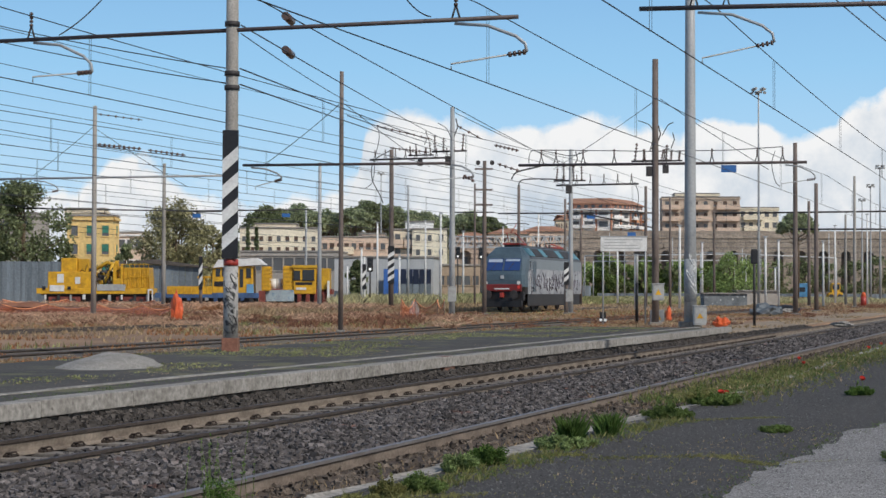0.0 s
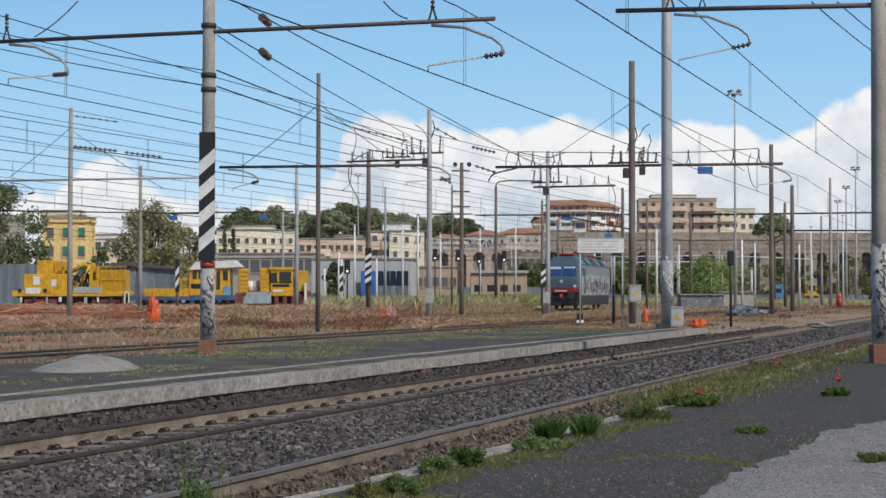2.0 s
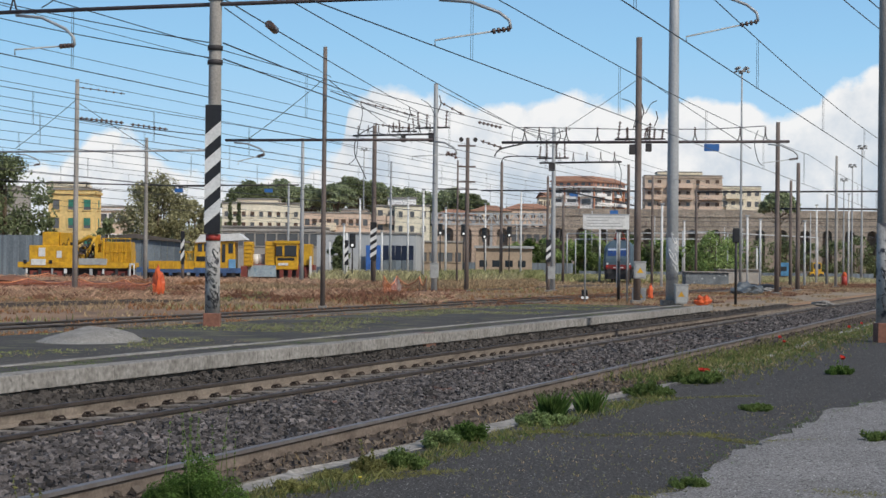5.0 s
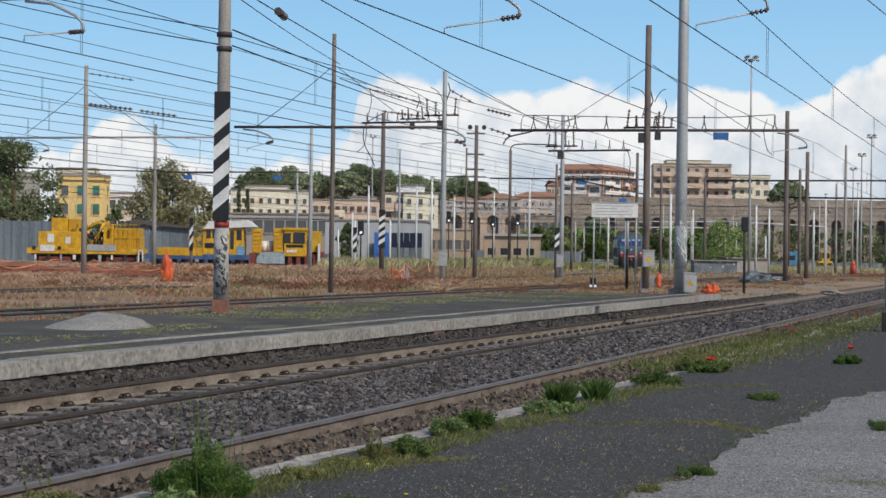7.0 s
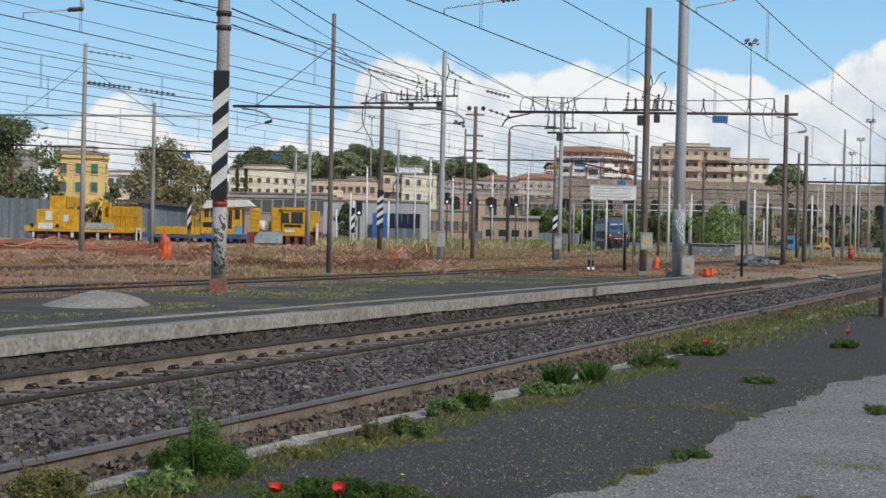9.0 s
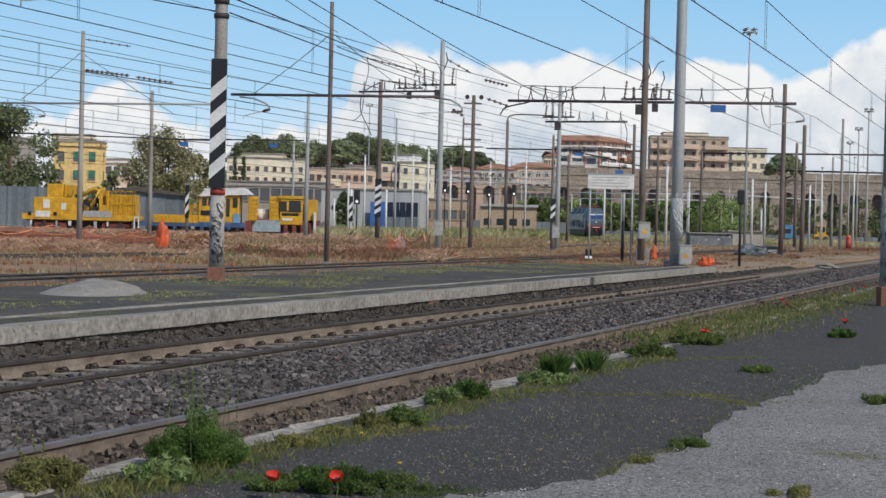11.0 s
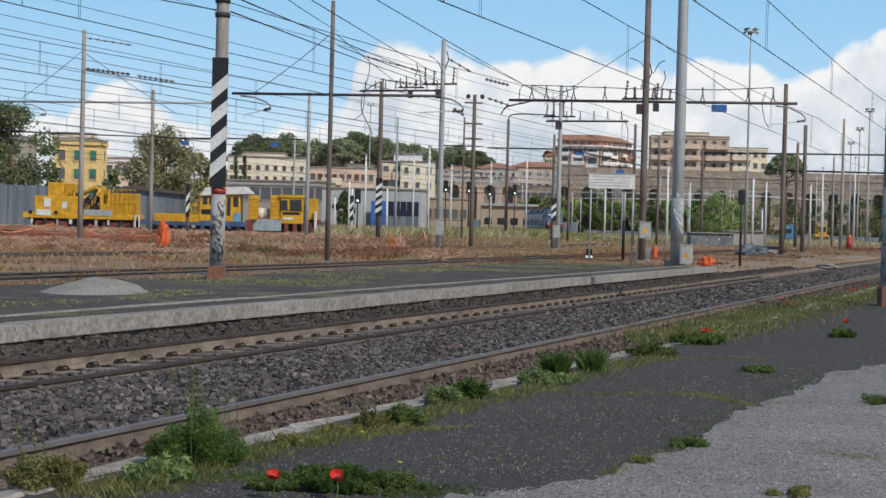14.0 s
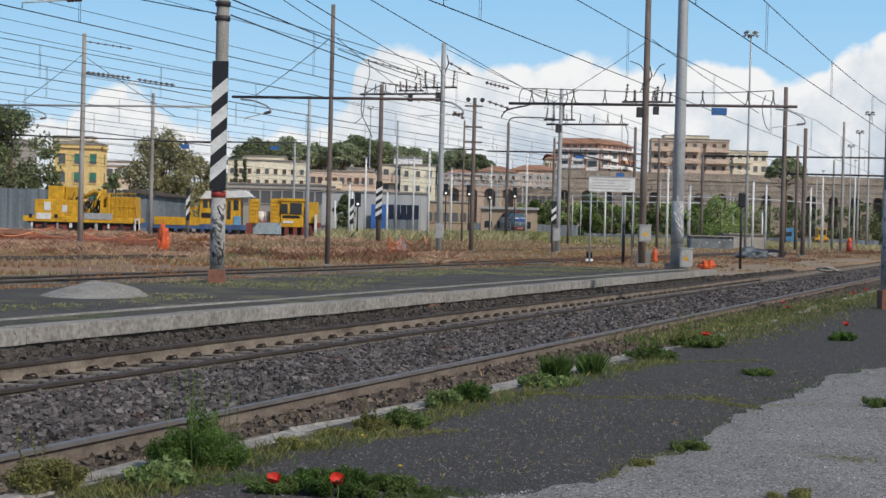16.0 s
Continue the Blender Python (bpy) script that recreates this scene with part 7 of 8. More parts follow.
def slim_pole(x, y, h, r, m, label):
    root = thing("slim_post", label, "post", "slim posts", m=Matrix.Translation((x, y, 0)))
    part("shaft", T([(0, 0, 0), (0, 0, h)], r, 8, r * 0.8), m, root)
    part("cap", B(-r * 1.4, -r * 1.4, h, r * 1.4, r * 1.4, h + 0.1), M_GALV, root)


for x, y, h in ((-1.51, 150, 8.56), (19.00, 140, 7.08), (28.19, 150, 6.46), (31.34, 160, 6.46), (36.80, 165, 6.52),
                (9.92, 200, 10.93), (5.58, 200, 9.26), (-8.28, 170, 8.49), (-9.63, 165, 5.71), (13.93, 128, 4.39),
                (0.65, 175, 7.81), (-5.64, 160, 4.93), (17.61, 180, 6.16), (27.65, 185, 6.95), (34.89, 180, 4.04), (-3.58, 185, 9.30),
                (-12.73, 190, 4.37), (49.96, 200, 10.89), (43.74, 190, 9.10)):
    slim_pole(x, y, h, 0.12, M_WHITE, "slim pale post among the yard tracks")


def yard_signal(x, y, z):
    root = thing("yard_signal", "black yard signal with white lamps on a dark post", "signal", "yard signals", m=Matrix.Translation((x, y, 0)))
    part("post", T([(0, 0, 0), (0, 0, z + 0.6)], 0.07, 8), M_DARK, root)
    part("head", B(-0.28, -0.1, z - 0.6, 0.28, 0.1, z + 0.75, bevel=0.1), M_BLACK, root)
    for k in (-0.35, 0.1, 0.5):
        part("lens", T([(0, -0.16, z + k), (0, -0.1, z + k)], 0.13, 10), plain("signal_white", (0.8, 0.8, 0.78)) if k < 0 else M_GLASS, root)


for x, y, z in ((0.08, 190.00, 5.81), (2.77, 190.00, 5.75), (5.34, 195.00, 5.52), (8.29, 195.00, 5.72), (-7.97, 150.00, 3.78)):
    yard_signal(x, y, z)


# ---- near platform: paving, kerb weeds, flowers ----
def paving():
    """Pale aggregate paving laid over the asphalt."""
    bm = bmesh.new()
    edge = [(0.04, 9.21), (0.42, 9.50), (0.99, 10.01), (1.33, 10.83), (1.96, 12.08), (2.43, 13.71), (2.87, 14.63), (3.57, 16.09), (4.26, 17.97), (4.93, 19.00), (5.98, 20.60)]
    rng = random.Random(9)
    pts = []
    for (ax, ay), (bx_, by) in zip(edge, edge[1:]):
        for i in range(6):
            u = i / 6
            pts.append((ax + (bx_ - ax) * u + rng.uniform(-.05, .05), ay + (by - ay) * u + rng.uniform(-.13, .13)))
    pts.append(edge[-1])
    pts += [(12.0, 14.0), (12.0, -6.0), (-4.0, -6.0), (-2.0, 7.0)]
    v = [bm.verts.new((x, y, 0.0)) for x, y in pts]
    f = bm.faces.new(v)
    r = bmesh.ops.extrude_face_region(bm, geom=[f])
    for g in r["geom"]:
        if isinstance(g, bmesh.types.BMVert):
            g.co.z = 0.012
    bmesh.ops.recalc_face_normals(bm, faces=bm.faces[:])
    tagged(part("pavement", bm, M_PAVE), "pale washed-aggregate paving with ragged edge over dark asphalt", "paving", kind="structure")


paving()


def weed(x, y, h, w, leafm, label, seed, n=260, size=0.03, z=0.0, stalks=0, name="weed"):
    """A leafy weed: thin stems and many small leaves, uneven on top."""
    rg = np.random.RandomState(seed)
    root = thing(name, label, "weed", "weeds", m=Matrix.Translation((x, y, z)))
    bm = bmesh.new()
    cs, rs, cs2, rs2 = [], [], [], []
    ns = max(8, int(w * 40))
    for i in range(ns):
        a, r = rg.uniform(0, 6.283), w / 2 * math.sqrt(rg.uniform(0, 1))
        hh = h * (1 - 0.6 * (2 * r / w) ** 2) * rg.uniform(0.6, 1.1)
        bx_, by = r * 0.55 * math.cos(a), r * 0.55 * math.sin(a)
        tx, ty = r * math.cos(a), r * math.sin(a)
        tube(bm, [(bx_, by, -0.01), ((bx_ + tx) / 2, (by + ty) / 2, hh * 0.6), (tx, ty, hh)], 0.004, 4, 0.0015, cap=False)
        for u in (0.35, 0.6, 0.8, 1.0):
            cs.append((bx_ + (tx - bx_) * u, by + (ty - by) * u, hh * u))
            rs.append(0.03 + 0.12 * min(w, h))
    for i in range(stalks):
        a, r = rg.uniform(0, 6.283), w / 2 * rg.uniform(0, 0.7)
        hh = h * rg.uniform(1.5, 2.3)
        x2, y2 = r * math.cos(a) + rg.normal(0, 0.05), r * math.sin(a) + rg.normal(0, 0.05)
        tube(bm, [(r * math.cos(a), r * math.sin(a), 0), (x2, y2, hh)], 0.004, 4, 0.001, cap=False)
        for u in np.linspace(0.45, 1.0, 7):
            cs2.append((r * math.cos(a) * (1 - u) + x2 * u, r * math.sin(a) * (1 - u) + y2 * u, hh * u))
            rs2.append(0.012)
    part("stalk", bm, L_WEED, root)
    per = max(3, n * 4 // len(cs))
    v, f = leaves(cs, rs, int(per * 2.2), size * 0.62, rg, 0.8, 0.28)
    if cs2:
        v2, f2 = leaves(cs2, rs2, 4, size * 0.5, rg, 0.8)
        f = f + [[k + len(v) for k in q] for q in f2]
        v = v + v2
    v = [(p[0], p[1], max(p[2], 0.0)) for p in v]
    part("foliage", raw("foliage", v, f, leafm), None, root)
    return root


L_LIME = leaf_mat("pale_leaf", (0.27, 0.35, 0.14), (0.17, 0.24, 0.08))
L_YG = leaf_mat("yellow_green", (0.30, 0.29, 0.11), (0.19, 0.19, 0.065))
L_DEEP = leaf_mat("deep_weed", (0.13, 0.215, 0.05), (0.065, 0.12, 0.028))
WEEDS = [
    (-1.50, 10.25, 0.31, 0.62, L_DEEP, "dense bushy green weed with feathery stalks at the kerb", 2600, 0.018, 14),
    (-1.62, 9.60, 0.14, 0.45, L_LIME, "pale crinkled broad-leaved weed at the kerb", 420, 0.045, 0),
    (-2.20, 9.26, 0.17, 0.45, L_YG, "yellowish weed with a tall stalk beside the rail", 650, 0.025, 3),
    (-0.62, 9.49, 0.12, 0.62, L_DEEP, "low dark green poppy plant on the asphalt", 1100, 0.022, 0),
    (-0.30, 9.52, 0.07, 0.62, L_WEED, "low green weed on the asphalt", 700, 0.022, 0),
    (-0.92, 9.42, 0.07, 0.35, L_WEED, "low green weed beside the poppies", 500, 0.022, 0),
    (1.01, 16.12, 0.13, 0.5, L_LIME, "bright green spreading weed below the tufts", 400, 0.035, 0),
    (0.29, 14.54, 0.19, 0.34, L_DEEP, "dark green weed on the kerb", 500, 0.028, 0),
    (0.01, 14.11, 0.14, 0.40, L_LIME, "pale grassy weed on the kerb", 400, 0.03, 0),
    (-0.27, 12.58, 0.13, 0.35, L_WEED, "green weed growing through the kerb", 500, 0.026, 0),
    (-0.52, 12.32, 0.11, 0.30, L_YG, "yellow-green weed growing through the kerb", 400, 0.026, 2),
    (-0.73, 12.01, 0.05, 0.35, L_YG, "thin yellowish grass along the kerb", 350, 0.024, 0),
    (-1.00, 11.29, 0.05, 0.35, L_YG, "thin grass along the kerb", 350, 0.024, 0),
    (2.57, 20.07, 0.15, 0.65, L_WEED, "bright green weed cluster at the kerb", 700, 0.035, 0),
    (3.56, 22.39, 0.14, 0.85, L_WEED, "green weed cluster with red poppies", 800, 0.04, 3),
    (3.30, 22.52, 0.25, 0.4, L_YG, "tall thin weed beside the rail", 200, 0.025, 5),
    (6.00, 24.50, 0.11, 0.42, L_DEEP, "isolated weed with a poppy on the asphalt", 500, 0.035, 1),
    (3.51, 18.10, 0.06, 0.40, L_WEED, "flat weed in a crack of the asphalt", 350, 0.03, 0),
    (1.77, 11.68, 0.06, 0.30, L_WEED, "flat weed at the paving's ragged edge", 250, 0.024, 0),
    (2.08, 9.62, 0.05, 0.32, L_YG, "flat weed on the pale paving", 250, 0.022, 0),
    (4.01, 14.93, 0.09, 0.40, L_WEED, "flat weed on the pale paving", 250, 0.028, 0),
    (2.96, 9.89, 0.05, 0.26, L_WEED, "flat weed on the pale paving", 150, 0.022, 0),
    (1.36, 10.78, 0.05, 0.18, L_YG, "small dry weed at the paving's edge", 150, 0.02, 0),
]
for i, (x, y, h, w, lm, lb, n, sz, st) in enumerate(WEEDS):
    weed(x, y, h, w, lm, lb, 100 + i, n, sz, 0.0, st)


def tuft(x, y, h, w, n, leafm, label, seed):
    """Upright grass blades from one root."""
    def spot(rg, k):
        return x + rg.normal(0, w / 4, k), y + rg.normal(0, w / 3, k)
    ob = grass("grass_tuft", spot, n, h, 0.0026, leafm, label, seed, 4, 0.27)
    ob["kind"] = "thing"
    tagged(ob, label, "grass tuft", "grass tufts")
    del ob["kind"]


tuft(1.14, 16.38, 0.28, 0.15, 330, L_DEEP, "dense upright dark green grass tuft at the kerb", 301)
tuft(1.62, 17.65, 0.22, 0.17, 300, L_DEEP, "dense upright dark green grass tuft at the kerb", 302)
tuft(1.29, 16.54, 0.09, 0.3, 160, L_LIME, "bright green short grass tuft at the kerb", 303)


# loose grit on the worn surfaces
PAVE_EDGE = [(-2.0, 7.0), (0.04, 9.21), (0.99, 10.01), (1.33, 10.83), (1.96, 12.08), (2.43, 13.71), (2.87, 14.63), (4.26, 17.97), (5.98, 20.60)]


def on_paving(x, y):
    """True where the pale paving lies: on the near side of its edge."""
    ex, ey = zip(*PAVE_EDGE)
    return y < np.interp(x, ex, ey)


def grit(pale):
    def f(rg, n):
        s = 6.0 * (52.0 / 6.0) ** rg.uniform(0, 1, n)
        d = rg.uniform(-6.0, 5.0, n)
        a = radians(20.2)
        x, y = math.sin(a) * s - math.cos(a) * d, math.cos(a) * s + math.sin(a) * d
        k = (on_paving(x, y) == pale) & (np.abs(x) < y * 0.30 + 0.3) & (d < 5.25 - 0.042 * (np.clip(s, 0, 24) - 8))
        return s[k], d[k]
    return f


def flat_level(z):
    return lambda s, d, rg: np.full(len(s), z)


stones("asphalt_grit", 190000, grit(False), (0.009, 0.021), flat_level(-0.001), 61, "grit and chippings in the worn asphalt", "grit", mat("asphalt_chip", (0.20, 0.195, 0.19), 0.9, col2=(0.028, 0.027, 0.027), big=9, fine=40, rnd=0.85), 0.8, True)
stones("paving_grit", 170000, grit(True), (0.009, 0.020), flat_level(0.011), 62, "pale pebbles of the washed-aggregate paving", "grit", mat("paving_pebble", (0.40, 0.39, 0.38), 0.9, col2=(0.09, 0.087, 0.085), big=9, fine=40, rnd=0.8), 0.8, True)


def along(pts, spread):
    """Points strewn along a line on the ground."""
    def f(rg, n):
        P = np.array(pts)
        u = rg.uniform(0, len(P) - 1, n)
        i = np.minimum(u.astype(int), len(P) - 2)
        q = P[i] + (P[i + 1] - P[i]) * (u - i)[:, None] + rg.normal(0, spread, (n, 2))
        return q[:, 0], q[:, 1]
    return f


KERB = [(-1.91, 9.03), (-1.68, 9.46), (-1.21, 10.78), (-0.64, 11.93), (0.01, 13.48), (0.80, 15.31), (1.89, 18.14), (2.74, 19.78)]
grass("kerb_grass", along(KERB, 0.12), 1300, 0.06, 0.004, L_WEED, "thin green grass along the broken kerb", 21, 5)
grass("kerb_dry_grass", along(KERB, 0.15), 1300, 0.08, 0.0035, L_YG, "thin yellowish grass along the broken kerb", 22, 5)
AREA = between((-0.68, 9.24), (1.67, 11.37), (4.92, 19.78), (1.57, 16.15))
grass("surface_weeds", AREA, 420, 0.035, 0.004, L_YG, "tiny yellowish weeds scattered over the asphalt", 51, 4, z=0.01)
grass("surface_straw", AREA, 420, 0.03, 0.004, L_STRAW, "dry bits of grass scattered over the asphalt", 52, 4, z=0.01)
VERGE = [(3.18, 23.03), (4.82, 26.89), (6.87, 32.19), (9.67, 39.05), (13.69, 48.54), (20.87, 66.01)]
grass("verge_grass", along(VERGE, 0.40), 3600, 0.075, 0.008, L_WEED, "thick green verge between the rail and the platform", 23, 5)
grass("verge_yellow_grass", along(VERGE, 0.48), 3600, 0.09, 0.007, L_YG, "yellowish verge grass between the rail and the platform", 24, 5)
grass("verge_straw", along(VERGE, 0.5), 500, 0.10, 0.006, L_STRAW, "dry stalks in the verge", 25, 4)
CRACKS = [[(2.47, 15.30), (2.74, 14.64), (3.42, 14.94)], [(1.16, 15.09), (2.25, 15.40), (2.72, 15.36)], [(1.94, 12.08), (2.53, 14.03), (3.43, 15.95), (4.21, 17.75), (5.25, 19.48)], [(1.90, 18.88), (3.22, 19.84), (3.93, 20.14)], [(-0.56, 11.92), (0.10, 12.45)], [(-0.24, 9.30), (0.09, 9.55)], [(1.04, 10.13), (1.33, 10.83), (1.92, 11.95)], [(2.66, 11.41), (3.08, 11.21)], [(-1.41, 9.63), (-1.01, 9.91)], [(0.65, 15.37), (1.19, 15.50)]]
for i, c in enumerate(CRACKS):
    grass("crack_grass", along(c, 0.05 + 0.03 * (i % 3)), 420, 0.04, 0.004, (L_YG, L_YG, L_WEED)[i % 3], "short weeds along a crack in the surface", 30 + i, 5, 0.6)
grass("shoulder_weeds", along([tk(8, 5.7)[:2], tk(20, 5.6)[:2], tk(34, 5.5)[:2]], 0.2), 500, 0.10, 0.006, L_STRAW, "sparse dry weeds beside the near rail", 45, 4, z=-0.15)


TILT = (22, 34, 12, 28)


def poppy(x, y, h, k, seed):
    rng = random.Random(seed)
    root = thing("poppy", "red poppy flower with a dark centre on a thin stem", "poppy", "poppies", m=Matrix.Translation((x, y, 0)))
    part("stem", T([(0, 0, 0), (0.01, 0, h * 0.6), (0, 0, h)], 0.004, 5), L_WEED, root)
    pm = mat("poppy_petal", (0.62, 0.035, 0.015), 0.6, col2=(0.48, 0.02, 0.01), big=30, fine=90, amount=0.2, bump=0.1)
    for i in range(4):
        a = i * math.pi / 2 + rng.uniform(-.2, .2)
        bm = bmesh.new()
        g = []
        for r in range(4):
            u = r / 3
            row = []
            for c in range(5):
                v = (c - 2) / 2
                rad = 0.038 * k * math.sin(u * 1.5)
                ang = v * (0.35 + 0.55 * u)
                row.append(bm.verts.new((rad * math.cos(ang), rad * math.sin(ang) * 1.15, h + 0.040 * k * u * u * (1 - 0.18 * abs(v)) + rng.uniform(-.005, .005) * k * u)))
            g.append(row)
        for r in range(3):
            for c in range(4):
                bm.faces.new((g[r][c], g[r][c + 1], g[r + 1][c + 1], g[r + 1][c])).smooth = True
        part("petal", bm, pm, root, m=Matrix.Translation((0, 0, h)) @ pose(0, 0, 0, TILT[seed % 4], 8 - 5 * (seed % 3), 0) @ pose(0, 0, -h, 0, 0, math.degrees(a)))
    part("centre", T([(0, 0, h), (0, -0.012 * k, h + 0.010 * k)], 0.009 * k, 8), M_BLACK, root)


for i, (x, y, h, k) in enumerate(((-0.91, 9.03, 0.115, 1.05), (-0.56, 9.08, 0.115, 1.05), (3.62, 22.52, 0.14, 1.2), (6.07, 24.65, 0.22, 1.2), (6.93, 33.29, 0.17, 1.0), (9.88, 39.46, 0.18, 1.1), (6.68, 31.69, 0.15, 1.0), (10.90, 42.26, 0.18, 1.1), (3.73, 22.78, 0.12, 1.1))):
    poppy(x, y, h, k, i)
for i, (x, y) in enumerate(((-0.24, 10.27), (-0.17, 9.66), (-0.55, 11.70))):
    root = thing("yellow_flower", "tiny yellow flower on the asphalt", "flower", "yellow flowers", m=Matrix.Translation((x, y, 0)))
    part("stem", T([(0, 0, 0), (0, 0, 0.04)], 0.003, 4), L_WEED, root)
    part("blossom", T([(0, 0, 0.04), (0, 0, 0.05)], 0.012, 8), mat("yellow_petal", (0.7, 0.55, 0.03), 0.6, bump=0), root)


# ---- graffiti scrawls on masts ----
def scrawl(root, r, z0, z1, n, seed, size=0.12, ink=M_BLACK):
    """Looping spray strokes on the side of a round mast; no letters."""
    rng = random.Random(seed)
    for i in range(n):
        zc = z0 + (z1 - z0) * (i + 0.5) / n
        a0 = -math.pi / 2 + rng.uniform(-.7, .7)
        pts = []
        t0 = rng.uniform(0, 6.283)
        for k in range(12):
            t = t0 + k * rng.uniform(0.35, 0.6)
            a = a0 + math.sin(t) * 0.55 + k * 0.03
            pts.append((r * math.cos(a), r * math.sin(a), zc + math.cos(t * 1.3) * size + (k - 6) * 0.012))
        part("graffiti_stroke", T(pts, 0.008 if r < 0.2 else 0.018, 5), ink, root)


scrawl(m1, 0.160, 0.35, 1.6, 12, 3, 0.085)
scrawl(m2, 0.1965, 0.7, 2.4, 12, 4, 0.14)
scrawl(m3, 0.252, 1.3, 2.7, 5, 6, 0.2, M_WHITE)


# ---- strung insulators, jumpers and small plates ----
def bead_string(a, b, n, r, sag=0.0):
    a, b = Vector(a), Vector(b)
    bm = bmesh.new()
    pts = [a.lerp(b, i / 8) - Vector((0, 0, sag * 4 * (i / 8) * (1 - i / 8))) for i in range(9)]
    tube(bm, pts, r * 0.35, 5)
    for i in range(n):
        u = (i + 0.5) / n
        p = a.lerp(b, u) - Vector((0, 0, sag * 4 * u * (1 - u)))
        d = (b - a).normalized() * r * 0.5
        tube(bm, [p - d, p + d], r, 7)
    tagged(part("insulator_string", bm, M_INS), "string of small dark insulators on a tensioned wire", "insulator string", "insulator strings")


bead_string((-21.20, 96.00, 11.85), (-18.53, 96.00, 11.49), 6, 0.07)
bead_string((-21.19, 96.00, 10.05), (-18.59, 96.00, 9.79), 9, 0.10)
bead_string((-18.19, 96.00, 9.72), (-15.99, 96.00, 9.43), 7, 0.09)
bead_string((-4.95, 97.00, 11.31), (-1.50, 97.00, 10.48), 8, 0.08)
bead_string((-0.06, 97.00, 11.32), (1.42, 97.00, 10.52), 3, 0.09)
bead_string((2.19, 97.00, 10.15), (3.63, 97.00, 9.82), 6, 0.10)
bead_string((-4.01, 97.00, 9.97), (-1.66, 97.00, 9.71), 6, 0.08)
bead_string((2.36, 97.00, 9.04), (3.70, 97.00, 8.61), 4, 0.10)
bead_string((0.35, 97.00, 8.37), (1.02, 97.00, 7.97), 3, 0.10)


def jumper(pts, r=0.03):
    P = [Vector(p) for p in pts]
    Q_ = []
    for i in range(len(P) - 1):
        p0, p1, p2, p3 = P[max(i - 1, 0)], P[i], P[i + 1], P[min(i + 2, len(P) - 1)]
        for k in range(5):
            t = k / 5
            Q_.append(0.5 * ((2 * p1) + (p2 - p0) * t + (2 * p0 - 5 * p1 + 4 * p2 - p3) * t * t + (3 * p1 - p0 - 3 * p2 + p3) * t ** 3))
    Q_.append(P[-1])
    tagged(part("jumper_cable", T(Q_, r, 5), M_WIRE), "bent dark jumper cable between overhead wires", "cable", "jumper cables")


jumper([(-3.97, 96.00, 9.72), (-4.89, 96.00, 9.12), (-5.02, 96.00, 8.12), (-4.56, 96.00, 7.13), (-4.35, 96.00, 6.63)])
jumper([(-4.70, 96.00, 11.11), (-4.60, 96.00, 10.45), (-4.83, 96.00, 9.28), (-4.96, 96.00, 7.95), (-5.45, 96.00, 7.46)], 0.022)
jumper([(-0.32, 96.00, 10.36), (-0.65, 96.00, 11.02), (-1.15, 96.00, 11.35)], 0.022)
jumper([(3.30, 100.00, 8.31), (3.64, 100.00, 8.76), (4.85, 100.00, 9.07), (5.19, 100.00, 9.21)], 0.05)
jumper([(4.44, 100.00, 9.00), (4.37, 100.00, 9.63), (4.68, 100.00, 10.11), (6.06, 100.00, 9.91), (6.92, 100.00, 9.77), (7.95, 100.00, 10.05)], 0.025)
jumper([(5.62, 150.00, 11.07), (5.83, 150.00, 11.59), (7.02, 150.00, 11.75), (9.86, 150.00, 11.70)], 0.06)
jumper([(8.69, 74.00, 7.84), (8.85, 74.00, 8.56), (8.69, 74.00, 9.02), (8.18, 74.00, 9.23)], 0.02)
jumper([(9.25, 74.00, 8.56), (9.51, 74.00, 9.02), (9.76, 74.00, 9.15)], 0.02)
jumper([(13.96, 72.00, 7.69), (13.81, 72.00, 7.14), (13.96, 72.00, 6.39), (14.16, 72.00, 6.14)], 0.018)
jumper([(11.25, 104.00, 8.45), (11.50, 104.00, 7.63), (11.43, 104.00, 6.55), (11.68, 104.00, 5.65)], 0.025)
for x, y, z in ((-23.91, 150.00, 8.30), (-15.71, 150.00, 8.37), (15.96, 150.00, 6.69), (12.24, 150.00, 8.29)):
    root = thing("line_plate", "small blue plate hung from an overhead boom", "plate", "blue plates", m=Matrix.Translation((x, y, z)))
    part("plate", B(-0.38, -0.02, -0.18, 0.38, 0.02, 0.18), M_BLUE, root)
    part("hanger", B(-0.03, -0.015, 0.18, 0.03, 0.015, 0.75), M_DARK, root)
for a, b in (((-25.11, 150.00, 8.72), (-12.92, 150.00, 8.90)), ((10.90, 150.00, 8.70), (18.39, 150.00, 7.21)), ((-45.91, 160.00, 9.48), (-22.63, 160.00, 9.15)), ((-0.48, 150.00, 8.67), (3.40, 150.00, 8.68))):
    t = thing("catenary_boom", "thin dark boom across the far yard", "catenary boom", "catenary booms")
    part("pipe", T([a, b], 0.07, 6), M_DARK, t)
t = thing("cross_arm_set", "short cross arms on the dark brown mast", "cross arms")
for z in (9.00, 7.72, 6.79):
    part("cross_arm", B(1.06, 100.6, z - 0.05, 2.17, 100.75, z + 0.05, bevel=0.01), M_BROWN, t)
for x in (1.27, 2.13):
    part("disc_insulator", T([(x, 100.5, 9.38), (x, 100.75, 9.38)], 0.14, 10), M_DARK, t)
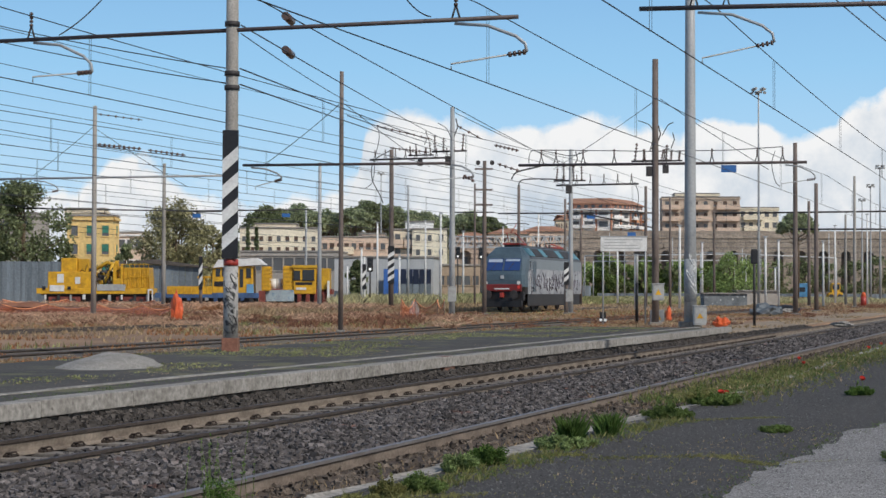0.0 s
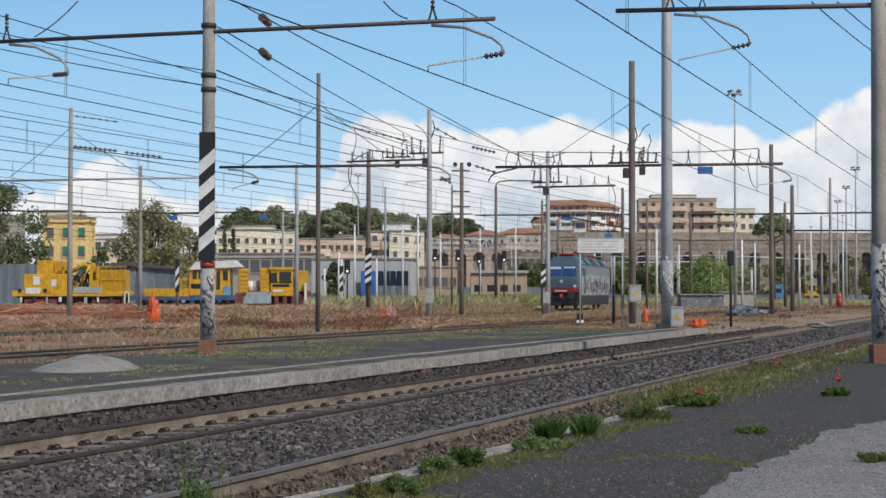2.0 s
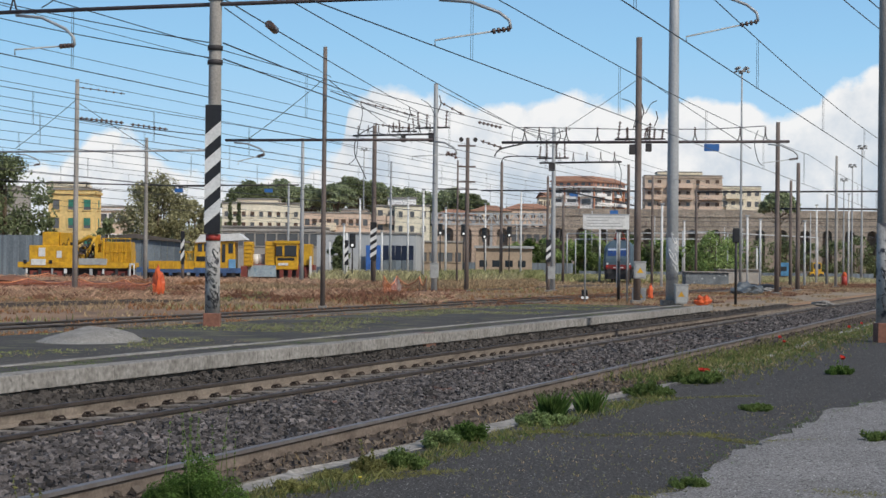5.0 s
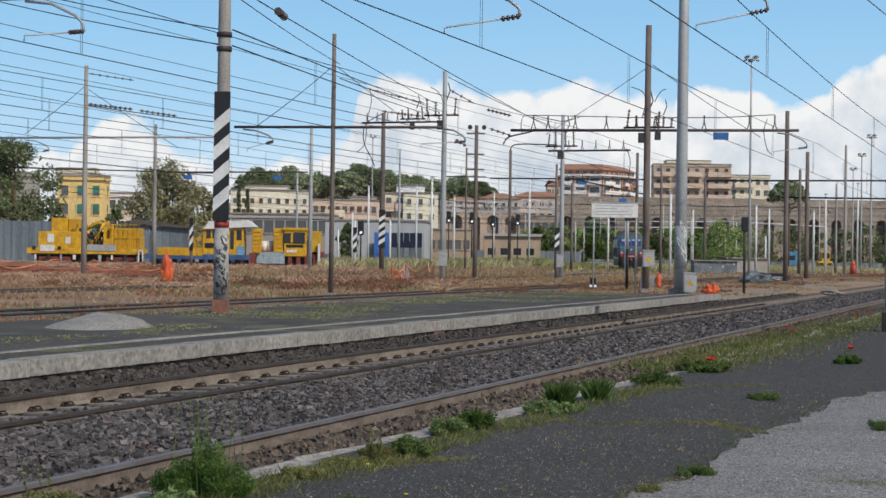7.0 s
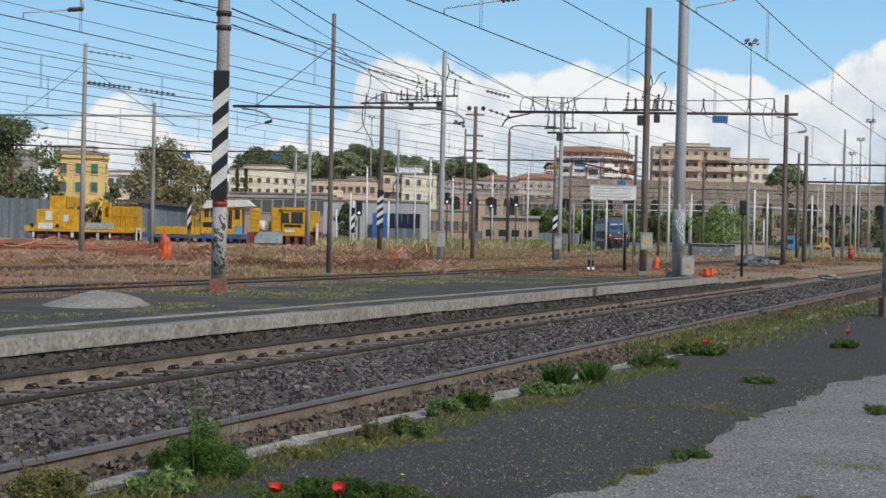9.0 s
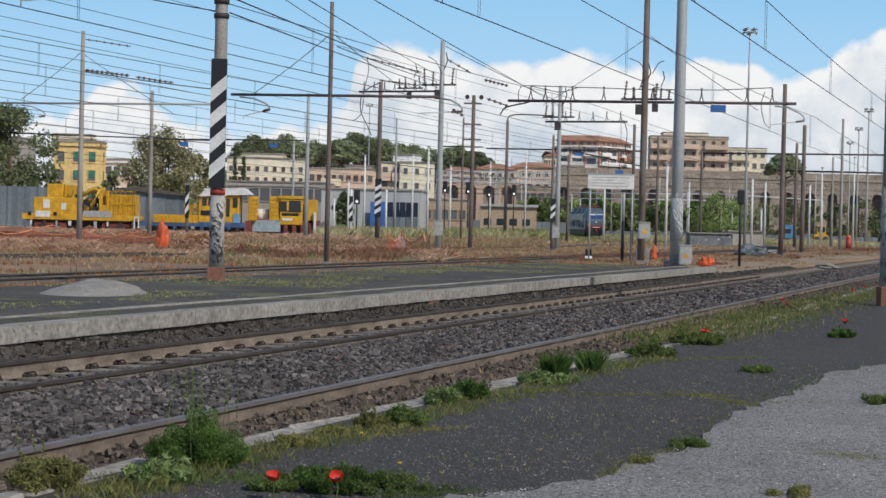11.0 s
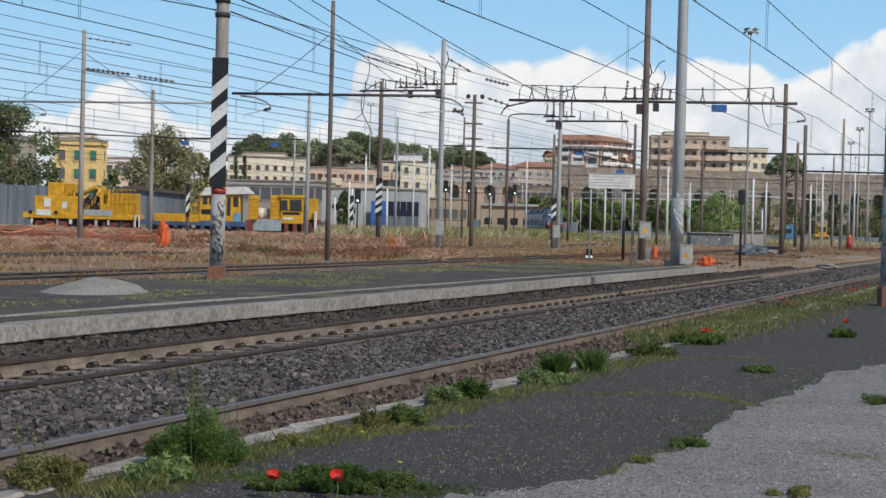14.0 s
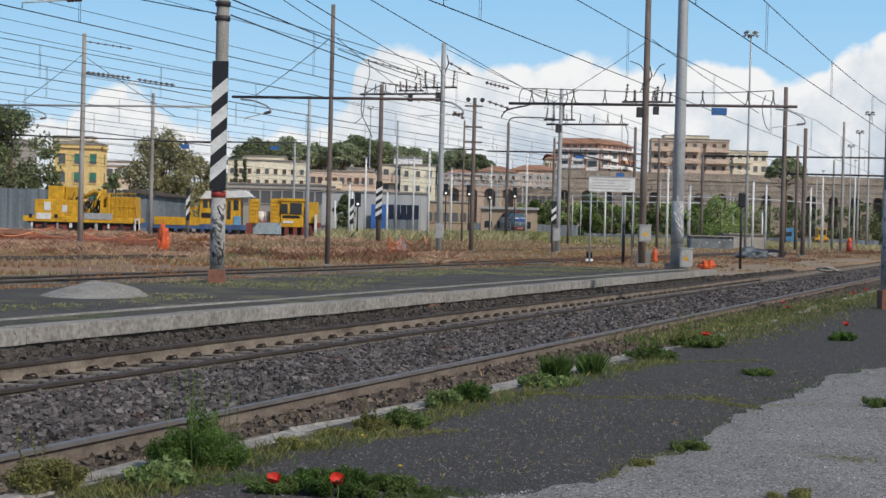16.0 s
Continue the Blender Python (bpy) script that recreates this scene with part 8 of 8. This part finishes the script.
for a, b in (((23.35, 300.00, 7.88), (52.78, 300.00, 8.27)), ((25.32, 305.00, 6.94), (51.56, 305.00, 7.22)), ((43.04, 290.00, 8.32), (66.96, 290.00, 7.39))):
    t = thing("pale_gantry_beam", "pale steel beam across the far tracks", "beam", "pale beams")
    part("beam", T([a, b], 0.12, 6), M_SHED, t)
    for e in (a, b):
        part("leg", T([(e[0], e[1], 0), (e[0], e[1], e[2])], 0.12, 6), M_SHED, t)


# ---- crowd of far masts and booms ----
rngf = random.Random(31)
for i in range(26):
    y = 332 + (i * 11 % 17)
    x = -48 + i * 4.9 + rngf.uniform(-1.5, 1.5)
    h = rngf.uniform(8.5, 13.5)
    t = thing("far_mast", "slim weathered mast in the far part of the yard", "mast", "far masts", m=Matrix.Translation((x, y, 0)))
    part("shaft", T([(0, 0, 0), (0, 0, h)], 0.14, 7, 0.09), (M_BROWN, M_SHED, M_GALV)[i % 3], t)
    if i % 2:
        part("cross_arm", T([(-2.6, 0, h * 0.82), (2.8, 0, h * 0.84)], 0.07, 5), M_BROWN, t)
        part("insulator", T([(-1.8, 0, h * 0.83), (-1.8, 0, h * 0.83 + 0.7)], 0.1, 6), M_INS, t)
        part("insulator", T([(1.9, 0, h * 0.83), (1.9, 0, h * 0.83 + 0.7)], 0.1, 6), M_INS, t)
for i in range(7):
    y, z = 334 + i * 2.5, 8.2 + (i * 5 % 4) * 1.1
    wire((-60, y, z), (100, y - 4, z + 0.4), 0.035, 0.4, 12)
for i in range(5):
    s0, d0 = 60 + i * 22, 62 + i * 9
    wire(tk(s0, d0, 7.6), tk(s0 + 200, d0 - 6, 7.4), 0.022, 0.3, 10)


# ---- switch gear on the masts ----
def switch_gear(s, d, z, k, seed):
    rng = random.Random(seed)
    t = thing("mast_switch_gear", "dark switch gear with horns and insulators on a mast", "switch gear", "mast switch gear")
    part("bracket_frame", T([tk(s, d - 0.9 * k, z), tk(s, d + 0.9 * k, z)], 0.05 * k, 6), M_DARK, t)
    for o in (-0.7, -0.25, 0.3, 0.75):
        bm = bmesh.new()
        insulator(bm, tk(s, d + o * k, z), tk(s, d + o * k + rng.uniform(-.1, .1), z + rng.uniform(0.5, 0.9) * k), 0.07 * k, 5)
        part("insulator", bm, M_INS, t)
    part("horn", T([tk(s, d - 0.25 * k, z + 0.7 * k), tk(s, d - 0.45 * k, z + 1.2 * k), tk(s, d - 0.35 * k, z + 1.6 * k)], 0.03 * k, 5), M_DARK, t)
    part("drive_box", B(-0.16 * k, -0.16 * k, -0.2 * k, 0.16 * k, 0.16 * k, 0.25 * k, bevel=0.02), M_DARK, t, m=Matrix.Translation(tk(s, d + 0.05, z - 0.5 * k)))


switch_gear(90.88, 33.96, 9.78, 1.2, 1)
switch_gear(90.88, 35.76, 9.59, 0.9, 2)
switch_gear(S7, 17.50, 7.46, 1.0, 3)
switch_gear(S7, 16.77, 7.44, 0.8, 4)
switch_gear(103.60, 30.26, 8.76, 1.2, 5)

motions()
